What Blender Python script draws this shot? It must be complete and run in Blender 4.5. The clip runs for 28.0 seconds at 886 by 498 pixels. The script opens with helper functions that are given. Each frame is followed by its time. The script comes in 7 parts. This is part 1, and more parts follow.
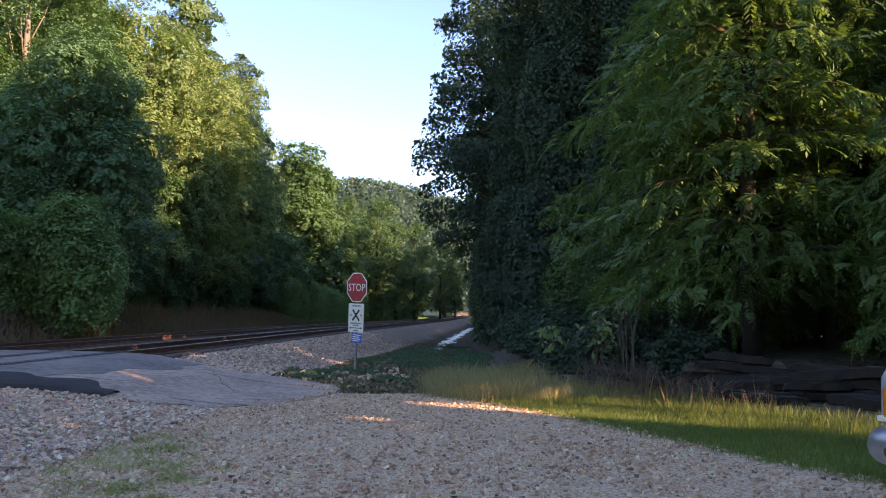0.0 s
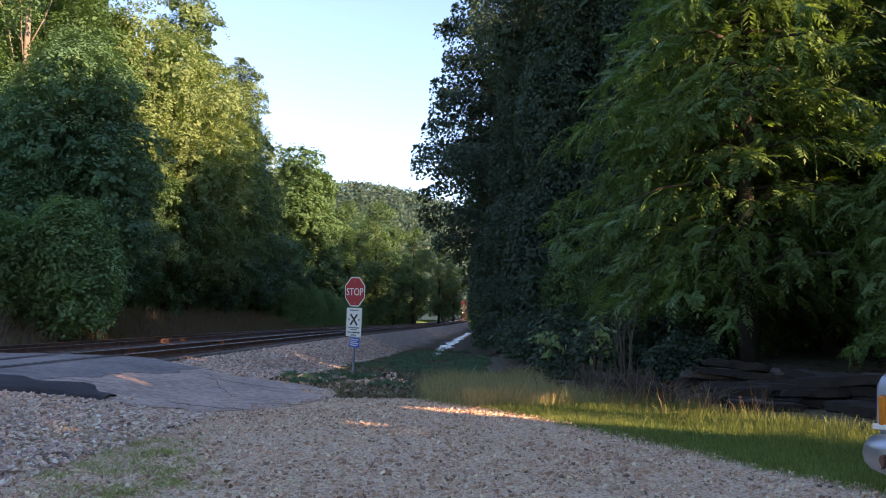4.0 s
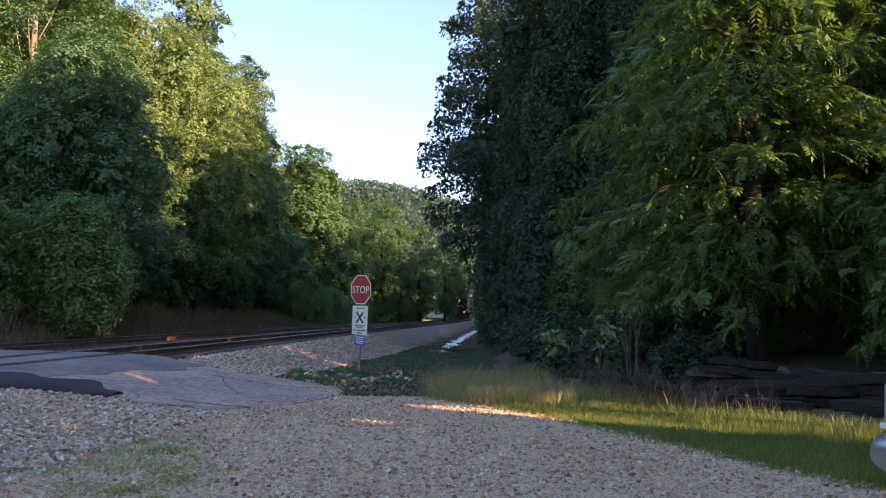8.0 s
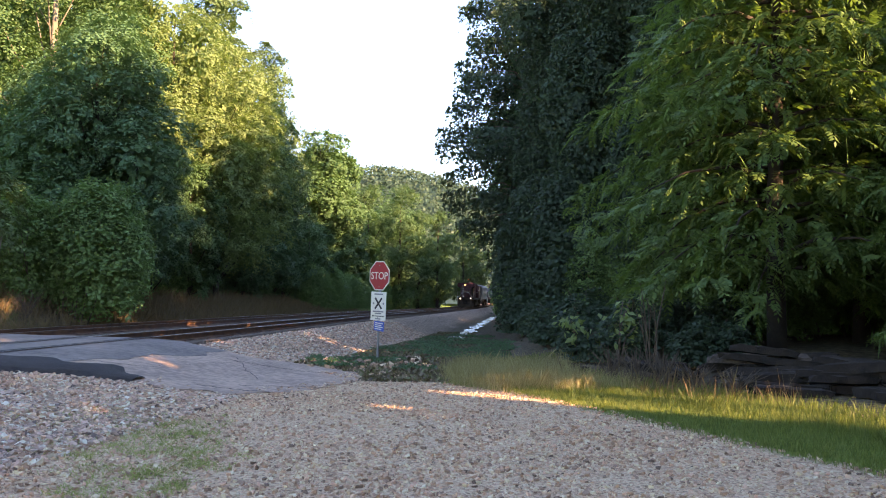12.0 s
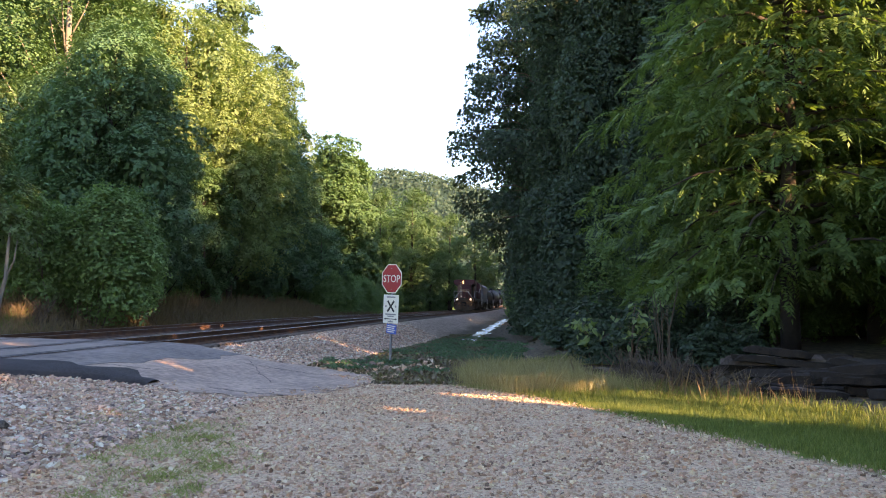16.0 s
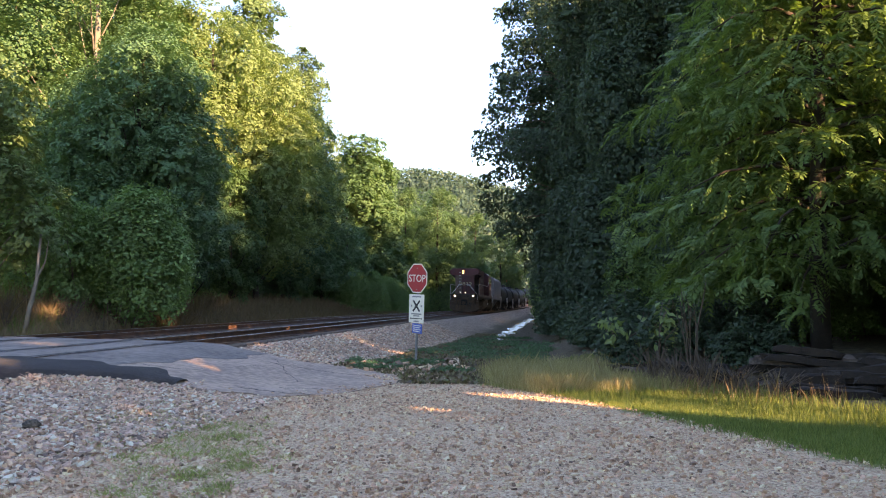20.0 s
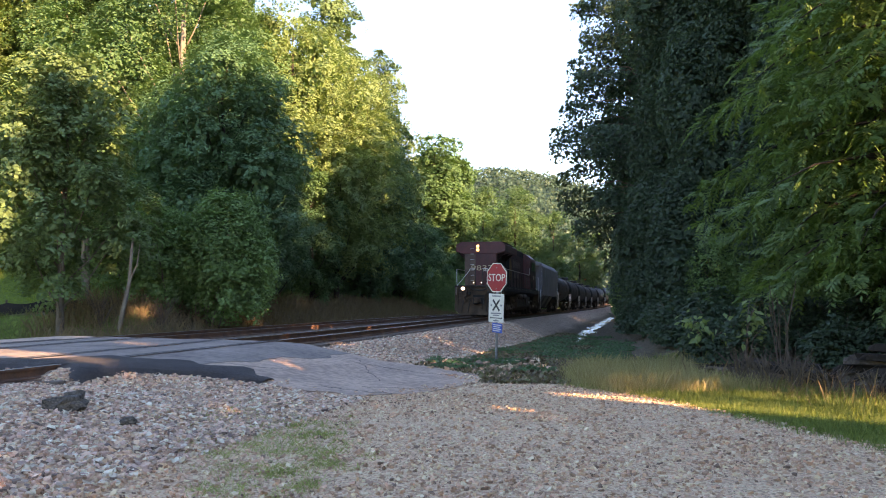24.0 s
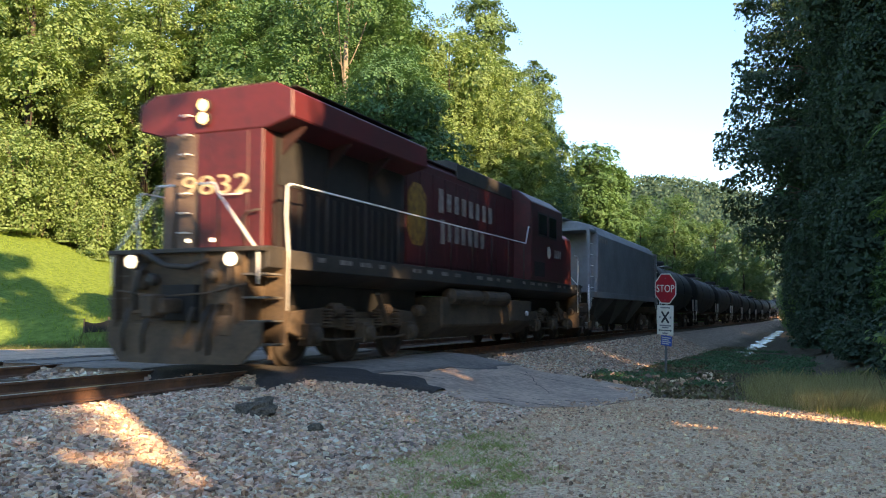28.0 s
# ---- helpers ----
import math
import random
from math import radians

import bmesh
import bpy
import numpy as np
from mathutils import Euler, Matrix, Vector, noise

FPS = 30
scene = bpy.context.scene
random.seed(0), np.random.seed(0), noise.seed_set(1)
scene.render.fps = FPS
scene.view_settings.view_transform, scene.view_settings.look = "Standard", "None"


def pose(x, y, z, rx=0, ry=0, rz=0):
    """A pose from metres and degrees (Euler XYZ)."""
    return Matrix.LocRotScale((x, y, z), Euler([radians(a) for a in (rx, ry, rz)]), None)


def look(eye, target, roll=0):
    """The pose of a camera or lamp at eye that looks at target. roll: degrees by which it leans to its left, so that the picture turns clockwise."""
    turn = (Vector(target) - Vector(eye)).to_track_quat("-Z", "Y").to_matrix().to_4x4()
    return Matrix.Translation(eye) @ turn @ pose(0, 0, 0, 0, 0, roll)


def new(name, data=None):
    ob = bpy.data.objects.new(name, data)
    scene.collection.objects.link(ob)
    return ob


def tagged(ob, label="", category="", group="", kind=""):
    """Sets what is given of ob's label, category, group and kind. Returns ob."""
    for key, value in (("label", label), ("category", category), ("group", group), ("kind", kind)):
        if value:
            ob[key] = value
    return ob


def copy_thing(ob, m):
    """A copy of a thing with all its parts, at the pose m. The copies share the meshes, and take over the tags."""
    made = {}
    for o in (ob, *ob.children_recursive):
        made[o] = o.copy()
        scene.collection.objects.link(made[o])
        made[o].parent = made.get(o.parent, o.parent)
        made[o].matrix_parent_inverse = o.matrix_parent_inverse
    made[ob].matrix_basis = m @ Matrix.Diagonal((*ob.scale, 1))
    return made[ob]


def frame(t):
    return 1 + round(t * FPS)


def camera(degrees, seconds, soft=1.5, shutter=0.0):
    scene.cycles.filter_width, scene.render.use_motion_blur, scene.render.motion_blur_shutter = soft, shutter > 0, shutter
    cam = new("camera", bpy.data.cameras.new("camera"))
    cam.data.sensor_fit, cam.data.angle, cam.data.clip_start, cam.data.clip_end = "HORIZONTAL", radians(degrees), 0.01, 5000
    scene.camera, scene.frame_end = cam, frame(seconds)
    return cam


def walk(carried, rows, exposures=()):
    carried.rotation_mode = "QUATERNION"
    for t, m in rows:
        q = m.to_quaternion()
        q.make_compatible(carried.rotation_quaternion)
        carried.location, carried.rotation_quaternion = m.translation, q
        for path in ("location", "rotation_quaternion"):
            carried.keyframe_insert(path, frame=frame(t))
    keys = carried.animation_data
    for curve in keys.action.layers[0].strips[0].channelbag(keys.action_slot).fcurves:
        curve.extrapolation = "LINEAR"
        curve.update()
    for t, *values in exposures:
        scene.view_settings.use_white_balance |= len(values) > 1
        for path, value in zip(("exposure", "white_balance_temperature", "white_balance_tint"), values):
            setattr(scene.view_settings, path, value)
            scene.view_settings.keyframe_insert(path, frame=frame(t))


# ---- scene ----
cam = camera(54.86, 28.0, soft=1.0, shutter=0.4)


def aim(x, y, z, yaw, pitch, roll):
    """Camera pose from a place, the turn to the left, the tilt upwards and the lean."""
    a, b = radians(yaw), radians(pitch)
    way = Vector((-math.sin(a) * math.cos(b), math.cos(a) * math.cos(b), math.sin(b)))
    return look((x, y, z), Vector((x, y, z)) + way * 10, roll)


# seconds, place of the eye, turn to the left, tilt, lean
PATH = [
    (0, 0.000, 0.000, 1.500, 0.000, 4.450, -0.000),
    (0.5, -0.005, 0.011, 1.508, 0.045, 4.493, 0.155),
    (1, -0.001, 0.031, 1.498, -0.257, 4.505, 0.155),
    (1.5, 0.007, 0.025, 1.504, -0.206, 4.573, 0.335),
    (2, 0.003, -0.001, 1.510, -0.138, 4.568, 0.383),
    (2.5, -0.003, -0.004, 1.513, -0.089, 4.596, 0.358),
    (3, 0.015, 0.007, 1.507, 0.026, 4.621, 0.336),
    (3.5, 0.017, -0.002, 1.508, -0.009, 4.672, 0.306),
    (5.5, 0.024, -0.008, 1.520, -0.210, 4.893, 0.262),
    (6, 0.026, -0.018, 1.507, -0.180, 4.850, 0.313),
    (6.5, 0.016, -0.006, 1.515, -0.115, 4.710, 0.340),
    (7, 0.025, -0.007, 1.524, 0.007, 4.598, 0.238),
    (7.5, 0.029, -0.011, 1.515, 0.162, 4.607, 0.320),
    (8, 0.020, 0.004, 1.514, 0.336, 4.600, 0.347),
    (8.5, 0.015, -0.009, 1.520, 0.677, 4.466, 0.331),
    (9, 0.026, 0.007, 1.517, 0.967, 4.289, 0.207),
    (9.5, 0.021, -0.015, 1.512, 0.964, 4.041, 0.249),
    (10, 0.011, 0.002, 1.513, 1.018, 3.790, 0.342),
    (10.5, 0.025, 0.005, 1.513, 1.153, 3.698, 0.283),
    (11, 0.017, -0.016, 1.521, 1.307, 3.631, 0.331),
    (11.5, 0.002, 0.027, 1.513, 1.427, 3.610, 0.334),
    (12, 0.009, 0.020, 1.510, 1.546, 3.676, 0.484),
    (12.5, 0.017, -0.011, 1.525, 1.622, 3.718, 0.470),
    (14.5, 0.017, -0.015, 1.521, 2.210, 3.754, 0.325),
    (15, 0.005, -0.018, 1.516, 2.400, 3.831, 0.275),
    (15.5, 0.020, -0.012, 1.530, 2.464, 3.764, 0.333),
    (16, 0.008, -0.013, 1.516, 2.348, 3.831, 0.260),
    (16.5, 0.021, -0.017, 1.518, 2.349, 3.859, 0.209),
    (17, 0.014, -0.023, 1.523, 2.526, 3.825, 0.214),
    (17.5, 0.020, -0.023, 1.519, 2.909, 3.839, 0.297),
    (18, 0.025, -0.020, 1.516, 3.162, 3.822, 0.313),
    (18.5, 0.017, -0.021, 1.518, 3.254, 3.851, 0.132),
    (19, 0.009, -0.014, 1.516, 3.386, 3.728, 0.087),
    (19.5, -0.003, -0.019, 1.522, 3.722, 3.655, 0.151),
    (20, 0.006, -0.010, 1.520, 4.048, 3.782, 0.133),
    (20.5, 0.008, -0.006, 1.520, 4.205, 3.878, 0.011),
    (22.5, -0.014, -0.027, 1.523, 6.072, 3.906, -0.113),
    (23, -0.013, -0.024, 1.529, 6.789, 3.901, -0.120),
    (23.5, -0.023, -0.019, 1.522, 7.821, 3.871, -0.126),
    (24, -0.037, -0.007, 1.521, 9.254, 3.746, -0.161),
    (24.5, -0.054, -0.012, 1.532, 10.616, 3.756, -0.183),
    (25, -0.047, -0.029, 1.530, 12.649, 3.965, -0.325),
    (25.5, -0.067, -0.023, 1.532, 14.329, 4.120, -0.373),
    (26, -0.092, -0.026, 1.537, 16.309, 4.411, -0.183),
    (26.5, -0.113, -0.019, 1.529, 18.476, 4.541, 0.120),
    (27, -0.174, -0.012, 1.526, 19.608, 4.413, 0.192),
    (27.5, -0.246, -0.007, 1.525, 19.436, 4.463, 0.029),
    (28, -0.344, 0.025, 1.517, 19.487, 4.504, 0.149),
]
EXPOSURES = [(0.0, 1.72, 7900, 32), (8.0, 1.72, 7900, 32), (9.0, 1.95, 8300, 29), (11.0, 2.35, 8900, 31), (24.5, 2.35, 9000, 29), (26.2, 2.18, 8700, 23), (27.0, 1.84, 8200, 16), (28.0, 1.82, 8200, 14)]
walk(cam, [(t, aim(*row)) for t, *row in PATH], EXPOSURES)

# ---- light: low warm sun from behind and to the right, clear sky ----
SUN_WAY = Vector((0.80, -0.60, 0.0)).normalized()
SUN_HEIGHT = radians(19)
world = bpy.data.worlds.new("sky")
scene.world = world
world.use_nodes = True
wn = world.node_tree.nodes
sky = wn.new("ShaderNodeTexSky")
sky.sky_type, sky.sun_disc = "NISHITA", False
sky.sun_elevation, sky.sun_rotation = SUN_HEIGHT, math.atan2(SUN_WAY.x, SUN_WAY.y)
sky.air_density, sky.dust_density, sky.ozone_density = 1.0, 0.05, 5.0
wn["Background"].inputs["Strength"].default_value = 0.15
world.node_tree.links.new(sky.outputs[0], wn["Background"].inputs["Color"])
sun = new("sun", bpy.data.lights.new("sun", "SUN"))
sun.data.energy, sun.data.angle, sun.data.color = 5.0, radians(0.5), (1.0, 0.78, 0.52)
sun.matrix_world = look(Vector((SUN_WAY.x, SUN_WAY.y, math.tan(SUN_HEIGHT))) * 60, (0, 0, 0))


# ---- materials ----
def material(name, base, rough=0.7, metal=0.0, vary=None, scale=4.0, bump=0.0, bump_scale=40.0, spread=(0.35, 0.65), fine=0.25, emit=None, coat=0.0):
    """A surface with two scales of colour variation between base and vary, and a fine relief."""
    m = bpy.data.materials.new(name)
    m.use_nodes = True
    n, l = m.node_tree.nodes, m.node_tree.links
    b = n["Principled BSDF"]
    b.inputs["Base Color"].default_value = (*base, 1)
    b.inputs["Roughness"].default_value, b.inputs["Metallic"].default_value = rough, metal
    b.inputs["Coat Weight"].default_value = coat
    co = n.new("ShaderNodeTexCoord")
    if vary:
        big, small = n.new("ShaderNodeTexNoise"), n.new("ShaderNodeTexNoise")
        big.inputs["Scale"].default_value, small.inputs["Scale"].default_value = scale, scale * 9
        big.inputs["Detail"].default_value = small.inputs["Detail"].default_value = 4
        mix = n.new("ShaderNodeMix")
        mix.data_type = "FLOAT"
        mix.inputs[0].default_value = fine
        ramp = n.new("ShaderNodeValToRGB")
        ramp.color_ramp.elements[0].position, ramp.color_ramp.elements[1].position = spread
        ramp.color_ramp.elements[0].color, ramp.color_ramp.elements[1].color = (*base, 1), (*vary, 1)
        for t in (big, small):
            l.new(co.outputs["Object"], t.inputs["Vector"])
        l.new(big.outputs[0], mix.inputs[2]), l.new(small.outputs[0], mix.inputs[3])
        l.new(mix.outputs[0], ramp.inputs[0]), l.new(ramp.outputs[0], b.inputs["Base Color"])
    if bump:
        t, bp = n.new("ShaderNodeTexNoise"), n.new("ShaderNodeBump")
        t.inputs["Scale"].default_value, t.inputs["Detail"].default_value = bump_scale, 5
        bp.inputs["Strength"].default_value, bp.inputs["Distance"].default_value = bump, 0.02
        l.new(co.outputs["Object"], t.inputs["Vector"])
        l.new(t.outputs[0], bp.inputs["Height"]), l.new(bp.outputs[0], b.inputs["Normal"])
    if emit:
        b.inputs["Emission Color"].default_value, b.inputs["Emission Strength"].default_value = (*emit[0], 1), emit[1]
    return m


def leaf_material(name, dark, mid, light, through_light=0.28, patch=0.35):
    """Leaves: each leaf has its own green, with broader patches over the crown; light passes through."""
    m = bpy.data.materials.new(name)
    m.use_nodes = True
    n, l = m.node_tree.nodes, m.node_tree.links
    b, out = n["Principled BSDF"], n["Material Output"]
    geo, co, noise_tex = n.new("ShaderNodeNewGeometry"), n.new("ShaderNodeTexCoord"), n.new("ShaderNodeTexNoise")
    noise_tex.inputs["Scale"].default_value = 0.45
    l.new(co.outputs["Object"], noise_tex.inputs["Vector"])
    mix, ramp = n.new("ShaderNodeMix"), n.new("ShaderNodeValToRGB")
    mix.inputs[0].default_value = patch
    l.new(geo.outputs["Random Per Island"], mix.inputs[2]), l.new(noise_tex.outputs[0], mix.inputs[3])
    e = ramp.color_ramp.elements
    e[0].position, e[0].color = 0.15, (*dark, 1)
    e[1].position, e[1].color = 0.95, (*light, 1)
    e.new(0.55).color = (*mid, 1)
    l.new(mix.outputs[0], ramp.inputs[0]), l.new(ramp.outputs[0], b.inputs["Base Color"])
    b.inputs["Roughness"].default_value = 0.52
    b.inputs["Specular IOR Level"].default_value = 0.27
    tr, ms = n.new("ShaderNodeBsdfTranslucent"), n.new("ShaderNodeMixShader")
    bright = n.new("ShaderNodeMix")
    bright.data_type, bright.blend_type = "RGBA", "MULTIPLY"
    bright.inputs[0].default_value = 1.0
    bright.inputs[7].default_value = (1.25, 1.3, 0.62, 1)
    l.new(ramp.outputs[0], bright.inputs[6]), l.new(bright.outputs[2], tr.inputs[0])
    ms.inputs[0].default_value = through_light
    l.new(b.outputs[0], ms.inputs[1]), l.new(tr.outputs[0], ms.inputs[2]), l.new(ms.outputs[0], out.inputs["Surface"])
    return m


def island_material(name, colours, rough=0.85, bump=0.3):
    """Loose pieces in one mesh, each with its own colour."""
    m = bpy.data.materials.new(name)
    m.use_nodes = True
    n, l = m.node_tree.nodes, m.node_tree.links
    b = n["Principled BSDF"]
    geo, ramp = n.new("ShaderNodeNewGeometry"), n.new("ShaderNodeValToRGB")
    e = ramp.color_ramp.elements
    e[0].position, e[0].color = 0, (*colours[0], 1)
    e[1].position, e[1].color = 1, (*colours[-1], 1)
    for i, c in enumerate(colours[1:-1], 1):
        e.new(i / (len(colours) - 1)).color = (*c, 1)
    l.new(geo.outputs["Random Per Island"], ramp.inputs[0])
    co, t, mul = n.new("ShaderNodeTexCoord"), n.new("ShaderNodeTexNoise"), n.new("ShaderNodeMix")
    t.inputs["Scale"].default_value, t.inputs["Detail"].default_value = 30, 5
    mul.data_type, mul.blend_type = "RGBA", "OVERLAY"
    mul.inputs[0].default_value = 0.5
    l.new(co.outputs["Object"], t.inputs["Vector"])
    l.new(ramp.outputs[0], mul.inputs[6]), l.new(t.outputs[0], mul.inputs[7]), l.new(mul.outputs[2], b.inputs["Base Color"])
    bp = n.new("ShaderNodeBump")
    bp.inputs["Strength"].default_value = bump
    l.new(t.outputs[0], bp.inputs["Height"]), l.new(bp.outputs[0], b.inputs["Normal"])
    b.inputs["Roughness"].default_value = rough
    return m


def ground_material():
    """Soil under everything: zones of fine grey gravel, coarse ballast, grass and leaf litter, told apart by the mesh's own zone layer."""
    m = bpy.data.materials.new("ground_soil")
    m.use_nodes = True
    n, l = m.node_tree.nodes, m.node_tree.links
    b = n["Principled BSDF"]
    b.inputs["Roughness"].default_value = 0.95
    b.inputs["Specular IOR Level"].default_value = 0.2
    co, at, sep = n.new("ShaderNodeTexCoord"), n.new("ShaderNodeAttribute"), n.new("ShaderNodeSeparateColor")
    at.attribute_name = "zone"
    l.new(at.outputs["Color"], sep.inputs[0])

    def cells(scale, colours):
        v, r = n.new("ShaderNodeTexVoronoi"), n.new("ShaderNodeValToRGB")
        v.inputs["Scale"].default_value = scale
        l.new(co.outputs["Object"], v.inputs["Vector"])
        s = n.new("ShaderNodeSeparateColor")
        l.new(v.outputs["Color"], s.inputs[0])
        e = r.color_ramp.elements
        e[0].color, e[1].color = (*colours[0], 1), (*colours[-1], 1)
        for i, c in enumerate(colours[1:-1], 1):
            e.new(i / (len(colours) - 1)).color = (*c, 1)
        l.new(s.outputs[0], r.inputs[0])
        return r.outputs[0], v.outputs["Distance"]

    def noisy(scale, a, c, lo=0.35, hi=0.65):
        t, r = n.new("ShaderNodeTexNoise"), n.new("ShaderNodeValToRGB")
        t.inputs["Scale"].default_value, t.inputs["Detail"].default_value = scale, 6
        l.new(co.outputs["Object"], t.inputs["Vector"])
        r.color_ramp.elements[0].position, r.color_ramp.elements[1].position = lo, hi
        r.color_ramp.elements[0].color, r.color_ramp.elements[1].color = (*a, 1), (*c, 1)
        l.new(t.outputs[0], r.inputs[0])
        return r.outputs[0]

    def blend(f, a, c, kind="MIX"):
        x = n.new("ShaderNodeMix")
        x.data_type, x.blend_type = "RGBA", kind
        if hasattr(f, "links"):
            l.new(f, x.inputs[0])
        else:
            x.inputs[0].default_value = f
        l.new(a, x.inputs[6]), l.new(c, x.inputs[7])
        return x.outputs[2]

    litter = noisy(6, (0.075, 0.058, 0.038), (0.19, 0.15, 0.095))
    fine, d1 = cells(36, [(0.328, 0.204, 0.131), (0.786, 0.495, 0.323), (0.840, 0.670, 0.440), (0.590, 0.349, 0.210)])
    dust = noisy(0.55, (0.840, 0.571, 0.363), (0.642, 0.402, 0.263), 0.38, 0.62)
    lot = blend(0.18, fine, dust)
    coarse, d2 = cells(15, [(0.084, 0.058, 0.044), (0.430, 0.301, 0.221), (0.630, 0.466, 0.344), (0.238, 0.143, 0.089)])
    green = noisy(3.0, (0.11, 0.18, 0.03), (0.20, 0.29, 0.06))
    c = blend(sep.outputs[2], litter, green)
    c = blend(sep.outputs[0], c, lot)
    c = blend(sep.outputs[1], c, coarse)
    l.new(c, b.inputs["Base Color"])
    h, bp = n.new("ShaderNodeMix"), n.new("ShaderNodeBump")
    l.new(sep.outputs[1], h.inputs[0]), l.new(d1, h.inputs[2]), l.new(d2, h.inputs[3])
    bp.inputs["Strength"].default_value, bp.inputs["Distance"].default_value, bp.invert = 0.8, 0.03, True
    l.new(h.outputs[0], bp.inputs["Height"]), l.new(bp.outputs[0], b.inputs["Normal"])
    return m


M_GROUND = ground_material()
M_ASPHALT = material("worn_asphalt", (0.376, 0.264, 0.199), 0.92, vary=(0.652, 0.455, 0.335), scale=0.9, bump=0.9, bump_scale=60, fine=0.62, spread=(0.38, 0.60))
M_ASPHALT_DARK = material("fresh_asphalt", (0.170, 0.139, 0.120), 0.85, vary=(0.390, 0.306, 0.249), scale=0.8, bump=0.8, bump_scale=70, fine=0.5)
M_CRACK = material("crack_filler", (0.03, 0.03, 0.03), 0.9, vary=(0.05, 0.05, 0.05))
M_RAIL = material("rusty_rail", (0.240, 0.112, 0.060), 0.75, 0.2, vary=(0.105, 0.060, 0.045), scale=3, bump=0.3)
M_RAILTOP = material("polished_rail_head", (0.45, 0.43, 0.41), 0.28, 0.9, vary=(0.30, 0.26, 0.23), scale=5)
M_TIE = material("weathered_tie_wood", (0.077, 0.057, 0.042), 0.9, vary=(0.182, 0.135, 0.104), scale=3, bump=0.6, bump_scale=25)
M_STONE = island_material("ballast_stone", [(0.122, 0.083, 0.064), (0.833, 0.556, 0.419), (0.391, 0.258, 0.191), (0.840, 0.781, 0.599), (0.333, 0.172, 0.099), (0.668, 0.426, 0.312), (0.840, 0.582, 0.371), (0.200, 0.137, 0.112)])
M_PEBBLE = island_material("lot_gravel", [(0.161, 0.100, 0.066), (0.812, 0.500, 0.324), (0.520, 0.313, 0.199), (0.840, 0.704, 0.458), (0.567, 0.309, 0.178), (0.325, 0.202, 0.133)])
M_BARK = material("bark", (0.10, 0.075, 0.055), 0.95, vary=(0.20, 0.155, 0.115), scale=2.5, bump=0.8, bump_scale=14)
M_BARK_PALE = material("pale_bark", (0.26, 0.22, 0.17), 0.95, vary=(0.15, 0.12, 0.09), scale=2.5, bump=0.8, bump_scale=14)
L_DARK = leaf_material("dark_leaves", (0.062, 0.132, 0.064), (0.085, 0.184, 0.089), (0.119, 0.247, 0.120), patch=0.6)
L_MID = leaf_material("green_leaves", (0.066, 0.130, 0.053), (0.091, 0.181, 0.074), (0.123, 0.242, 0.099), 0.36, patch=0.6)
L_LIGHT = leaf_material("yellow_green_leaves", (0.139, 0.206, 0.086), (0.199, 0.286, 0.120), (0.277, 0.380, 0.159), 0.42, patch=0.6)
L_VINE = leaf_material("vine_leaves", (0.105, 0.188, 0.069), (0.145, 0.264, 0.097), (0.195, 0.355, 0.130), 0.34, patch=0.5)
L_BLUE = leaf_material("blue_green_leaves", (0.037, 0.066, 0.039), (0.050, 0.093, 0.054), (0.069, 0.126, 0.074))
L_FROND = leaf_material("feather_leaves", (0.083, 0.153, 0.049), (0.119, 0.212, 0.068), (0.185, 0.288, 0.093), 0.38)
L_MEADOW = leaf_material("meadow_blades", (0.13, 0.20, 0.035), (0.20, 0.29, 0.052), (0.29, 0.37, 0.09), 0.45)
M_BARK_DARK = material("dark_bark", (0.029, 0.022, 0.016), 0.95, vary=(0.055, 0.041, 0.030), scale=2.5, bump=0.8, bump_scale=14)
L_GRASS = leaf_material("grass_blades", (0.099, 0.138, 0.043), (0.174, 0.223, 0.065), (0.310, 0.332, 0.130), 0.45)
L_DRY = leaf_material("dry_grass", (0.26, 0.21, 0.105), (0.40, 0.34, 0.18), (0.54, 0.48, 0.28), 0.4)
L_WEED = leaf_material("low_weeds", (0.200, 0.235, 0.085), (0.330, 0.380, 0.135), (0.480, 0.480, 0.210), 0.3)
M_GALV = material("galvanised_steel", (0.33, 0.34, 0.35), 0.5, 0.8, vary=(0.24, 0.25, 0.26), scale=8)
M_SIGN_RED = material("sign_red", (0.42, 0.012, 0.022), 0.45, vary=(0.36, 0.02, 0.03), scale=3)
M_SIGN_WHITE = material("sign_white", (0.749, 0.733, 0.630), 0.5, vary=(0.653, 0.639, 0.538), scale=4)
M_SIGN_BLACK = material("sign_black", (0.02, 0.02, 0.022), 0.5)
M_SIGN_BLUE = material("sign_blue", (0.02, 0.09, 0.42), 0.5, vary=(0.03, 0.11, 0.36), scale=5)
M_WATER = material("ditch_water", (0.02, 0.025, 0.025), 0.05, bump=0.9, bump_scale=5)
M_FAR = leaf_material("far_woods", (0.029, 0.066, 0.042), (0.050, 0.092, 0.060), (0.085, 0.130, 0.083), 0.2, 0.6)


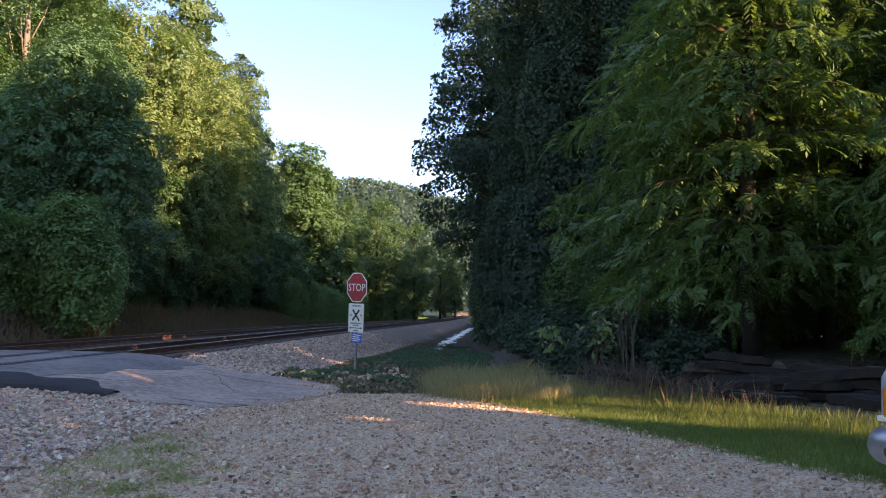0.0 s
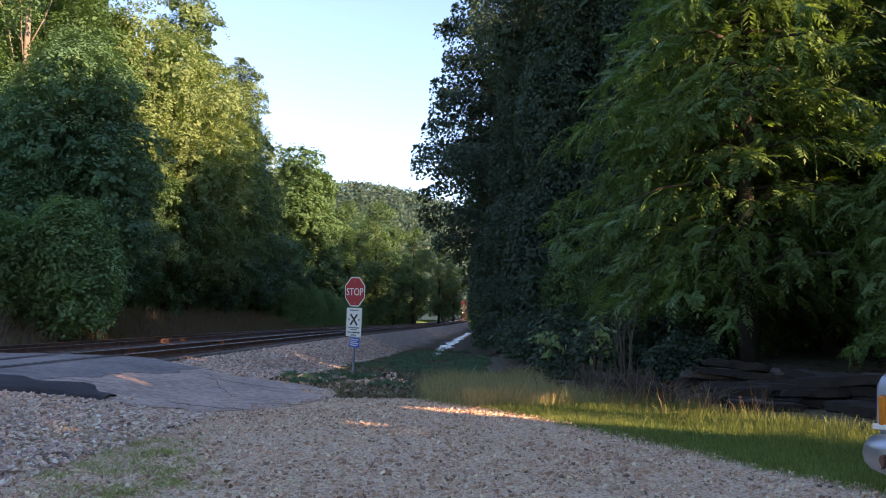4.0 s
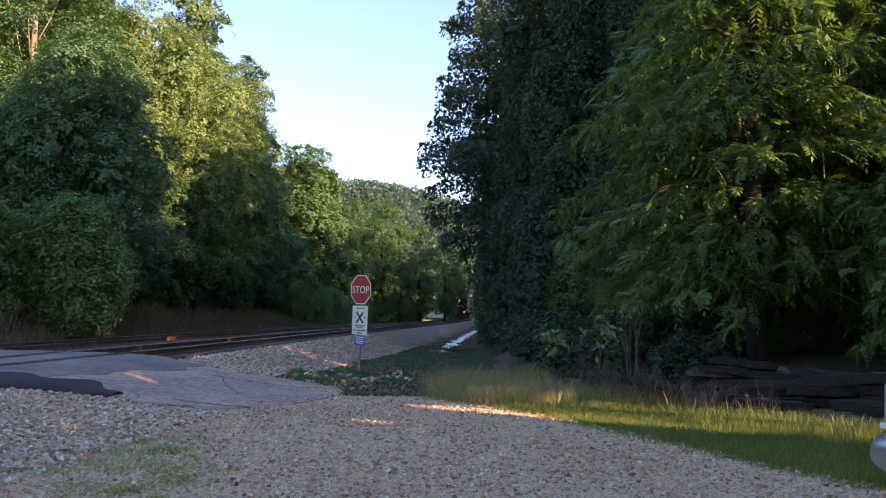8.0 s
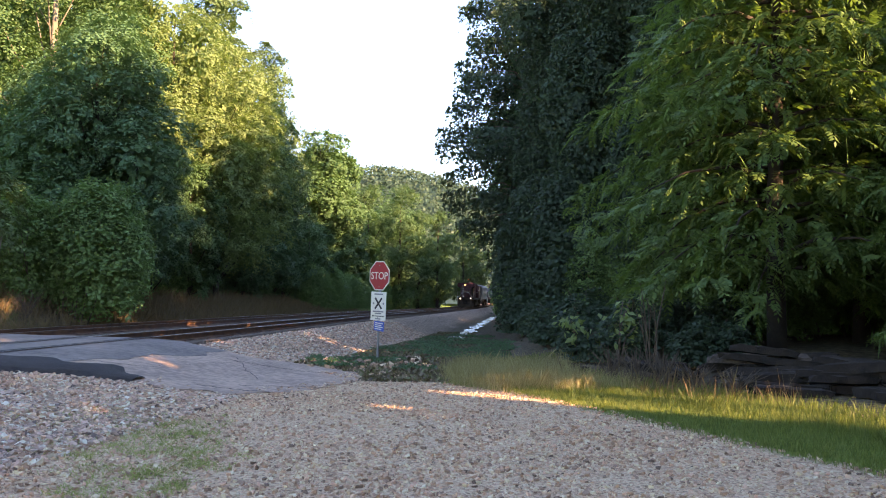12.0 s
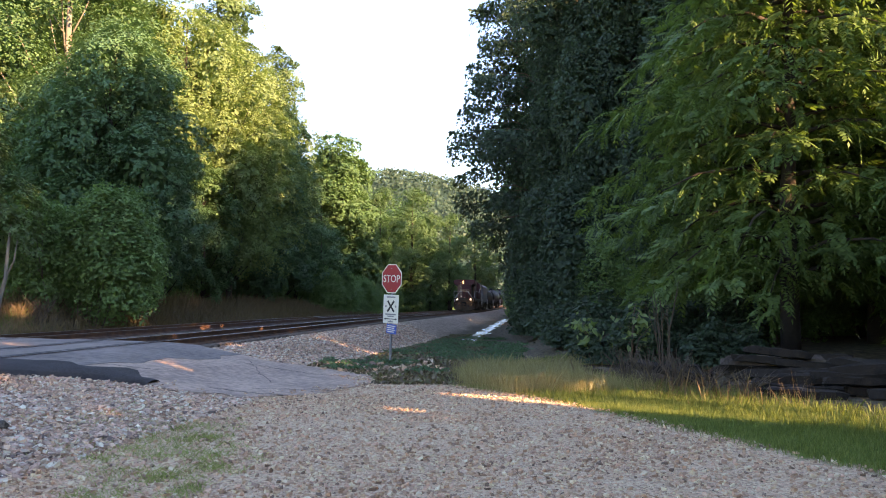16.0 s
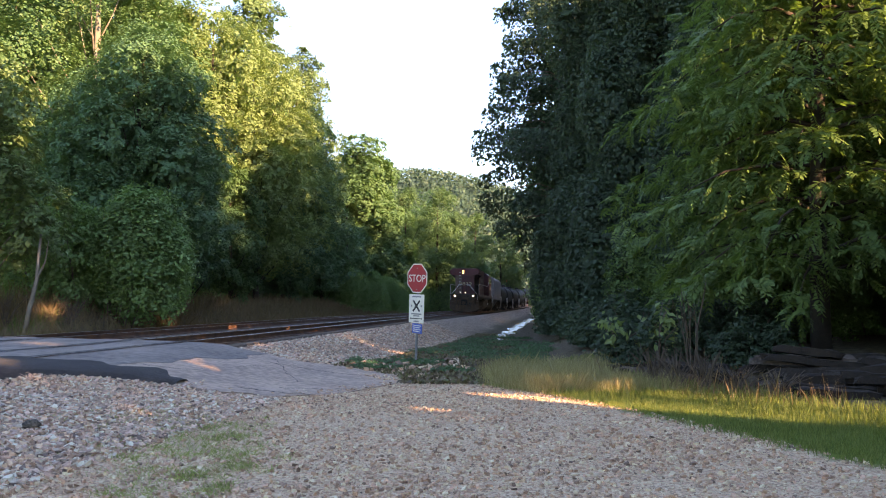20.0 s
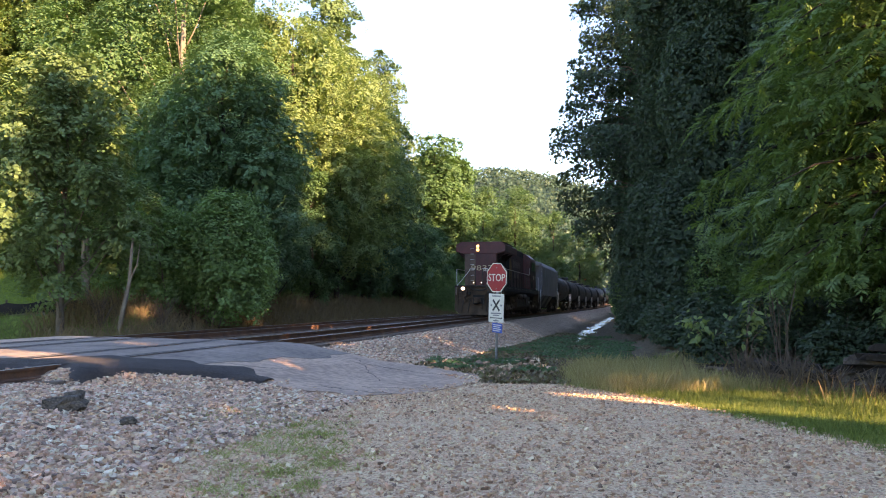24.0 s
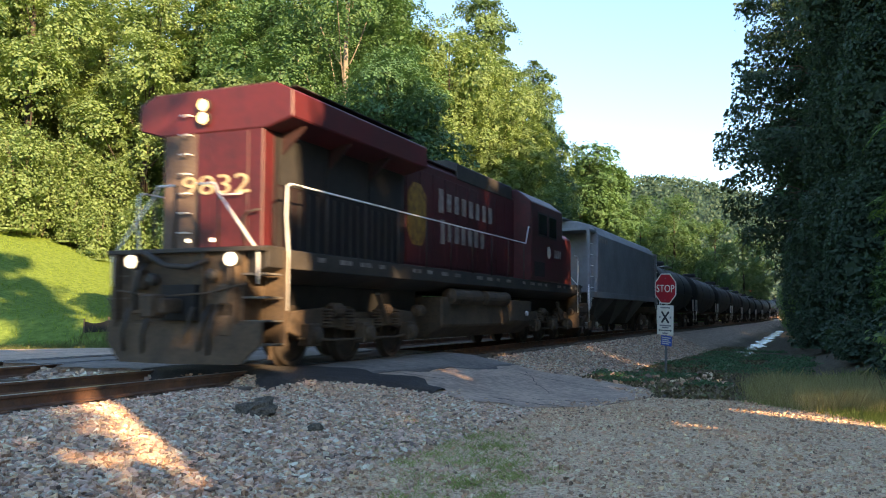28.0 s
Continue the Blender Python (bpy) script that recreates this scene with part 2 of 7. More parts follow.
# ---- building blocks ----
class Shape:
    """Collects vertices and faces of one part."""

    def __init__(self):
        self.v, self.f = [], []

    def add(self, verts, faces):
        k = len(self.v)
        self.v += [tuple(p) for p in verts]
        self.f += [tuple(i + k for i in f) for f in faces]
        return self

    def box(self, x0, x1, y0, y1, z0, z1):
        return self.add([(x, y, z) for z in (z0, z1) for y in (y0, y1) for x in (x0, x1)],
                        [(0, 2, 3, 1), (4, 5, 7, 6), (0, 1, 5, 4), (2, 6, 7, 3), (0, 4, 6, 2), (1, 3, 7, 5)])

    def prism(self, outline, a, b, axis="y"):
        """An outline of (u, w) points pushed from a to b along an axis: y takes (x, z), x takes (y, z), z takes (x, y)."""
        put = {"y": lambda u, w, t: (u, t, w), "x": lambda u, w, t: (t, u, w), "z": lambda u, w, t: (u, w, t)}[axis]
        n = len(outline)
        verts = [put(u, w, a) for u, w in outline] + [put(u, w, b) for u, w in outline]
        return self.add(verts, [tuple(range(n)), tuple(range(2 * n - 1, n - 1, -1))] + [(i, i + n, (i + 1) % n + n, (i + 1) % n) for i in range(n)])

    def tube(self, points, radii, sides=8, closed=True):
        pts = [Vector(p) for p in points]
        if not isinstance(radii, (list, tuple)):
            radii = [radii] * len(pts)
        verts, ref = [], None
        for i, p in enumerate(pts):
            d = (pts[min(i + 1, len(pts) - 1)] - pts[max(i - 1, 0)]).normalized()
            if ref is None or abs(ref.dot(d)) > 0.95:
                ref = Vector((0, 0, 1)) if abs(d.z) < 0.9 else Vector((1, 0, 0))
            a = d.cross(ref).normalized()
            c = d.cross(a)
            ref = a.cross(d) * 1.0
            verts += [p + (a * math.cos(q) + c * math.sin(q)) * radii[i] for q in (2 * math.pi * k / sides for k in range(sides))]
        faces = [(i * sides + k, i * sides + (k + 1) % sides, (i + 1) * sides + (k + 1) % sides, (i + 1) * sides + k) for i in range(len(pts) - 1) for k in range(sides)]
        if closed:
            faces += [tuple(range(sides - 1, -1, -1)), tuple((len(pts) - 1) * sides + k for k in range(sides))]
        return self.add(verts, faces)

    def lathe(self, profile, centre, axis="x", sides=24):
        """A profile of (radius, along) turned round an axis through centre."""
        verts, n = [], len(profile)
        for r, t in profile:
            for k in range(sides):
                c, s = r * math.cos(2 * math.pi * k / sides), r * math.sin(2 * math.pi * k / sides)
                p = {"x": (t, c, s), "y": (c, t, s), "z": (c, s, t)}[axis]
                verts.append((p[0] + centre[0], p[1] + centre[1], p[2] + centre[2]))
        faces = [(i * sides + k, i * sides + (k + 1) % sides, (i + 1) * sides + (k + 1) % sides, (i + 1) * sides + k) for i in range(n - 1) for k in range(sides)]
        faces += [tuple(range(sides - 1, -1, -1)), tuple((n - 1) * sides + k for k in range(sides))]
        return self.add(verts, faces)

    def mesh(self, name, mat, bevel=0.0, smooth=False):
        me = bpy.data.meshes.new(name)
        me.from_pydata(self.v, [], self.f)
        bm = bmesh.new()
        bm.from_mesh(me)
        bmesh.ops.recalc_face_normals(bm, faces=bm.faces)
        if bevel:
            sharp = [e for e in bm.edges if len(e.link_faces) == 2 and e.calc_face_angle(0) > 0.6]
            bmesh.ops.bevel(bm, geom=sharp, offset=bevel, segments=1, affect="EDGES", clamp_overlap=True)
        for f in bm.faces:
            f.smooth = smooth
        bm.to_mesh(me)
        bm.free()
        me.materials.append(mat)
        return me


def part(name, shape, mat, parent=None, label="", bevel=0.0, smooth=False, at=None):
    """One mesh object, under a thing or a part."""
    ob = new(name, shape.mesh(name, mat, bevel, smooth) if isinstance(shape, Shape) else shape)
    ob.parent = parent
    if at is not None:
        ob.matrix_basis = at
    if label:
        ob["label"] = label
    return ob


def thing(name, label, category, at=None, group="", kind=""):
    ob = new(name)
    if at is not None:
        ob.matrix_basis = at
    return tagged(ob, label, category, group, kind)


def array_mesh(name, verts, faces, mat, smooth=False):
    """A mesh from arrays; all faces have as many corners as faces has columns."""
    verts, faces = np.asarray(verts, np.float32), np.asarray(faces, np.int32)
    me = bpy.data.meshes.new(name)
    me.vertices.add(len(verts))
    me.vertices.foreach_set("co", verts.ravel())
    me.loops.add(faces.size)
    me.loops.foreach_set("vertex_index", faces.ravel())
    me.polygons.add(len(faces))
    me.polygons.foreach_set("loop_start", np.arange(0, faces.size, faces.shape[1], dtype=np.int32))
    me.update(calc_edges=True)
    me.polygons.foreach_set("use_smooth", np.full(len(faces), smooth))
    me.materials.append(mat)
    return me


def lettering(name, text, size, mat, parent, at, depth=0.004, label=""):
    """Raised letters in the built-in font, centred."""
    cu = bpy.data.curves.new(name, "FONT")
    cu.body, cu.size, cu.extrude, cu.align_x, cu.align_y, cu.resolution_u = text, size, depth, "CENTER", "CENTER", 3
    tmp = new(name, cu)
    bpy.context.view_layer.update()
    me = bpy.data.meshes.new_from_object(tmp.evaluated_get(bpy.context.evaluated_depsgraph_get()))
    bpy.data.objects.remove(tmp)
    me.materials.clear()
    me.materials.append(mat)
    return part(name, me, mat, parent, label, at=at)


# ---- lie of the land ----
def track_x(y):
    """The main track's middle line: straight past the crossing, bending to the right far off."""
    return -9.35 + 0.0587 * y + np.maximum(y - 150, 0) ** 2 / 1660.0


def rail_z(y):
    """Height of the rail heads."""
    return 0.60 + 0.0035 * np.clip(y, -20, 50) + 0.00018 * np.clip(y - 150, 0, 120) ** 2


def smooth01(a):
    a = np.clip(a, 0, 1)
    return a * a * (3 - 2 * a)


def wobble(x, y, scale, seed=0.0):
    """Smooth random heights between about -1 and 1."""
    return (np.sin(x * 1.3 / scale + seed) * np.cos(y * 1.1 / scale + 1.7 * seed) + np.sin(x * 0.6 / scale - y * 0.83 / scale + 2.1 + seed) + 0.5 * np.sin(x * 2.9 / scale + 3.1 * y / scale + seed)) / 2.5


SIDE2 = -4.25  # the second track's distance from the main one
ROAD_D = [-30, -16, -8, -5, -3, -1, 1.25, 2.0, 2.7, 3.3, 4.2, 4.9, 5.9, 6.3]
ROAD_NEAR = [10.5, 13.0, 13.2, 12.6, 12.0, 11.7, 11.9, 12.45, 12.95, 13.35, 13.2, 13.5, 15.3, 16.6]
ROAD_FAR = [19.5, 21.5, 22.6, 22.0, 21.2, 20.3, 19.7, 19.5, 19.35, 19.2, 19.6, 19.7, 18.7, 17.3]


def road_z(d, y):
    """The road's surface: level with the rails, then down to the lot."""
    top = rail_z(y) - 0.015
    west = 0.55 - 0.25 * smooth01((-d - 7) / 14)
    return np.where(d > 0, 0.005 + (top - 0.005) * (1 - smooth01((d - 0.6) / 5.2)), west + (top - west) * smooth01((d + 8.5) / 2.0))


def ground_z(x, y):
    x, y = np.asarray(x, float), np.asarray(y, float)
    d = x - track_x(y)
    bed = rail_z(y) - 0.27
    # to the right of the track: gentle gravel near the lot, a steep bank to a ditch further on
    near = bed * (1 - smooth01((d - 1.5) / 5.0)) + 0.02 * wobble(x, y, 1.3)
    near = near + 0.09 * smooth01((d - 0.85) / 0.3) * smooth01((2.8 - d) / 1.3) * smooth01((12.5 - y) / 2.0)
    near = near - 0.08 * np.exp(-((y - 11.3) / 0.8) ** 2) * smooth01((d - 0.9) / 0.6) * smooth01((4.2 - d) / 1.2)
    ditch = -0.12 - 0.25 * smooth01((y - 26) / 20)
    steep = bed + (ditch - bed) * smooth01((d - 1.7) / 2.9)
    bank = ditch + (0.45 - ditch) * smooth01((d - 7.9) / 3.5)
    far = np.where(d < 6.5, steep, bank)
    far = np.where((d > 4.6) & (y < 30), np.maximum(far, -0.25 + 0.29 * smooth01((30 - y) / 8)), far)
    k = smooth01((y - 19.3) / 3.5)
    right = near * (1 - k) + far * k
    right = right + smooth01((x - 9) / 20) * 1.0 * smooth01((y - 10) / 20)
    # to the left: second track, a shallow ditch, then rising meadow and wooded slope
    e = -d
    left = bed + (0.18 - bed) * smooth01((e - 6.2) / 3.0)
    rise = smooth01((e - 19) / 40) * 9.0 + smooth01((e - 60) / 160) * 30.0
    left = left + 1.1 * smooth01((e - 6.9) / 2.6) * smooth01((y - 27) / 4) * (1 - smooth01((y - 72) / 15))
    left = left + rise * (1 - 0.55 * smooth01((y - 45) / 60)) + 0.06 * wobble(x, y, 3.0)
    z = np.where(d >= 0, right, left)
    # the ground runs up to the road's edges
    off = np.maximum(smooth01((np.interp(d, ROAD_D, ROAD_NEAR) - y) / 0.9), smooth01((y - np.interp(d, ROAD_D, ROAD_FAR)) / 0.7))
    off = np.maximum(off, np.maximum(smooth01((d - 6.3) / 0.5), smooth01((-30 - d) / 1.0)))
    return (road_z(d, y) - 0.05 + 0.036 * smooth01((d - 3.0) / 1.2)) * (1 - off) + z * off


def spaced(lo, hi, step, limit, grow=1.16):
    """Coordinates that are close between lo and hi and spread out to the limit on both sides."""
    mid, s, up, down = list(np.arange(lo, hi, step)), step, [], []
    a = hi
    while a < limit:
        up.append(a)
        s *= grow
        a += s
    s, a = step, lo - step
    while a > -limit:
        down.append(a)
        s *= grow
        a -= s
    return np.array(down[::-1] + mid + up + [limit])


def make_ground():
    xs, ys = spaced(-16, 9, 0.22, 2600), spaced(3, 44, 0.3, 2600)
    gx, gy = np.meshgrid(xs, ys)
    x, y = gx.ravel(), gy.ravel()
    z = ground_z(x, y)
    n = len(xs)
    i = (np.arange(len(ys) - 1)[:, None] * n + np.arange(n - 1)[None]).ravel()
    me = array_mesh("ground", np.stack([x, y, z], 1), np.stack([i, i + 1, i + n + 1, i + n], 1), M_GROUND, True)
    d = x - track_x(y)
    w = 0.35 * wobble(x, y, 0.9)
    edge = np.interp(y, [-60, 5, 7.8, 9.3, 11.9, 13.3, 15, 16.3, 19, 22], [9, 4.8, 3.9, 3.2, 2.1, 1.5, 0.7, -0.4, -1.6, -2.6])
    ballast = smooth01((np.where(y > 19, 4.9, 5.3) + 1.4 * w - np.abs(d)) / 1.5) * (d > SIDE2 - 3.2)
    lot = (x < edge + 0.3 * w) & (d > 0) & (y < 21)
    grass = ((d > 0) & (x >= np.maximum(edge, -0.35) + 0.3 * w) & (x < edge + 3.2) & (y < 20)) | (d < -15) | ((d < -8.5) & (y > 20) & (y < 30))
    col = np.zeros((len(x), 4), np.float32)
    col[:, 0], col[:, 1], col[:, 2], col[:, 3] = lot, ballast, grass, 1
    at = me.color_attributes.new("zone", "FLOAT_COLOR", "POINT")
    at.data.foreach_set("color", col.ravel())
    tagged(new("ground", me), "grey gravel lot, stone ballast and grassy ground running up to wooded slopes", "ground", kind="structure")


make_ground()


# ---- railway: two tracks ----
def sweep(outline, ys, side, drop=0.0):
    """An outline of (x, z) points carried along the line of a track at a distance to its side."""
    cx, cz = track_x(ys) + side, rail_z(ys) + drop
    n, m = len(outline), len(ys)
    o = np.array(outline)
    v = np.zeros((m, n, 3))
    v[:, :, 0], v[:, :, 1], v[:, :, 2] = cx[:, None] + o[None, :, 0], ys[:, None], cz[:, None] + o[None, :, 1]
    i = (np.arange(m - 1)[:, None] * n + np.arange(n)[None]).ravel()
    j = (np.arange(m - 1)[:, None] * n + (np.arange(n)[None] + 1) % n).ravel()
    return v.reshape(-1, 3), np.stack([i, j, j + n, i + n], 1)


RAIL = [(-0.07, -0.17), (0.07, -0.17), (0.07, -0.155), (0.012, -0.135), (0.012, -0.045), (0.036, -0.035), (0.036, -0.004), (-0.036, -0.004), (-0.036, -0.035), (-0.012, -0.045), (-0.012, -0.135), (-0.07, -0.155)]
TOP = [(-0.036, -0.004), (0.036, -0.004), (0.028, 0.0), (-0.028, 0.0)]
ALONG = np.concatenate([np.arange(-60, 150, 3.0), np.arange(150, 420, 6.0)])


def make_track(side, label):
    track = thing("railway_track", label, "railway track", kind="structure")
    for off in (-0.7525, 0.7525):
        rail = part("rail", array_mesh("rail", *sweep(RAIL, ALONG, side + off), M_RAIL), M_RAIL, track, "rusty brown steel rail")
        part("rail_head", array_mesh("rail_head", *sweep(TOP, ALONG, side + off), M_RAILTOP), M_RAILTOP, rail, "polished rail head")
    rng = random.Random(int(10 - side))
    tie = Shape().box(-1.3, 1.3, -0.115, 0.115, -0.18, 0).mesh("tie", M_TIE, 0.012)
    plate = Shape().box(-0.18, 0.18, -0.1, 0.1, 0, 0.012).mesh("tie_plate", M_RAIL)
    far = Shape()
    for k in range(620):
        y = -40 + 0.55 * k
        if 11.6 < y < 20.5:
            continue
        x, z = float(track_x(y)) + side, float(rail_z(y)) - 0.182
        if 4 < y < 75:
            ob = part("tie", tie, M_TIE, track, at=pose(x + rng.uniform(-0.05, 0.05), y, z, 0, 0, rng.uniform(-1, 1)))
            if y < 30:
                for off in (-0.7525, 0.7525):
                    part("tie_plate", plate, M_RAIL, ob, at=pose(off, 0, 0.0005))
        else:
            far.box(x - 1.3, x + 1.3, y - 0.115, y + 0.115, z - 0.18, z)
    part("ties", far.mesh("ties", M_TIE), M_TIE, track)["kind"] = "stuff"
    return track


make_track(0.0, "main railway track with rusty rails on dark wooden ties in grey ballast")
make_track(SIDE2, "second railway track with rusty rails beside the main one")


# ---- road over the crossing ----
def make_road():
    ds = np.concatenate([np.arange(-30, -9, 1.0), np.arange(-9, 6.31, 0.25)])
    ks = np.linspace(0, 1, 33)
    near = np.interp(ds, ROAD_D, ROAD_NEAR) + 0.16 * np.sin(ds * 3.1) + 0.10 * np.sin(ds * 7.3 + 1) + 0.06 * np.sin(ds * 17.0)
    far = np.interp(ds, ROAD_D, ROAD_FAR) + 0.10 * np.sin(ds * 4.3 + 2) + 0.06 * np.sin(ds * 9.7)

    def sheet(d0, d1, lift, k0, k1, mat, name):
        sel = (ds >= d0) & (ds <= d1)
        dd, nn, ff = ds[sel], near[sel], far[sel]
        kk = ks[(ks >= k0) & (ks <= k1)]
        y = nn[:, None] + (ff - nn)[:, None] * kk[None]
        rag = 0.35 * np.sin(y * 0.7 + 1.0) + 0.12 * np.sin(y * 2.9 + 1) + 0.05 * np.sin(y * 7.1)
        d = dd[:, None] + (rag * smooth01((dd[:, None] - 0.5) / 2.0) if d1 < 6 else 0 * y)
        x = track_x(y) + d
        z = road_z(d, y) + lift + 0.008 * wobble(x, y, 0.7)
        rows, cols = y.shape
        top = np.stack([x, y, z], -1).reshape(-1, 3)
        i = (np.arange(rows - 1)[:, None] * cols + np.arange(cols - 1)[None]).ravel()
        faces = [np.stack([i, i + 1, i + cols + 1, i + cols], 1)]
        rim = np.concatenate([np.arange(cols), np.arange(1, rows) * cols + cols - 1, (rows - 1) * cols + np.arange(cols - 2, -1, -1), np.arange(rows - 2, 0, -1) * cols])
        low = top[rim].copy()
        low[:, 2] -= 0.06
        b = len(top) + np.arange(len(rim))
        faces.append(np.stack([rim, np.roll(rim, -1), np.roll(b, -1), b], 1))
        return array_mesh(name, np.concatenate([top, low]), np.concatenate(faces), mat, True)

    road = tagged(new("road", sheet(-30, 6.3, 0.0, 0, 1, M_ASPHALT, "road")), "worn grey asphalt road over the railway crossing, cracked and patched", "road", kind="structure")
    part("asphalt_patch", sheet(-5.0, 2.6, 0.006, 0, 1, M_ASPHALT_DARK, "asphalt_patch"), M_ASPHALT_DARK, road, "darker newer asphalt between and beside the rails")
    # thick dark asphalt edge where the road stands above the ballast
    dd = np.arange(-1.0, 3.5, 0.12)
    nn = np.interp(dd, ROAD_D, ROAD_NEAR) - 0.05 + 0.16 * np.sin(dd * 3.1) + 0.08 * np.sin(dd * 7.3 + 1)
    v = []
    for off, lift in ((1.9, -0.012), (1.6, 0.028), (0.8, 0.045), (0.0, 0.02), (-0.16, -0.07), (-0.42, -0.32)):
        y = nn + off * (1 + 0.15 * np.sin(dd * 5.3)) * np.interp(dd, [-1, 0, 1.8, 3.5], [0.8, 1.15, 1.05, 0.25])
        x = track_x(y) + dd
        v.append(np.stack([x, y, road_z(dd, nn + 0.4) + lift + 0.012 * wobble(x, y, 0.25)], 1))
    n = len(dd)
    i = np.arange(n - 1)
    f = np.concatenate([np.stack([i + a * n, i + a * n + 1, i + (a + 1) * n + 1, i + (a + 1) * n], 1) for a in range(5)])
    part("asphalt_shoulder", array_mesh("asphalt_shoulder", np.concatenate(v), f, M_SHOULDER, True), M_SHOULDER, road, "thick black asphalt edge standing above the ballast")
    rng = random.Random(5)
    for d0, y0, d1, y1 in ((3.2, 18.6, 4.6, 15.8), (4.6, 14.6, 5.9, 15.6), (2.9, 14.5, 3.5, 17.5), (4.1, 13.9, 5.3, 14.2), (3.4, 17.9, 5.4, 18.1), (1.9, 14.2, 2.9, 14.8)):
        s, pts = Shape(), []
        for k in range(13):
            f = k / 12
            d, y = d0 + (d1 - d0) * f + rng.uniform(-0.06, 0.06), y0 + (y1 - y0) * f + rng.uniform(-0.06, 0.06)
            pts.append((float(track_x(y)) + d, y, float(road_z(d, y)) + 0.012))
        for a, b in zip(pts, pts[1:]):
            w = rng.uniform(0.012, 0.03)
            s.add([(a[0], a[1] - w, a[2]), (b[0], b[1] - w, b[2]), (b[0], b[1] + w, b[2]), (a[0], a[1] + w, a[2])], [(0, 1, 2, 3)])
        part("crack", s, M_CRACK, road, "dark crack in the asphalt")
    # flangeway gaps beside the rails
    for side in (0.0, SIDE2):
        for off in (-0.67, 0.67, 0.84, -0.84):
            ys = np.arange(11.9, 20.2, 0.4)
            v, f = sweep([(-0.03, 0.0), (0.03, 0.0), (0.03, 0.004), (-0.03, 0.004)], ys, side + off, 0.006)
            part("flangeway", array_mesh("flangeway", v, f, M_CRACK), M_CRACK, road, "dark gap beside the rail")


M_SHOULDER = material("black_asphalt_edge", (0.028, 0.024, 0.022), 0.85, vary=(0.064, 0.053, 0.046), scale=2.5, bump=0.9, bump_scale=70, fine=0.5)
make_road()


# ---- loose stones ----
def stones(name, label, x, y, size, mat, seed, sink=0.3):
    """Many angular stones lying on the ground, in one mesh."""
    rng = np.random.default_rng(seed)
    n = len(x)
    base = np.array([(x, y, z) for z in (-0.62, 0.62) for y in (-0.7, 0.7) for x in (-0.7, 0.7)], float)
    v = base[None] * (1 + 0.3 * rng.uniform(-1, 1, (n, 8, 3))) + 0.22 * rng.uniform(-1, 1, (n, 8, 3))
    v *= (size[:, None] * np.stack([rng.uniform(0.8, 1.5, n), rng.uniform(0.7, 1.1, n), rng.uniform(0.6, 1.0, n)], 1))[:, None]
    tilt = rng.uniform(-0.5, 0.5, (n, 2))
    v[..., 2] += v[..., 0] * tilt[:, :1] + v[..., 1] * tilt[:, 1:]
    a = rng.uniform(0, 2 * np.pi, n)
    c, s = np.cos(a)[:, None], np.sin(a)[:, None]
    vx, vy = v[..., 0] * c - v[..., 1] * s, v[..., 0] * s + v[..., 1] * c
    p = np.stack([vx + x[:, None], vy + y[:, None], v[..., 2] + (np.where(on_road(x, y, -0.02), road_z(x - track_x(y), y) - 0.004, ground_z(x, y)) + size * (0.6 - sink))[:, None]], -1)
    f = np.array([(0, 2, 3, 1), (4, 5, 7, 6), (0, 1, 5, 4), (2, 6, 7, 3), (0, 4, 6, 2), (1, 3, 7, 5)])
    faces = (f[None] + 8 * np.arange(n)[:, None, None]).reshape(-1, 4)
    tagged(new(name, array_mesh(name, p.reshape(-1, 3), faces, mat)), label, "gravel", kind="stuff")


def on_road(x, y, margin=0.0):
    d = x - track_x(y)
    return (y > np.interp(d, ROAD_D, ROAD_NEAR) - margin) & (y < np.interp(d, ROAD_D, ROAD_FAR) + margin) & (d < 6.3)


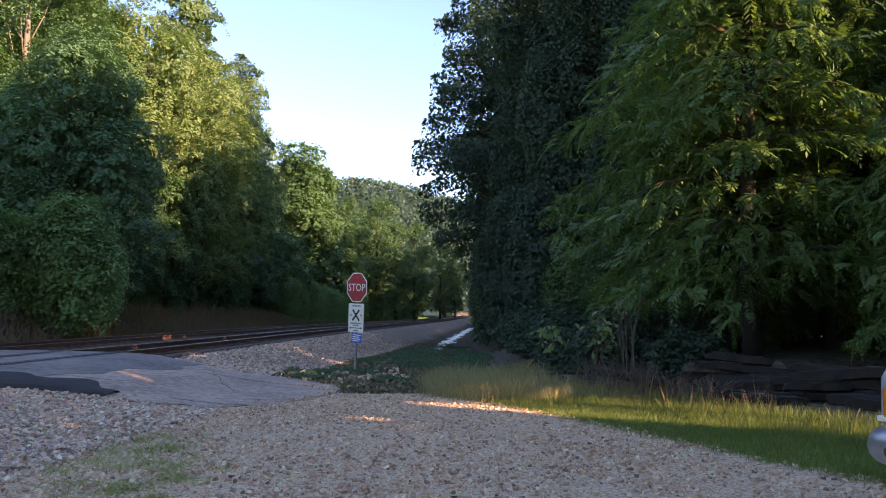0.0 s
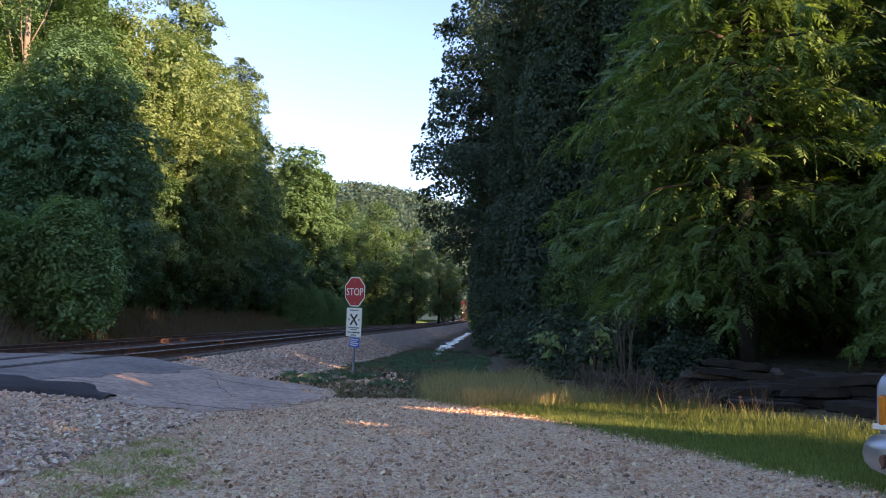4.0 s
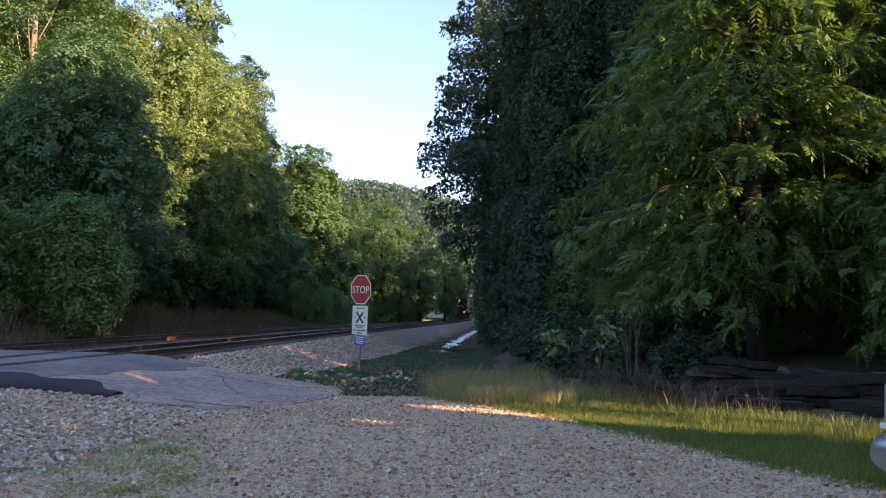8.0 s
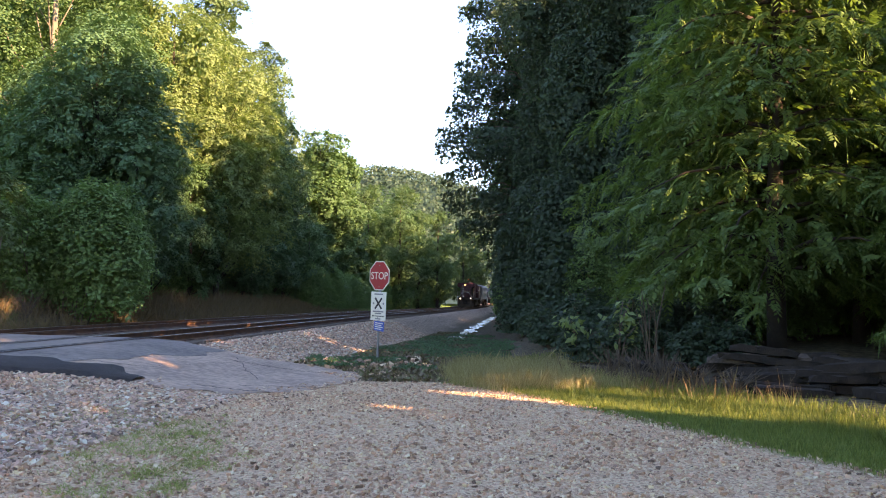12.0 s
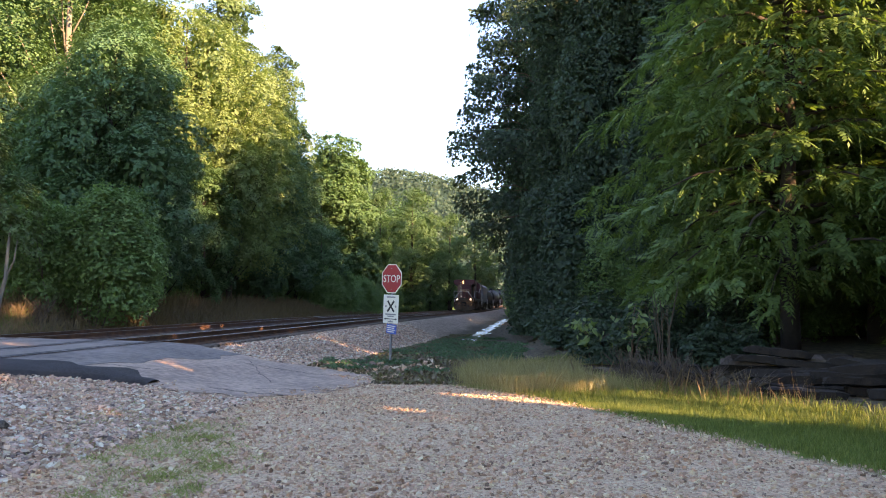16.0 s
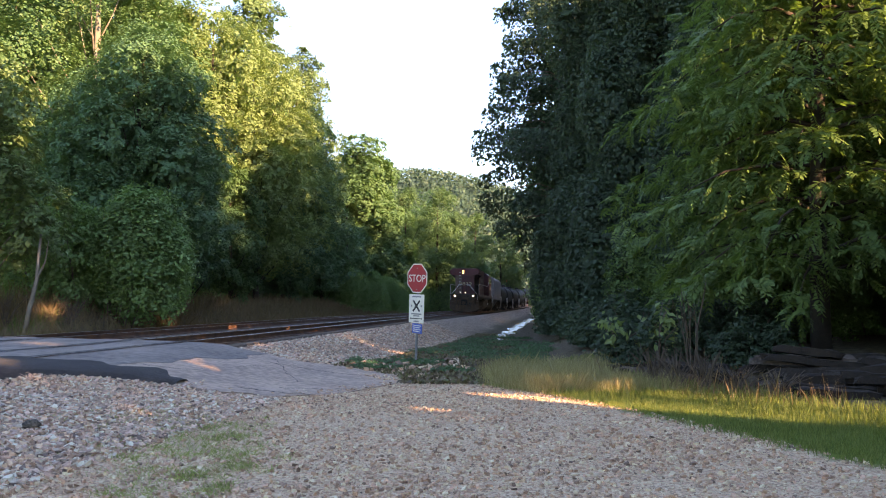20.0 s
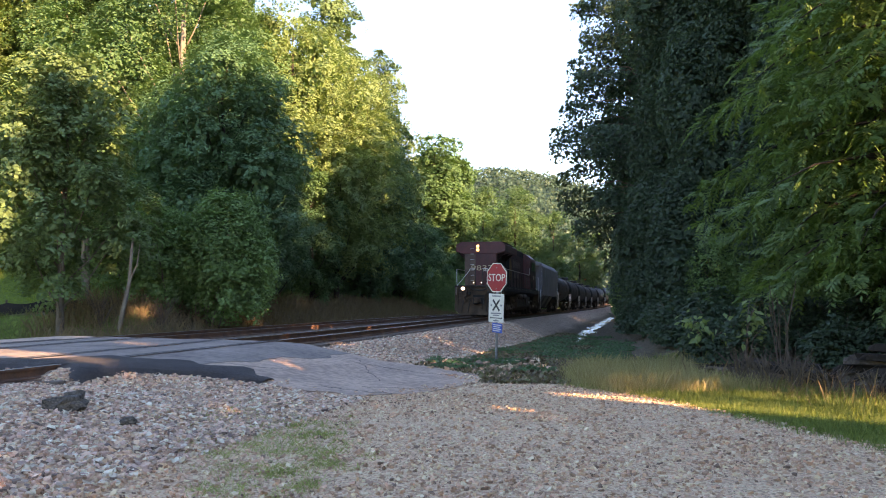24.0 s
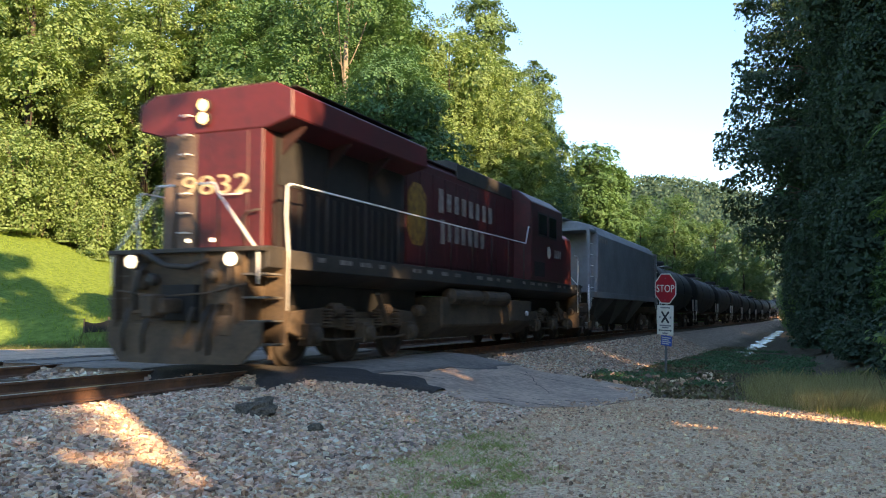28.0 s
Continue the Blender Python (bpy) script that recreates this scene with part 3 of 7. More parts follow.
def make_stones():
    rng = np.random.default_rng(3)
    y = 3.5 + 9.8 * rng.random(36000) ** 0.9
    x = track_x(y) + 0.88 + 4.3 * rng.random(len(y)) ** 1.15
    keep = ~on_road(x, y, 0.05)
    x, y = x[keep], y[keep]
    stones("ballast_stones", "pale grey broken ballast stones heaped beside the track", x, y, 0.015 + 0.024 * rng.random(len(x)) ** 1.6, M_STONE, 11)
    y = 18.5 + 32 * rng.random(13000) ** 1.3
    x = track_x(y) + 0.9 + 3.4 * rng.random(len(y))
    keep = ~on_road(x, y, 0.0)
    x, y = x[keep], y[keep]
    stones("bank_stones", "grey ballast stones on the railway bank", x, y, rng.uniform(0.024, 0.045, len(x)), M_STONE, 12)
    y = -4 + 24 * rng.random(9000)
    x = track_x(y) + np.where(rng.random(len(y)) < 0.5, rng.uniform(-0.66, 0.66, len(y)), rng.uniform(-3.4, -0.85, len(y)))
    keep = ~on_road(x, y, 0.1)
    x, y = x[keep], y[keep]
    stones("track_stones", "grey ballast between the rails", x, y, rng.uniform(0.025, 0.05, len(x)), M_STONE, 13)
    y = 5.5 + 13 * rng.random(62000) ** 1.2
    x = -5.2 + 10.5 * rng.random(len(y))
    edge = np.interp(y, [5, 7.8, 9.3, 11.9, 13.3, 15, 16.3, 19, 22], [4.8, 3.9, 3.2, 2.1, 1.5, 0.7, -0.4, -1.6, -2.6])
    keep = (x < edge + 0.2) & (x - track_x(y) > 3.4) & ~on_road(x, y, -0.75 * rng.random(len(x)) ** 2 - np.clip(x - track_x(y) - 4.4, 0, 1.9) * 1.1 * rng.random(len(x)))
    keep &= rng.random(len(x)) < 0.35 + 0.65 * smooth01(0.6 + 0.7 * wobble(x, y, 0.8, 2.0) + 0.5 * wobble(x, y, 0.25, 1.0))
    x, y = x[keep], y[keep]
    stones("lot_pebbles", "small grey gravel pebbles pressed into the lot", x, y, 0.006 + 0.021 * rng.random(len(x)) ** 2.6, M_PEBBLE, 14, 0.3)
    x, y = rng.uniform(-3.6, -0.6, 120), rng.uniform(19.2, 23.5, 120)
    stones("broken_edge", "dark broken asphalt lumps and litter along the road's edge", x, y, rng.uniform(0.03, 0.09, 120), M_PEBBLE, 15, 0.2)


make_stones()


def make_lump(x, y, sx, sy, sz, turn, seed, label):
    """A broken, angular piece of old asphalt."""
    bm = bmesh.new()
    bmesh.ops.create_icosphere(bm, subdivisions=3, radius=1)
    o = Vector((seed * 3.1, seed * 1.7, 0))
    for v in bm.verts:
        p = v.co.copy()
        k = 1 + 0.45 * noise.noise(p * 1.1 + o) + 0.3 * noise.noise(p * 2.9 + o) + 0.14 * noise.noise(p * 7 + o)
        v.co = Vector((p.x * sx * k, p.y * sy * k, min(max(p.z, -0.3) * sz * k, sz * 0.8 + 0.15 * sz * p.x)))
    me = bpy.data.meshes.new("asphalt_lump")
    bm.to_mesh(me)
    bm.free()
    me.materials.append(M_LUMP)
    ob = tagged(new("asphalt_lump", me), label, "rubble")
    ob.matrix_basis = pose(x, y, float(ground_z(x, y)) + 0.05, 0, 0, turn)


M_LUMP = material("old_asphalt_lump", (0.022, 0.020, 0.018), 0.95, vary=(0.17, 0.140, 0.105), scale=5, bump=1.0, bump_scale=30, fine=0.6)
make_lump(-6.0, 9.2, 0.23, 0.18, 0.15, 15, 1, "rough dark lump of old asphalt lying on the ballast")
make_lump(-6.05, 9.42, 0.13, 0.10, 0.19, -20, 2, "small black lump of asphalt behind a larger one")
make_lump(-4.95, 8.75, 0.09, 0.07, 0.07, 40, 3, "small black crumb of asphalt on the ballast")


# ---- crossing sign ----
def octagon(r):
    return [(r * math.cos(radians(22.5 + 45 * k)), r * math.sin(radians(22.5 + 45 * k))) for k in range(8)]


def make_sign():
    x, y = -2.27, 22.25
    sign = thing("stop_sign", "red stop sign and white crossing plate on a leaning steel post", "road sign", pose(x, y, float(ground_z(x, y)), 0, 2.0, -42))
    part("post", Shape().box(-0.03, 0.03, -0.02, 0.02, -0.3, 2.55), M_GALV, sign, "thin galvanised steel post", 0.005)
    r = 0.38 / math.cos(radians(22.5))
    face = part("stop_plate", Shape().prism([(u, w + 2.19) for u, w in octagon(r)], -0.035, -0.03), M_SIGN_WHITE, sign, "octagonal plate with a white rim")
    part("red_field", Shape().prism([(u, w + 2.19) for u, w in octagon(r - 0.03)], -0.038, -0.0352), M_SIGN_RED, face, "red field")
    lettering("stop_word", "STOP", 0.27, M_SIGN_WHITE, face, pose(0, -0.0405, 2.18, 90, 0, 0), 0.002, "white word STOP")
    plate = part("crossing_plate", Shape().box(-0.29, 0.29, -0.035, -0.03, 1.03, 1.77), M_SIGN_WHITE, sign, "white crossing plate with a black cross", 0.002)
    for k, a in enumerate((48, -48)):
        s = Shape().box(-0.19, 0.19, -0.0385, -0.036, -0.028, 0.028)
        part("cross_arm", s, M_SIGN_BLACK, plate, at=pose(0, -0.0015 * k, 1.47, 0, a, 0))
    for u, w, h, z in ((0.0, 0.34, 0.035, 1.71), (-0.19, 0.05, 0.05, 1.47), (0.19, 0.05, 0.05, 1.47), (0.0, 0.40, 0.035, 1.26), (0.0, 0.24, 0.03, 1.21), (0.0, 0.2, 0.03, 1.07)):
        part("text_bar", Shape().box(u - w / 2, u + w / 2, -0.038, -0.036, z - h / 2, z + h / 2), M_SIGN_GREY, plate)
    part("arrow", Shape().prism([(-0.24, 1.14), (-0.19, 1.17), (-0.19, 1.15), (0.19, 1.15), (0.19, 1.17), (0.24, 1.14), (0.19, 1.11), (0.19, 1.13), (-0.19, 1.13), (-0.19, 1.11)], -0.038, -0.036), M_SIGN_BLACK, plate, "black double arrow")
    blue = part("notice_plate", Shape().box(-0.19, 0.19, -0.035, -0.03, 0.76, 1.01), M_SIGN_BLUE, sign, "small blue notice plate", 0.002, at=pose(0, 0, 0, 0, 3, 0))
    for k in range(4):
        part("text_bar", Shape().box(-0.15, 0.15 - 0.05 * (k % 2), -0.038, -0.036, 0.95 - 0.05 * k, 0.972 - 0.05 * k), M_SIGN_WHITE, blue)
    for z in (2.45, 1.9, 1.7, 1.1):
        part("bolt", Shape().lathe([(0.012, -0.048), (0.012, -0.036)], (0, 0, z), "y", 8), M_GALV, sign)


M_SIGN_GREY = material("faded_print", (0.22, 0.22, 0.22), 0.6)
make_sign()


# ---- far block signal ----
def make_signal():
    x, y = 0.8, 225.0
    s = thing("railway_signal", "tall railway signal mast with two red lamps beside the track", "signal", pose(x, y, float(ground_z(x, y))))
    part("mast", Shape().tube([(0, 0, -0.2), (0, 0, 7.0)], 0.11), M_GALV, s)
    part("ladder", Shape().tube([(0.18, 0.2, 0), (0.12, 0.1, 6.4)], 0.02).tube([(-0.18, 0.2, 0), (-0.12, 0.1, 6.4)], 0.02), M_GALV, s)
    part("cabinet", Shape().box(-0.3, 0.3, 0.1, 0.5, 0, 1.2), M_GALV, s, "grey relay box", 0.02)
    for z in (6.5, 4.9):
        head = part("signal_head", Shape().box(-0.32, 0.32, -0.14, 0.1, z - 0.55, z + 0.55), M_SIGN_BLACK, s, "black signal head", 0.02)
        part("lamp", Shape().lathe([(0.15, -0.16), (0.13, -0.14)], (0, 0, z), "y", 12), M_REDLAMP, head, "glowing red lamp")


M_REDLAMP = material("red_signal_lamp", (0.5, 0.02, 0.01), 0.3, emit=((1.0, 0.08, 0.03), 0.35))
make_signal()


# ---- water in the ditch ----
def make_water():
    rng = np.random.default_rng(8)
    ys = np.arange(43, 125, 0.16)
    n = len(ys)
    c = track_x(ys) + 6.2 + 0.15 * np.sin(ys * 0.9)
    w = 0.34 + 0.12 * np.sin(ys * 0.55 + 1) + 0.08 * np.sin(ys * 2.3)
    z = ground_z(c, ys) + 0.05
    v = [np.stack([c + w * k, ys, z + 0.007 * rng.normal(size=n)], 1) for k in (-1, -0.6, -0.2, 0.2, 0.6, 1)]
    v += [np.stack([c + w, ys, z - 0.15], 1), np.stack([c - w, ys, z - 0.15], 1)]
    v = np.concatenate(v)
    i = np.arange(n - 1)
    f = np.concatenate([np.stack([i + a * n, i + (a + 1) % 8 * n, i + (a + 1) % 8 * n + 1, i + a * n + 1], 1) for a in range(8)])
    tagged(new("water", array_mesh("water", v, f, M_WATER)), "shallow rippled water in the ditch reflecting the sky", "water", kind="structure")


make_water()


# ---- plants ----
def unit(v):
    return v / (np.linalg.norm(v, axis=-1, keepdims=True) + 1e-9)


def leaves(rng, centre, out, size, droop=0.3, narrow=0.5, rough=0.5):
    """Folded leaves at the given places, turned up and outwards: arrays of vertices and four-cornered faces."""
    n = len(centre)
    nrm = unit(0.9 * out + np.array([0, 0, 0.30]) + rough * rng.normal(size=(n, 3)))
    tip = unit(np.cross(nrm, rng.normal(size=(n, 3))) + 0.35 * out - np.array([0, 0, droop]))
    side = unit(np.cross(tip, nrm))
    size = size * rng.uniform(0.65, 1.35, n)
    a = centre - tip * size[:, None] * 0.5
    b = centre + side * (size * narrow * 0.5)[:, None] + nrm * (size * 0.08)[:, None]
    c = centre + tip * size[:, None] * 0.5
    d = centre - side * (size * narrow * 0.5)[:, None] + nrm * (size * 0.08)[:, None]
    return np.stack([a, b, c, d], 1).reshape(-1, 3), np.arange(4 * n).reshape(n, 4)


def fronds(rng, foot, way, length, pairs=7):
    """Feather-shaped leaves: leaflets in pairs, and one at the tip, on a stalk that bends down from its foot."""
    n = len(foot)
    nrm = unit(np.array([0, 0, 1.0]) + 0.35 * way * np.array([1, 1, 0]) + 0.38 * rng.normal(size=(n, 3)))
    side = unit(np.cross(way, nrm))
    size = length * rng.uniform(0.7, 1.3, n)
    bend = rng.uniform(0.15, 0.5, n)
    quads = []
    for k in range(pairs + 1):
        f = (k + 0.7) / (pairs + 0.7)
        at = foot + way * (size * f)[:, None] - np.array([0, 0, 1.0]) * (size * bend * f * f)[:, None]
        for s in ((-1, 1) if k < pairs else (0,)):
            tip = unit(side * s * 0.9 + way * 0.5 - np.array([0, 0, 0.25 + 0.3 * f]) + 0.12 * rng.normal(size=(n, 3)))
            ln = size * (0.36 - 0.20 * abs(f - 0.45))
            wd = unit(np.cross(tip, nrm)) * (ln * 0.20)[:, None]
            quads.append(np.stack([at, at + tip * (ln * 0.38)[:, None] + wd, at + tip * ln[:, None], at + tip * (ln * 0.38)[:, None] - wd], 1))
    v = np.stack(quads, 1).reshape(-1, 3)
    return v, np.arange(len(v)).reshape(-1, 4)


def crown_points(rng, lobes, clumps, per, spread, flat=0.16):
    """Places of leaves in flat, drooping sprays on the outside of a set of lobes (x, y, z, rx, rz), and the ways they face."""
    lobes = np.array(lobes, float)
    area = lobes[:, 3] * lobes[:, 4]
    pick = rng.choice(len(lobes), clumps, p=area / area.sum())
    w = unit(rng.normal(size=(clumps, 3)) + np.array([0, 0, 0.35]))
    r = rng.uniform(0.55, 1.05, clumps) ** 0.5
    L = lobes[pick]
    c = L[:, :3] + w * r[:, None] * np.stack([L[:, 3], L[:, 3], L[:, 4]], 1)
    face = unit(0.75 * w + np.array([0, 0, 0.65]) + 0.25 * rng.normal(size=(clumps, 3)))
    a = unit(np.cross(face, rng.normal(size=(clumps, 3))))
    b = np.cross(face, a)
    each = rng.poisson(per, clumps)
    i = np.repeat(np.arange(clumps), each)
    sp = (spread * rng.uniform(0.5, 1.5, clumps))[i]
    q, ang = rng.random(len(i)) ** 0.5, rng.uniform(0, 2 * np.pi, len(i))
    off = a[i] * (q * np.cos(ang) * sp)[:, None] + b[i] * (0.7 * q * np.sin(ang) * sp)[:, None]
    off += face[i] * ((flat * rng.normal(size=len(i)) - 0.4 * q * q) * sp)[:, None]
    return c[i] + off, unit(face[i] + 0.35 * unit(off))


def inner_leaves(rng, lobes, per, part_of=0.16):
    """Large leafy sprays deep inside the lobes, so that a crown is not seen through."""
    L = np.repeat(np.array(lobes, float), per, axis=0)
    w = unit(rng.normal(size=(len(L), 3)))
    c = L[:, :3] + w * (0.52 * rng.random(len(L)) ** 0.4)[:, None] * np.stack([L[:, 3], L[:, 3], L[:, 4]], 1)
    return leaves(rng, c, w, part_of * L[:, 3], 0.3, 0.8, 0.6)


def joined(a, b):
    return np.concatenate([a[0], b[0]]), np.concatenate([a[1], b[1] + len(a[0])])


def tree_lobes(rng, h, base, r, n, taper=0.0):
    """Lobes of a crown between base and h, widest in the middle; taper > 0 narrows it towards the top."""
    out = []
    for k in range(n):
        f = (k + rng.random()) / n
        z = base + (h - base) * (0.08 + 0.86 * f)
        wide = (math.sin(math.pi * min(0.97, 0.18 + 0.75 * f)) ** 0.7) * (1 - taper * f)
        a = 2.4 * k + rng.random() * 1.2
        q = r * wide * (0.30 + 0.42 * rng.random())
        lr = r * (0.36 + 0.22 * rng.random()) * (0.55 + 0.45 * wide)
        out.append((q * math.cos(a), q * math.sin(a), z, lr, lr * (0.75 + 0.35 * rng.random())))
    return out


def wood(rng, h, lobes, girth, lean=0.03):
    """A tapered, slightly bent trunk with limbs that run to the lobes."""
    s = Shape()
    bend = [rng.uniform(-lean, lean) * h for _ in range(2)]

    def on(f):
        return (bend[0] * f * f + 0.1 * math.sin(5 * f), bend[1] * f * f, h * 0.9 * f - 0.25 * (f == 0))

    fs = [0, 0.04, 0.15, 0.3, 0.45, 0.6, 0.75, 0.9, 1.0]
    s.tube([on(f) for f in fs], [girth * k for k in (1.5, 1.12, 1.0, 0.86, 0.72, 0.56, 0.4, 0.24, 0.08)], 9)
    for x, y, z, r, _ in lobes:
        f = max(0.08, min(0.85, (z - 0.22 * h - 0.6 * math.hypot(x, y)) / (h * 0.9) + 0.1))
        a, b = Vector(on(f)), Vector((x, y, z))
        m = a.lerp(b, 0.5) + Vector((0, 0, -0.06 * (b - a).length))
        s.tube([a, m, b, b + (b - a).normalized() * r * 0.15], [girth * 0.36 * (1.1 - f), girth * 0.22 * (1.1 - f), girth * 0.10, girth * 0.03], 5)
    return s


def tree(name, label, seed, h, base, r, lobes, clumps, per, spread, leaf, mat, bark, girth=0.2, taper=0.0, droop=0.3, narrow=0.72, category="tree", inner=150):
    """One tree with its foot at the origin: trunk with limbs, and a crown of single leaves."""
    rng = np.random.default_rng(seed)
    L = tree_lobes(random.Random(seed), h, base, r, lobes, taper)
    ob = thing(name, label, category)
    part("trunk", wood(random.Random(seed + 1), h, L, girth), bark, ob, smooth=True)
    p, out = crown_points(rng, L, clumps, per, spread)
    p[:, 2] = np.maximum(p[:, 2], 0.15)
    v, f = leaves(rng, p, out, leaf, droop, narrow, 0.30)
    if inner:
        v, f = joined((v, f), inner_leaves(rng, L, inner))
    part("crown", array_mesh("crown", v, f, mat), mat, ob)
    return ob


def bough_tree(name, label, seed, h, r, mat, bark):
    """A tall dark tree hung with layered drooping boughs down to the ground."""
    rng = np.random.default_rng(seed)
    rnd = random.Random(seed)
    ob = thing(name, label, "tree")
    s = Shape().tube([(0, 0, -0.3), (0.1, 0, h * 0.3), (0, 0.1, h * 0.7), (0, 0, h)], [0.42, 0.3, 0.18, 0.04], 9)
    ps, outs = [], []
    for k in range(170):
        f = k / 169
        z = 0.8 + (h - 1.0) * f + rnd.uniform(-0.5, 0.5)
        ln = r * float(np.interp(f, [0, 0.1, 0.24, 0.38, 0.74, 1], [0.42, 0.5, 0.8, 1.0, 0.66, 0.1])) * (rnd.uniform(0.78, 0.92) + 0.08 * (rnd.random() < 0.3))
        a = k * 2.399 + rnd.uniform(-0.3, 0.3)
        d = Vector((math.cos(a), math.sin(a), 0))
        tip = Vector((0, 0, z + 0.03 * ln)) + d * ln * 0.8
        s.tube([(0, 0, z - 0.1 * ln), Vector((0, 0, z + 0.08 * ln)) + d * ln * 0.45, tip], [0.07, 0.045, 0.012], 5)
        n = int(640 * ln / r) + 90
        t = rng.uniform(0.15, 1.04, n) ** 0.75
        wide = 0.34 * ln * np.sin(np.clip(t, 0, 1) * 2.6 + 0.35)
        side = rng.normal(size=n) * wide * 0.5
        p = np.outer(t * ln, (d.x, d.y, 0)) + np.outer(side, (-d.y, d.x, 0))
        p[:, 2] = z + 0.25 * ln * t - 0.26 * ln * t * t - 0.30 * np.abs(side) - np.abs(rng.normal(size=n)) * 0.55
        ps.append(p), outs.append(np.tile((d.x, d.y, 0.1), (n, 1)))
    p, out = np.concatenate(ps), np.concatenate(outs)
    p[:, 2] = np.maximum(p[:, 2], 0.1)
    v, f = leaves(rng, p, out, 0.25, 0.45, 0.6, 0.6)
    part("trunk", s, bark, ob, smooth=True)
    part("crown", array_mesh("crown", v, f, mat), mat, ob)
    return ob


def frond_tree(name, label, seed, h, r, boughs, per, mat, bark, low=2.4):
    """A spreading tree whose long boughs arch out and hang, in layers of feather-shaped leaves."""
    rng, rnd = np.random.default_rng(seed), random.Random(seed)
    ob = thing(name, label, "tree")
    s = Shape().tube([(0, 0, -0.3), (0.15, 0.05, h * 0.25), (-0.1, 0.1, h * 0.6), (0, 0, h * 0.95)], [0.24, 0.19, 0.12, 0.03], 9)
    feet, ways = [], []
    for k in range(boughs):
        f = (k + rnd.random()) / boughs
        z = low + (h - low) * f
        ln = r * float(np.interp(f, [0, 0.2, 0.55, 0.85, 1], [0.75, 1.0, 0.9, 0.6, 0.3])) * rnd.uniform(0.6, 1.08)
        a = k * 2.399 + rnd.uniform(-0.45, 0.45)
        d, e = np.array((math.cos(a), math.sin(a), 0.0)), np.array((-math.sin(a), math.cos(a), 0.0))
        rise, fall = rnd.uniform(0.25, 0.5), rnd.uniform(0.45, 0.8)

        def on(t):
            return d * (ln * t) + np.array((0, 0, z - 0.12 * ln + ln * (rise * t - fall * t * t)))

        s.tube([Vector(on(t)) for t in (0, 0.3, 0.6, 0.85)], [0.06, 0.045, 0.025, 0.008], 5)
        n = int(per * ln / r) + 8
        t = rng.uniform(0.10, 1.0, n)
        w = rng.uniform(-1, 1, n) * 0.42 * ln * (1.15 - t)
        p = d[None] * (ln * t)[:, None] + e[None] * w[:, None]
        p[:, 2] = z - 0.12 * ln + ln * (rise * t - fall * t * t) - 0.35 * np.abs(w) + 0.06 * rng.normal(size=n)
        out = d[None] * 0.55 + e[None] * np.sign(w)[:, None] * 0.6 * rng.random(n)[:, None] + np.array((0, 0, -0.2)) + 0.5 * rng.normal(size=(n, 3))
        feet.append(p), ways.append(unit(out))
    p, out = np.concatenate(feet), np.concatenate(ways)
    p[:, 2] = np.maximum(p[:, 2], 0.8)
    v, f = fronds(rng, p, out, 0.50)
    part("trunk", s, bark, ob, smooth=True)
    part("crown", array_mesh("crown", v, f, mat), mat, ob)
    return ob


def draped_tree(name, label, seed, h, r, n, mat, bark):
    """A tall tree smothered in vines: bulging columns of broad leaves that hang like shingles."""
    rng, rnd = np.random.default_rng(seed), random.Random(seed)
    ob = thing(name, label, "tree")
    part("trunk", Shape().tube([(0, 0, -0.3), (0.1, 0, h * 0.3), (0, 0.1, h * 0.7), (0, 0, h * 0.97)], [0.35, 0.28, 0.18, 0.04], 9), bark, ob, smooth=True)
    lobes = []
    for k in range(38):
        f = (k + rnd.random()) / 38
        a, q = k * 2.399, r * (0.62 - 0.30 * f) * rnd.uniform(0.45, 1.25)
        lr = r * rnd.uniform(0.20, 0.50) * (1 - 0.40 * f)
        lobes.append((q * math.cos(a), q * math.sin(a), 0.6 + (h - 1.2) * f, lr, lr * rnd.uniform(0.9, 2.3)))
    L = np.array(lobes)
    area = L[:, 3] * L[:, 4]
    L = L[rng.choice(len(L), n, p=area / area.sum())]
    w = unit(rng.normal(size=(n, 3)) + np.array([0, 0, 0.2]))
    p = L[:, :3] + w * (rng.uniform(0.93, 1.05, n) + 0.10 * (rng.random(n) < 0.08))[:, None] * np.stack([L[:, 3], L[:, 3], L[:, 4]], 1)
    p[:, 2] = np.maximum(p[:, 2], 0.2)
    v, f = leaves(rng, p, w, 0.145, 0.8, 0.75, 0.5)
    v2, f2 = inner_leaves(rng, lobes, 130, 0.3)
    p, out = crown_points(rng, [(x, y, z, 1.18 * a, 1.1 * b) for x, y, z, a, b in lobes], 420, 24, 0.6)
    p[:, 2] = np.maximum(p[:, 2], 0.2)
    v2, f2 = joined((v2, f2), leaves(rng, p, out, 0.17, 0.6, 0.7, 0.4))
    part("crown", array_mesh("crown", *joined((v, f), (v2, f2)), mat), mat, ob, "hanging curtain of broad vine leaves")
    return ob


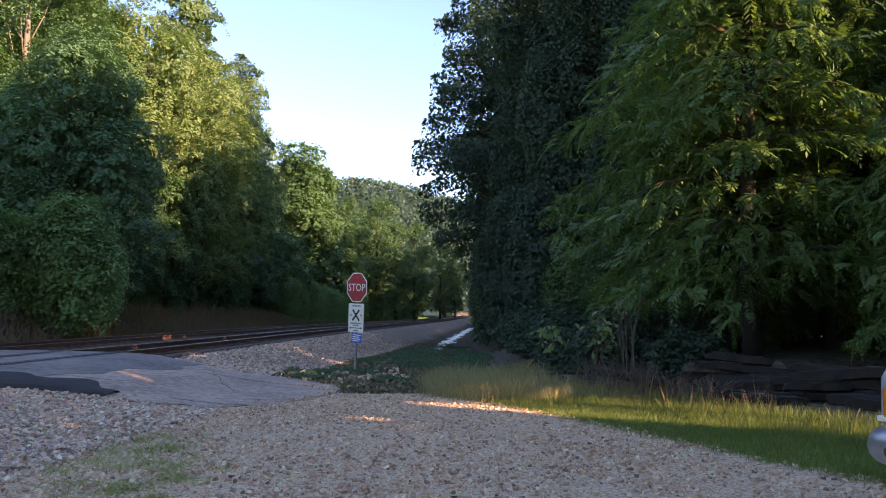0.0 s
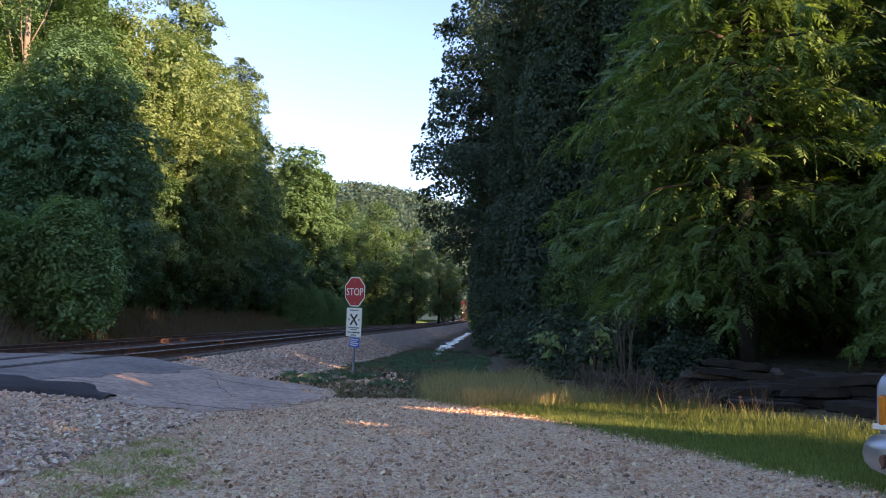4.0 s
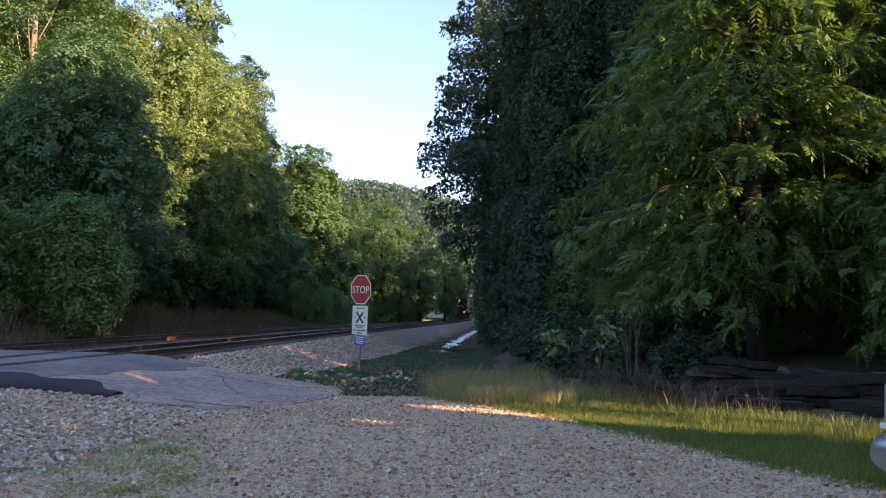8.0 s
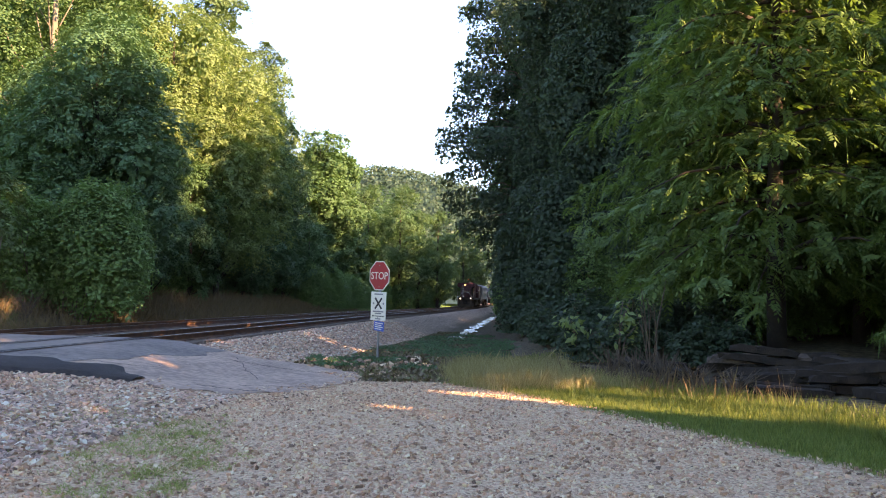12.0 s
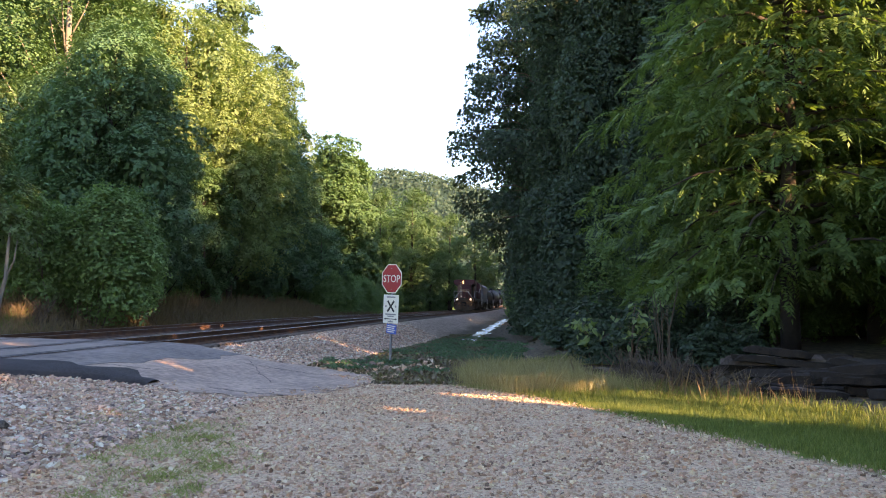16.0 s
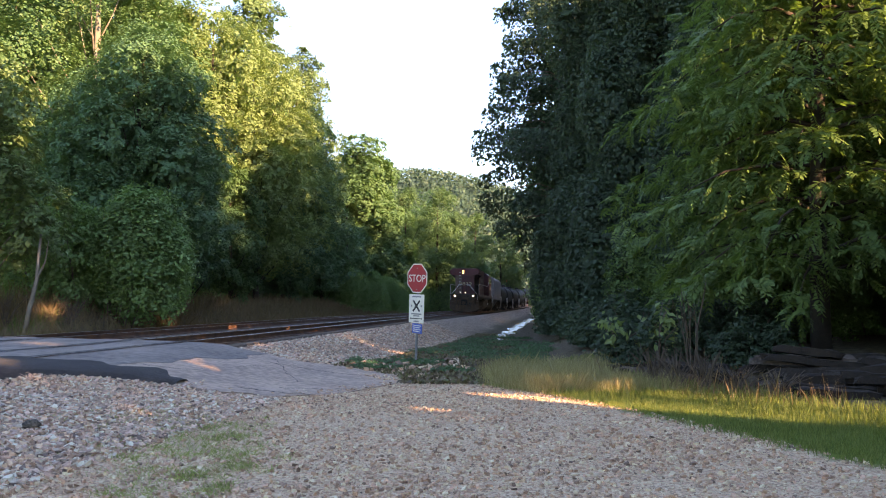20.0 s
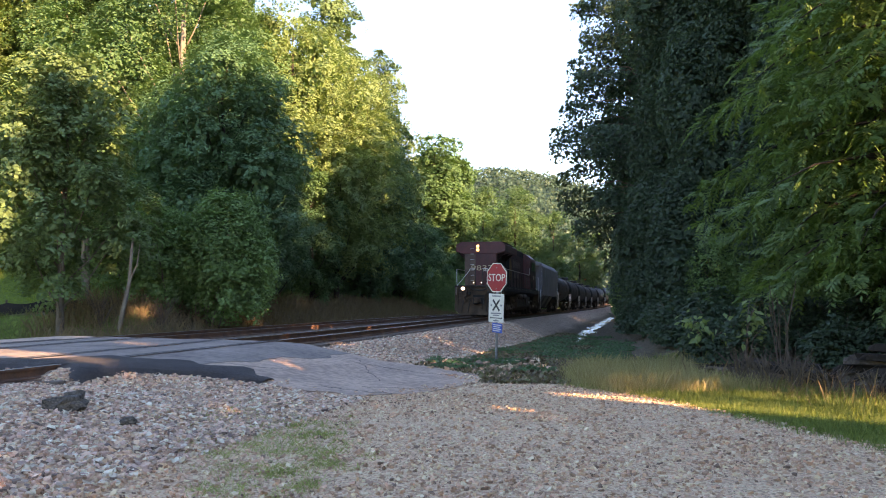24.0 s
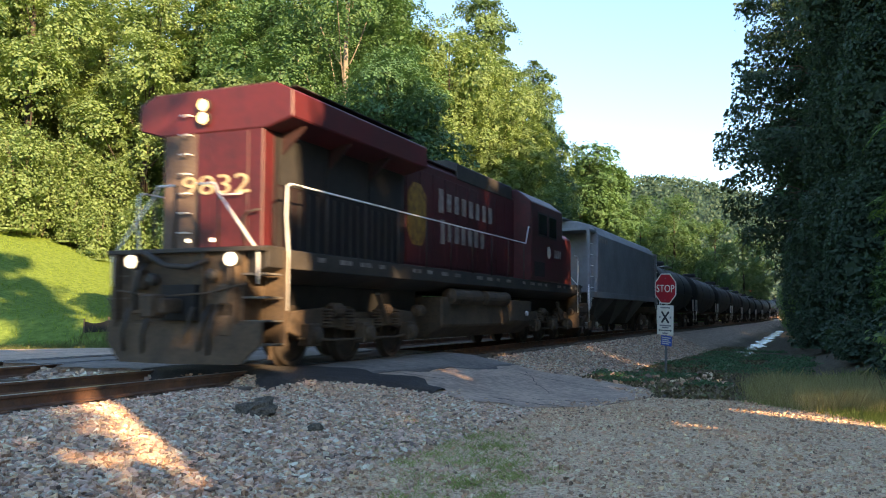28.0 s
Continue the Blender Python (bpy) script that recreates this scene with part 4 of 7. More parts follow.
def mound(name, label, seed, r, h, n, leaf, mat, category="bush"):
    """A low heap of leafy stems with an uneven top."""
    rng = np.random.default_rng(seed)
    rnd = random.Random(seed)
    lobes = [(rnd.uniform(-0.7, 0.7) * r, rnd.uniform(-0.7, 0.7) * r, h * rnd.uniform(0.1, 0.55), r * rnd.uniform(0.3, 0.5), h * rnd.uniform(0.3, 0.5)) for _ in range(9)]
    ob = thing(name, label, category)
    s = Shape()
    for x, y, z, lr, lz in lobes:
        for _ in range(3):
            s.tube([(x * 0.5, y * 0.5, -0.1), (x * 0.8, y * 0.8, z * 0.7), (x + rnd.uniform(-1, 1) * lr * 0.7, y + rnd.uniform(-1, 1) * lr * 0.7, z + lz * 0.8)], [0.03, 0.02, 0.006], 4)
    p, out = crown_points(rng, lobes, n // 18, 18, 0.13 * r + 0.12)
    p[:, 2] = np.maximum(p[:, 2], 0.05)
    v, f = joined(leaves(rng, p, out, leaf, 0.3, 0.8, 0.45), inner_leaves(rng, lobes, 140))
    v[:, 2] = np.maximum(v[:, 2], 0.02)
    part("undergrowth", s, M_BARK, ob)
    part("foliage", array_mesh("foliage", v, f, mat), mat, ob)
    return ob


def put(ob, x, y, size=1.0, turn=0.0, tall=1.0, first=False, sink=0.0):
    """Stands a tree or a copy of it on the ground."""
    m = pose(x, y, float(ground_z(x, y)) - sink, 0, 0, turn) @ Matrix.Diagonal((size, size, size * tall, 1))
    if first:
        ob.matrix_basis = m
        return ob
    return copy_thing(ob, m @ Matrix.Diagonal([1 / k for k in ob.scale] + [1]))


def polar(az, dist):
    return dist * math.sin(radians(az)), dist * math.cos(radians(az))


def stand(proto, spots, rnd):
    """Puts the prototype and its copies at spots of (bearing, distance, height, prototype height)."""
    out = []
    for k, (az, dist, h, h0) in enumerate(spots):
        x, y = polar(az, dist)
        out.append((proto, x, y, h / h0, rnd.uniform(0, 360)))
    return out


L_MIX = leaf_material("fresh_green_leaves", (0.068, 0.125, 0.055), (0.093, 0.173, 0.076), (0.126, 0.234, 0.102), 0.42, patch=0.6)
L_YOUNG = leaf_material("maple_leaves", (0.095, 0.152, 0.062), (0.132, 0.211, 0.086), (0.178, 0.283, 0.116), patch=0.45)


def make_woods():
    rnd = random.Random(77)
    dark = tree("broadleaf_tree", "dark green broadleaf tree with a dense rounded crown", 1, 14, 1.2, 4.3, 24, 1000, 48, 0.55, 0.155, L_DARK, M_BARK_DARK, 0.2)
    mid = tree("broadleaf_tree", "tall green broadleaf tree with an open crown in the sun", 2, 22, 3.5, 4.8, 26, 1000, 46, 0.62, 0.18, L_MID, M_BARK, 0.24)
    light = tree("broadleaf_tree", "yellow-green broadleaf tree with sunlit leaves", 3, 20, 2.0, 4.8, 28, 1050, 46, 0.60, 0.165, L_LIGHT, M_BARK_DARK, 0.2)
    young = tree("young_tree", "young green tree with a slender trunk and light crown", 4, 10, 1.2, 2.9, 20, 600, 56, 0.38, 0.15, L_YOUNG, M_BARK, 0.13)
    spire = tree("tall_tree", "tall narrow tree rising above the others", 5, 27, 6, 5.2, 28, 1000, 44, 0.65, 0.22, L_YOUNG, M_BARK, 0.24, 0.35)
    open_tree = tree("tall_tree", "tall open-crowned tree, its pale trunk showing between the boughs", 19, 26, 6, 5.6, 19, 620, 52, 0.72, 0.19, L_MID, M_BARK_PALE, 0.34, inner=40)
    vine = mound("vine_thicket", "thicket of saplings overgrown with broad-leaved vines", 6, 3.0, 6.0, 36000, 0.125, L_VINE, "thicket")
    glade = mound("sunlit_thicket", "sunlit thicket of young growth at the top of the meadow", 16, 3.4, 6.0, 15000, 0.17, L_LIGHT, "thicket")
    far_a = tree("far_tree", "tree in the woods along the railway", 7, 13, 0.1, 3.3, 13, 430, 38, 0.55, 0.21, L_MID, M_BARK_DARK, 0.2)
    far_b = tree("far_tree", "dark tree in the woods along the railway", 8, 13, 0.1, 3.3, 13, 430, 38, 0.55, 0.21, L_DARK, M_BARK_DARK, 0.2)
    far_c = tree("far_tree", "sunlit yellow-green tree in the woods along the railway", 9, 14, 0.1, 3.4, 13, 800, 38, 0.48, 0.15, L_MIX, M_BARK_DARK, 0.2)
    far_d = tree("far_tree", "sunlit pale green tree in the woods above the meadow", 17, 14, 0.1, 3.4, 13, 800, 38, 0.48, 0.15, L_LIGHT, M_BARK_DARK, 0.2)
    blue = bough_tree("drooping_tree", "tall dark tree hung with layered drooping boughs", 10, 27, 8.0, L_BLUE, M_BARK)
    frond = frond_tree("walnut_tree", "shaded walnut tree with hanging feather-shaped leaves", 12, 14, 5.2, 66, 88, L_FROND, M_BARK_DARK)
    sumac = frond_tree("walnut_tree", "walnut tree leaning over the grass, its boughs hanging low", 15, 12, 4.6, 58, 94, L_FROND, M_BARK_DARK, 2.0)
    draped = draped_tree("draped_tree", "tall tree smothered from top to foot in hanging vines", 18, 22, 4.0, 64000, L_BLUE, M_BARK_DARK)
    # two sun blockers that only stand out of view
    shade = tree("broadleaf_tree", "unseen narrow broadleaf tree added to shade the lot", 13, 16, 1.5, 1.6, 20, 320, 24, 0.5, 0.30, L_DARK, M_BARK, 0.25, inner=0)

    crest = tree("tall_tree", "unseen tall broadleaf tree with a dense high crown, added to block sun", 14, 23, 12.0, 1.9, 12, 220, 36, 0.55, 0.38, L_DARK, M_BARK, 0.25, inner=0)
    plan = []
    plan += stand(young, [(-33.4, 33, 10, 10)], rnd)
    plan += stand(dark, [(-23.6, 42, 13.8, 14), (-17.5, 70, 16, 14), (-22.5, 48, 11, 14), (-20.5, 50, 8.5, 14), (-26.5, 45, 11.5, 14), (-17.8, 58, 8.5, 14), (-15.2, 66, 8.5, 14)], rnd)
    plan += stand(open_tree, [(-26.7, 51, 26, 26)], rnd)
    plan += stand(mid, [(-32.0, 57, 23, 22), (-23.5, 57, 22, 22), (-22, 76, 29, 22), (-33.5, 76, 29, 22), (-27, 84, 32, 22)], rnd)
    plan += stand(light, [(-19.4, 57, 20, 20), (-16.4, 60, 19, 20), (-14.7, 67, 18, 20), (-20.5, 64, 20, 20), (-15.8, 78, 19, 20), (-12.3, 96, 13.5, 20)], rnd)
    plan += stand(spire, [(-17.0, 76, 29.5, 27), (-29.5, 66, 30, 27), (-25, 70, 30, 27), (-13.4, 74, 21.5, 27)], rnd)
    plan += stand(vine, [(-25.3, 36, 6.6, 6), (-23.4, 40, 5.8, 6), (-28.5, 38, 5.0, 6), (-20.0, 55, 5.0, 6), (-16.8, 65, 5.0, 6), (-14.4, 73, 5, 6)], rnd)
    # woods along the left of the railway
    for k in range(26):
        y = 52 + 6.2 * k
        proto, h0 = ((far_a, 13), (far_b, 13), (far_b, 13), (far_c, 14))[k % 4]
        plan.append((proto, float(track_x(y)) - 10.5 - rnd.uniform(0, 2.5), y, rnd.uniform(7.0, 9.5) / h0 * (1 + max(0, y - 70) / 150), rnd.uniform(0, 360)))
    for k in range(22):
        y = 66 + 6.5 * k
        proto, h0 = ((far_c, 14), (far_a, 13), (far_a, 13), (far_b, 13))[k % 4]
        plan.append((proto, float(track_x(y)) - 17 - rnd.uniform(0, 7), y, rnd.uniform(12.5, 17.0) / h0 * (1 + max(0, y - 110) / 200), rnd.uniform(0, 360)))
    for k in range(24):
        y = 80 + 4.6 * k
        plan.append((vine, float(track_x(y)) - 9.3 - rnd.uniform(0, 1.5), y, rnd.uniform(3.6, 5.6) / 6, rnd.uniform(0, 360)))
    for k in range(13):
        y = 116 + 6.0 * k
        plan.append((vine, float(track_x(y)) + 9.6 + rnd.uniform(0, 1.0), y, rnd.uniform(5.0, 7.0) / 6, rnd.uniform(0, 360)))
    # sunlit woods on the slope behind the meadow
    for k in range(24):
        az = -54 + 1.15 * k
        dist = rnd.uniform(74, 88) if k % 2 else rnd.uniform(92, 112)
        proto, h0 = ((light, 20), (far_d, 14))[k % 2]
        x, y = polar(az, dist)
        plan.append((proto, x, y, rnd.uniform(23, 30) / h0, rnd.uniform(0, 360)))
    for k in range(24):
        x, y = polar(-58 + 1.35 * k + rnd.uniform(-0.5, 0.5), rnd.uniform(108, 140))
        plan.append(((far_d, far_c, far_d)[k % 3], x, y, rnd.uniform(25, 32) / 14, rnd.uniform(0, 360)))
    for k in range(16):
        x, y = polar(-55 + 1.45 * k, rnd.uniform(68, 76))
        plan.append((glade, x, y, rnd.uniform(5, 8.5) / 6, rnd.uniform(0, 360)))
    plan += stand(far_a, [(-9.6, 106, 23.5, 13), (-9.0, 107, 21, 13), (-10.2, 108, 20.5, 13), (-9.4, 104, 18, 13)], rnd)
    plan += stand(far_a, [(-8.4, 116, 19, 13), (-10.6, 104, 17, 13)], rnd)
    plan += stand(far_c, [(-4.4, 132, 20.5, 14), (-1.9, 155, 18.5, 14), (-6.6, 120, 18, 14), (-3.2, 145, 17, 14), (-8.0, 118, 17, 14), (-0.2, 178, 17.5, 14), (0.8, 200, 17, 14)], rnd)
    # right of the railway
    plan += stand(blue, [(5.6, 52.4, 28, 27), (9.5, 67, 20, 27)], rnd)
    plan += stand(vine, [(4.6, 58, 6.5, 6), (4.1, 70, 6.5, 6), (3.7, 84, 6.5, 6), (3.4, 98, 6.5, 6)], rnd)
    plan += stand(draped, [(6.7, 43, 23, 22), (10.3, 39, 22, 22), (14.2, 36, 20, 22), (19.0, 35, 19, 22)], rnd)
    plan += stand(frond, [(18.0, 27, 14.5, 14), (29.5, 29, 10.5, 14), (20.0, 32, 16, 14)], rnd)
    plan += stand(sumac, [(19.8, 23.5, 13, 12), (31.0, 20, 6.5, 12), (24.5, 28, 13, 12)], rnd)
    # unseen tall high-crowned trees added behind them shade the far woods' morning side
    for u, w, h in ((14.9, 1, 24), (17.2, 3, 26), (19.6, 0, 26), (25.6, 4, 25), (16.0, 6, 25), (21.2, 6, 27), (23.9, 5, 27), (27.3, 6, 26)):
        plan.append((crest, 0.6 * u + 0.8 * w, 0.8 * u - 0.6 * w, h / 23, rnd.uniform(0, 360)))
    plan += stand(dark, [(11.5, 50, 21, 14), (15.5, 45, 19, 14), (20.5, 40, 18, 14), (25.5, 37, 17, 14), (30.5, 33, 16, 14), (8.4, 60, 18, 14), (10.2, 76, 17, 14)], rnd)
    # thickets at bearings over 35 lie out of view, added to darken the undergrowth
    plan += stand(vine, [(13, 35, 6, 6), (17, 34, 7, 6), (21, 33, 7, 6), (25, 32, 7, 6), (29, 31, 7, 6), (33, 30, 7, 6), (10, 36, 5, 6), (24, 31, 7, 6), (29, 28, 7, 6), (17, 35, 7, 6), (34, 25, 7, 6), (19.6, 27.5, 4.5, 6), (38, 23, 7, 6), (36, 27, 7, 6), (42, 21, 7, 6), (19, 38, 9, 6), (27, 36, 9, 6)], rnd)
    # hidden row added along the right bank to shade the train and left woods
    for k in range(32):
        y = 60 + 4.6 * k
        plan.append((far_b, float(track_x(y)) + 12.0 + rnd.uniform(0, 2.5), y, rnd.uniform(20.5, 23.5) / 13, rnd.uniform(0, 360)))
    # unseen narrow trees added past the camera shade the lot, with gaps between crowns
    for u, w, h in ((-11, 12, 17), (-8, 13, 16), (-5.2, 11, 17), (-2.6, 13, 16), (0.25, 10, 17), (3.5, 12, 13), (6.9, 10, 14.5), (8.1, 12, 9.9), (9.3, 14, 11), (14.9, 11, 17), (16.9, 9, 17), (18.6, 11, 17), (7.2, 17, 17), (8.6, 18, 12), (3.4, 14, 14.5), (0.8, 14, 10.5), (1.05, 16, 11.8), (1.95, 10, 6.9), (9.6, 12, 9.4), (6.1, 12, 11.2), (14.3, 13, 9.5), (9.9, 12, 11.5), (7.5, 13, 15), (4.4, 16, 11), (5.2, 11, 9), (-1.4, 18, 18), (-4, 17, 18), (16.4, 17, 18), (10.4, 14, 12.5), (4.7, 15, 11.8), (4.2, 16, 12.4), (3.6, 18, 12.9), (5.0, 17, 12.4), (3.1, 13, 9.5), (6.4, 15, 9.8), (5.8, 14, 9.4), (19.4, 2, 14), (22.7, 1, 13), (24.8, 2, 14), (26.8, 2, 15)):
        plan.append((shade, 0.6 * u + 0.8 * w, 0.8 * u - 0.6 * w, h / 16, rnd.uniform(0, 360)))
    # unseen high crowns added to block sun on ballast, road and locomotive
    for u, w, k in ((2.2, 20, 1.0), (0.2, 22, 1.0), (7.6, 23, 1.0), (10.4, 19, 0.98), (12.8, 28, 1.25), (12.6, 25, 1.03), (11.2, 13, 0.60), (11.8, 15, 0.71), (5.9, 22, 1.5), (15.7, 21, 1.0), (17.3, 23, 1.0), (-1.5, 22, 1.0), (11.0, 30, 1.4), (18.6, 30, 1.4)):
        plan.append((crest, 0.6 * u + 0.8 * w, 0.8 * u - 0.6 * w, k, rnd.uniform(0, 360)))
    plan += stand(dark, [(-14.4, 70, 17.5, 14), (-13.0, 78, 14.5, 14)], random.Random(5))
    # unseen trees added far to the right to shade the lower left woods
    for u, w, h in ((30.5, 7, 24), (34.5, 8, 25), (38.0, 7, 25)):
        plan.append((spire, 0.6 * u + 0.8 * w, 0.8 * u - 0.6 * w, h / 27, rnd.uniform(0, 360)))
        plan.append((mid, 0.6 * u + 0.8 * w + 1.5, 0.8 * u - 0.6 * w - 1.0, 0.8 * h / 22, rnd.uniform(0, 360)))
    used = set()
    for proto, x, y, size, turn in plan:
        put(proto, x, y, size, turn, rnd.uniform(0.94, 1.06), first=proto not in used)
        used.add(proto)


make_woods()


def make_bushes():
    rnd = random.Random(5)
    # darkest leaf colour used here in place of the shade under the trees
    bush = mound("bush", "low leafy green bush beside the ditch, leaves darkened for shade", 21, 1.5, 1.45, 6000, 0.12, L_BLUE)
    first = True
    for k in range(24):
        y = rnd.uniform(20.5, 44)
        x = float(track_x(y)) + 10.2 + rnd.uniform(-0.4, 4.5) + 0.03 * (44 - y)
        put(bush, x, y, rnd.uniform(0.7, 1.15), rnd.uniform(0, 360), first=first)
        first = False
    for k in range(10):
        y = rnd.uniform(46, 80)
        put(bush, float(track_x(y)) + 9.8 + rnd.uniform(0, 3), y, rnd.uniform(1.2, 1.8), rnd.uniform(0, 360))
    low = mound("weed_patch", "patch of low green weeds at the foot of the bank", 22, 1.2, 0.26, 520, 0.085, L_DARK, "weeds")
    first = True
    for k in range(60):
        y = rnd.uniform(19.2, 50)
        put(low, float(track_x(y)) + rnd.uniform(4.4, 9.4), y, rnd.uniform(0.4, 0.8), rnd.uniform(0, 360), first=first)
        first = False


make_bushes()


def blades(rng, x, y, height, width, lean=0.35):
    """Grass blades of three corners each, bent at random."""
    n = len(x)
    a = rng.uniform(0, 2 * np.pi, n)
    w = np.stack([np.cos(a), np.sin(a), 0 * a], 1) * (width * rng.uniform(0.6, 1.3, n))[:, None]
    b = np.stack([x, y, ground_z(x, y) - 0.01], 1)
    h = height * rng.uniform(0.5, 1.25, n)
    t = b + np.stack([rng.normal(size=n) * lean * h, rng.normal(size=n) * lean * h, h], 1)
    m = (b + t) / 2 + np.stack([0 * h, 0 * h, 0.12 * h], 1)
    v = np.stack([b - w, b + w, m + w * 0.7, t, m - w * 0.7], 1).reshape(-1, 3)
    return v, np.arange(5 * n).reshape(n, 5)


def make_grass():
    rng = np.random.default_rng(9)

    def edge(y):
        return np.interp(y, [5, 7.8, 9.3, 11.9, 13.3, 15, 16.3, 19, 22], [4.8, 3.9, 3.2, 2.1, 1.5, 0.7, -0.1, -0.2, 0.4])

    def lay(name, label, n, y0, y1, u0, u1, height, width, mat, lean=0.3, power=1.0):
        y = y0 + (y1 - y0) * rng.random(n)
        x = edge(y) + u0 + (u1 - u0) * rng.random(n) ** power + 0.12 * rng.normal(size=n)
        v, f = blades(rng, x, y, height * (0.6 + 0.6 * rng.random(n)), width, lean)
        tagged(new(name, array_mesh(name, v, f, mat)), label, "grass", kind="stuff")

    lay("grass", "short bright green grass along the edge of the lot", 52000, 5.5, 16.5, 0.0, 3.3, 0.09, 0.004, L_GRASS)
    lay("tall_grass", "longer green grass in front of the old ties", 13000, 6, 18, 1.5, 4.0, 0.18, 0.004, L_GRASS)
    lay("dry_grass", "tall dry yellow grass by the ditch", 17000, 14.8, 20.5, -0.15, 2.4, 0.34, 0.0032, L_DRY)
    lay("mixed_grass", "green grass among the dry stalks", 15000, 14.0, 22.0, 0.1, 3.6, 0.15, 0.0045, L_GRASS)
    lay("dry_stalks", "brown dead stalks standing before the ties", 700, 13.0, 18, 1.8, 3.6, 0.5, 0.003, L_BROWN, 0.3)
    # weeds that came up through the gravel
    n = 7000
    cx = np.array([-4.7, -4.6, -4.6, -4.0, -3.8, -3.8, -3.2, -3.7, -2.8, -2.5, -3.2, -3.2, -2.8, -2.8, -2.4, -3.8, -3.1, -2.7, -3.4, -2.6])
    cy = np.array([9.7, 10.1, 11.3, 10.4, 9.3, 8.6, 9.5, 10.3, 8.5, 7.9, 8.8, 7.8, 7.4, 6.8, 6.7, 8.1, 10.4, 9.2, 9.9, 8.2])
    thick = np.array([0.8, 1, 0.9, 1.2, 0.6, 0.6, 1.2, 1.1, 1.2, 1.2, 0.8, 0.5, 0.9, 1, 0.7, 0.4, 0.4, 0.4, 1, 1])
    k = rng.choice(len(cx), n, p=thick / thick.sum())
    tuft = rng.normal(size=(len(cx), 9, 2)) * np.array([0.22, 0.34])
    pick = rng.integers(0, 9, n)
    x, y = cx[k] + tuft[k, pick, 0] + rng.normal(size=n) * 0.07, cy[k] + tuft[k, pick, 1] + rng.normal(size=n) * 0.10
    v, f = blades(rng, x, y, 0.05, 0.004, 0.9)
    tagged(new("gravel_weeds", array_mesh("gravel_weeds", v, f, L_WEED)), "thin green weeds growing through the gravel", "weeds", kind="stuff")
    # rough growth beyond the second track and meadow
    y = rng.uniform(19, 95, 20000)
    x = track_x(y) + SIDE2 - rng.uniform(2.6, 8.5, len(y))
    keep = ~on_road(x, y, 0.3) & ((y > 29) | (x - track_x(y) > -8.5))
    v, f = blades(rng, x[keep], y[keep], 0.55, 0.012, 0.4)
    tagged(new("brown_weeds", array_mesh("brown_weeds", v, f, L_BROWN)), "brown and dull green rough weeds beyond the tracks", "weeds", kind="stuff")
    y = rng.uniform(27, 75, 16000)
    x = track_x(y) + SIDE2 - rng.uniform(2.7, 7.5, len(y))
    v, f = blades(rng, x, y, 0.30 + 0.75 * smooth01((track_x(y) + SIDE2 - 2.7 - x) / 4.5), 0.011, 0.35)
    tagged(new("dry_weeds", array_mesh("dry_weeds", v, f, L_BROWN)), "tall dry brown weeds on the bank beyond the tracks", "weeds", kind="stuff")
    y = rng.uniform(21, 30.5, 9000)
    x = track_x(y) - rng.uniform(7.5, 19, len(y))
    keep = ~on_road(x, y, 0.35)
    v, f = blades(rng, x[keep], y[keep], 0.30, 0.010, 0.5)
    tagged(new("rough_grass", array_mesh("rough_grass", v, f, L_ROUGH)), "rough unmown grey-green grass before the silt fence", "grass", kind="stuff")
    x, y = rng.uniform(-62, -22, 30000), rng.uniform(12, 70, 30000)
    keep = ~on_road(x, y, 0.4) & (x - track_x(y) < -13)
    v, f = blades(rng, x[keep], y[keep], 0.16, 0.02, 0.4)
    tagged(new("meadow_grass", array_mesh("meadow_grass", v, f, L_MEADOW)), "mown bright green meadow grass on the slope", "grass", kind="stuff")


L_ROUGH = leaf_material("rough_grass", (0.075, 0.10, 0.035), (0.13, 0.15, 0.055), (0.17, 0.16, 0.075), 0.3)
L_BROWN = leaf_material("brown_weeds", (0.13, 0.095, 0.055), (0.23, 0.155, 0.09), (0.20, 0.17, 0.075), 0.3)
make_grass()


# ---- litter round the sign, sapling, fence and brush ----
def make_litter():
    rng = np.random.default_rng(19)
    y = 16.6 + 40 * rng.random(20000) ** 1.3
    x = track_x(y) + rng.uniform(4.3, 9.4, len(y))
    keep = ~on_road(x, y, -0.1) & (x < 0.3)
    x, y = x[keep], y[keep]
    v, f = leaves(rng, np.stack([x, y, ground_z(x, y) + 0.015 + 0.04 * rng.random(len(x)) ** 2], 1), np.tile((0, 0, 3.0), (len(x), 1)), 0.11, 0.0, 0.6, 0.45)
    tagged(new("leaf_litter", array_mesh("leaf_litter", v, f, L_LITTER)), "brown fallen leaves and green weeds on bare soil", "leaf litter", kind="stuff")


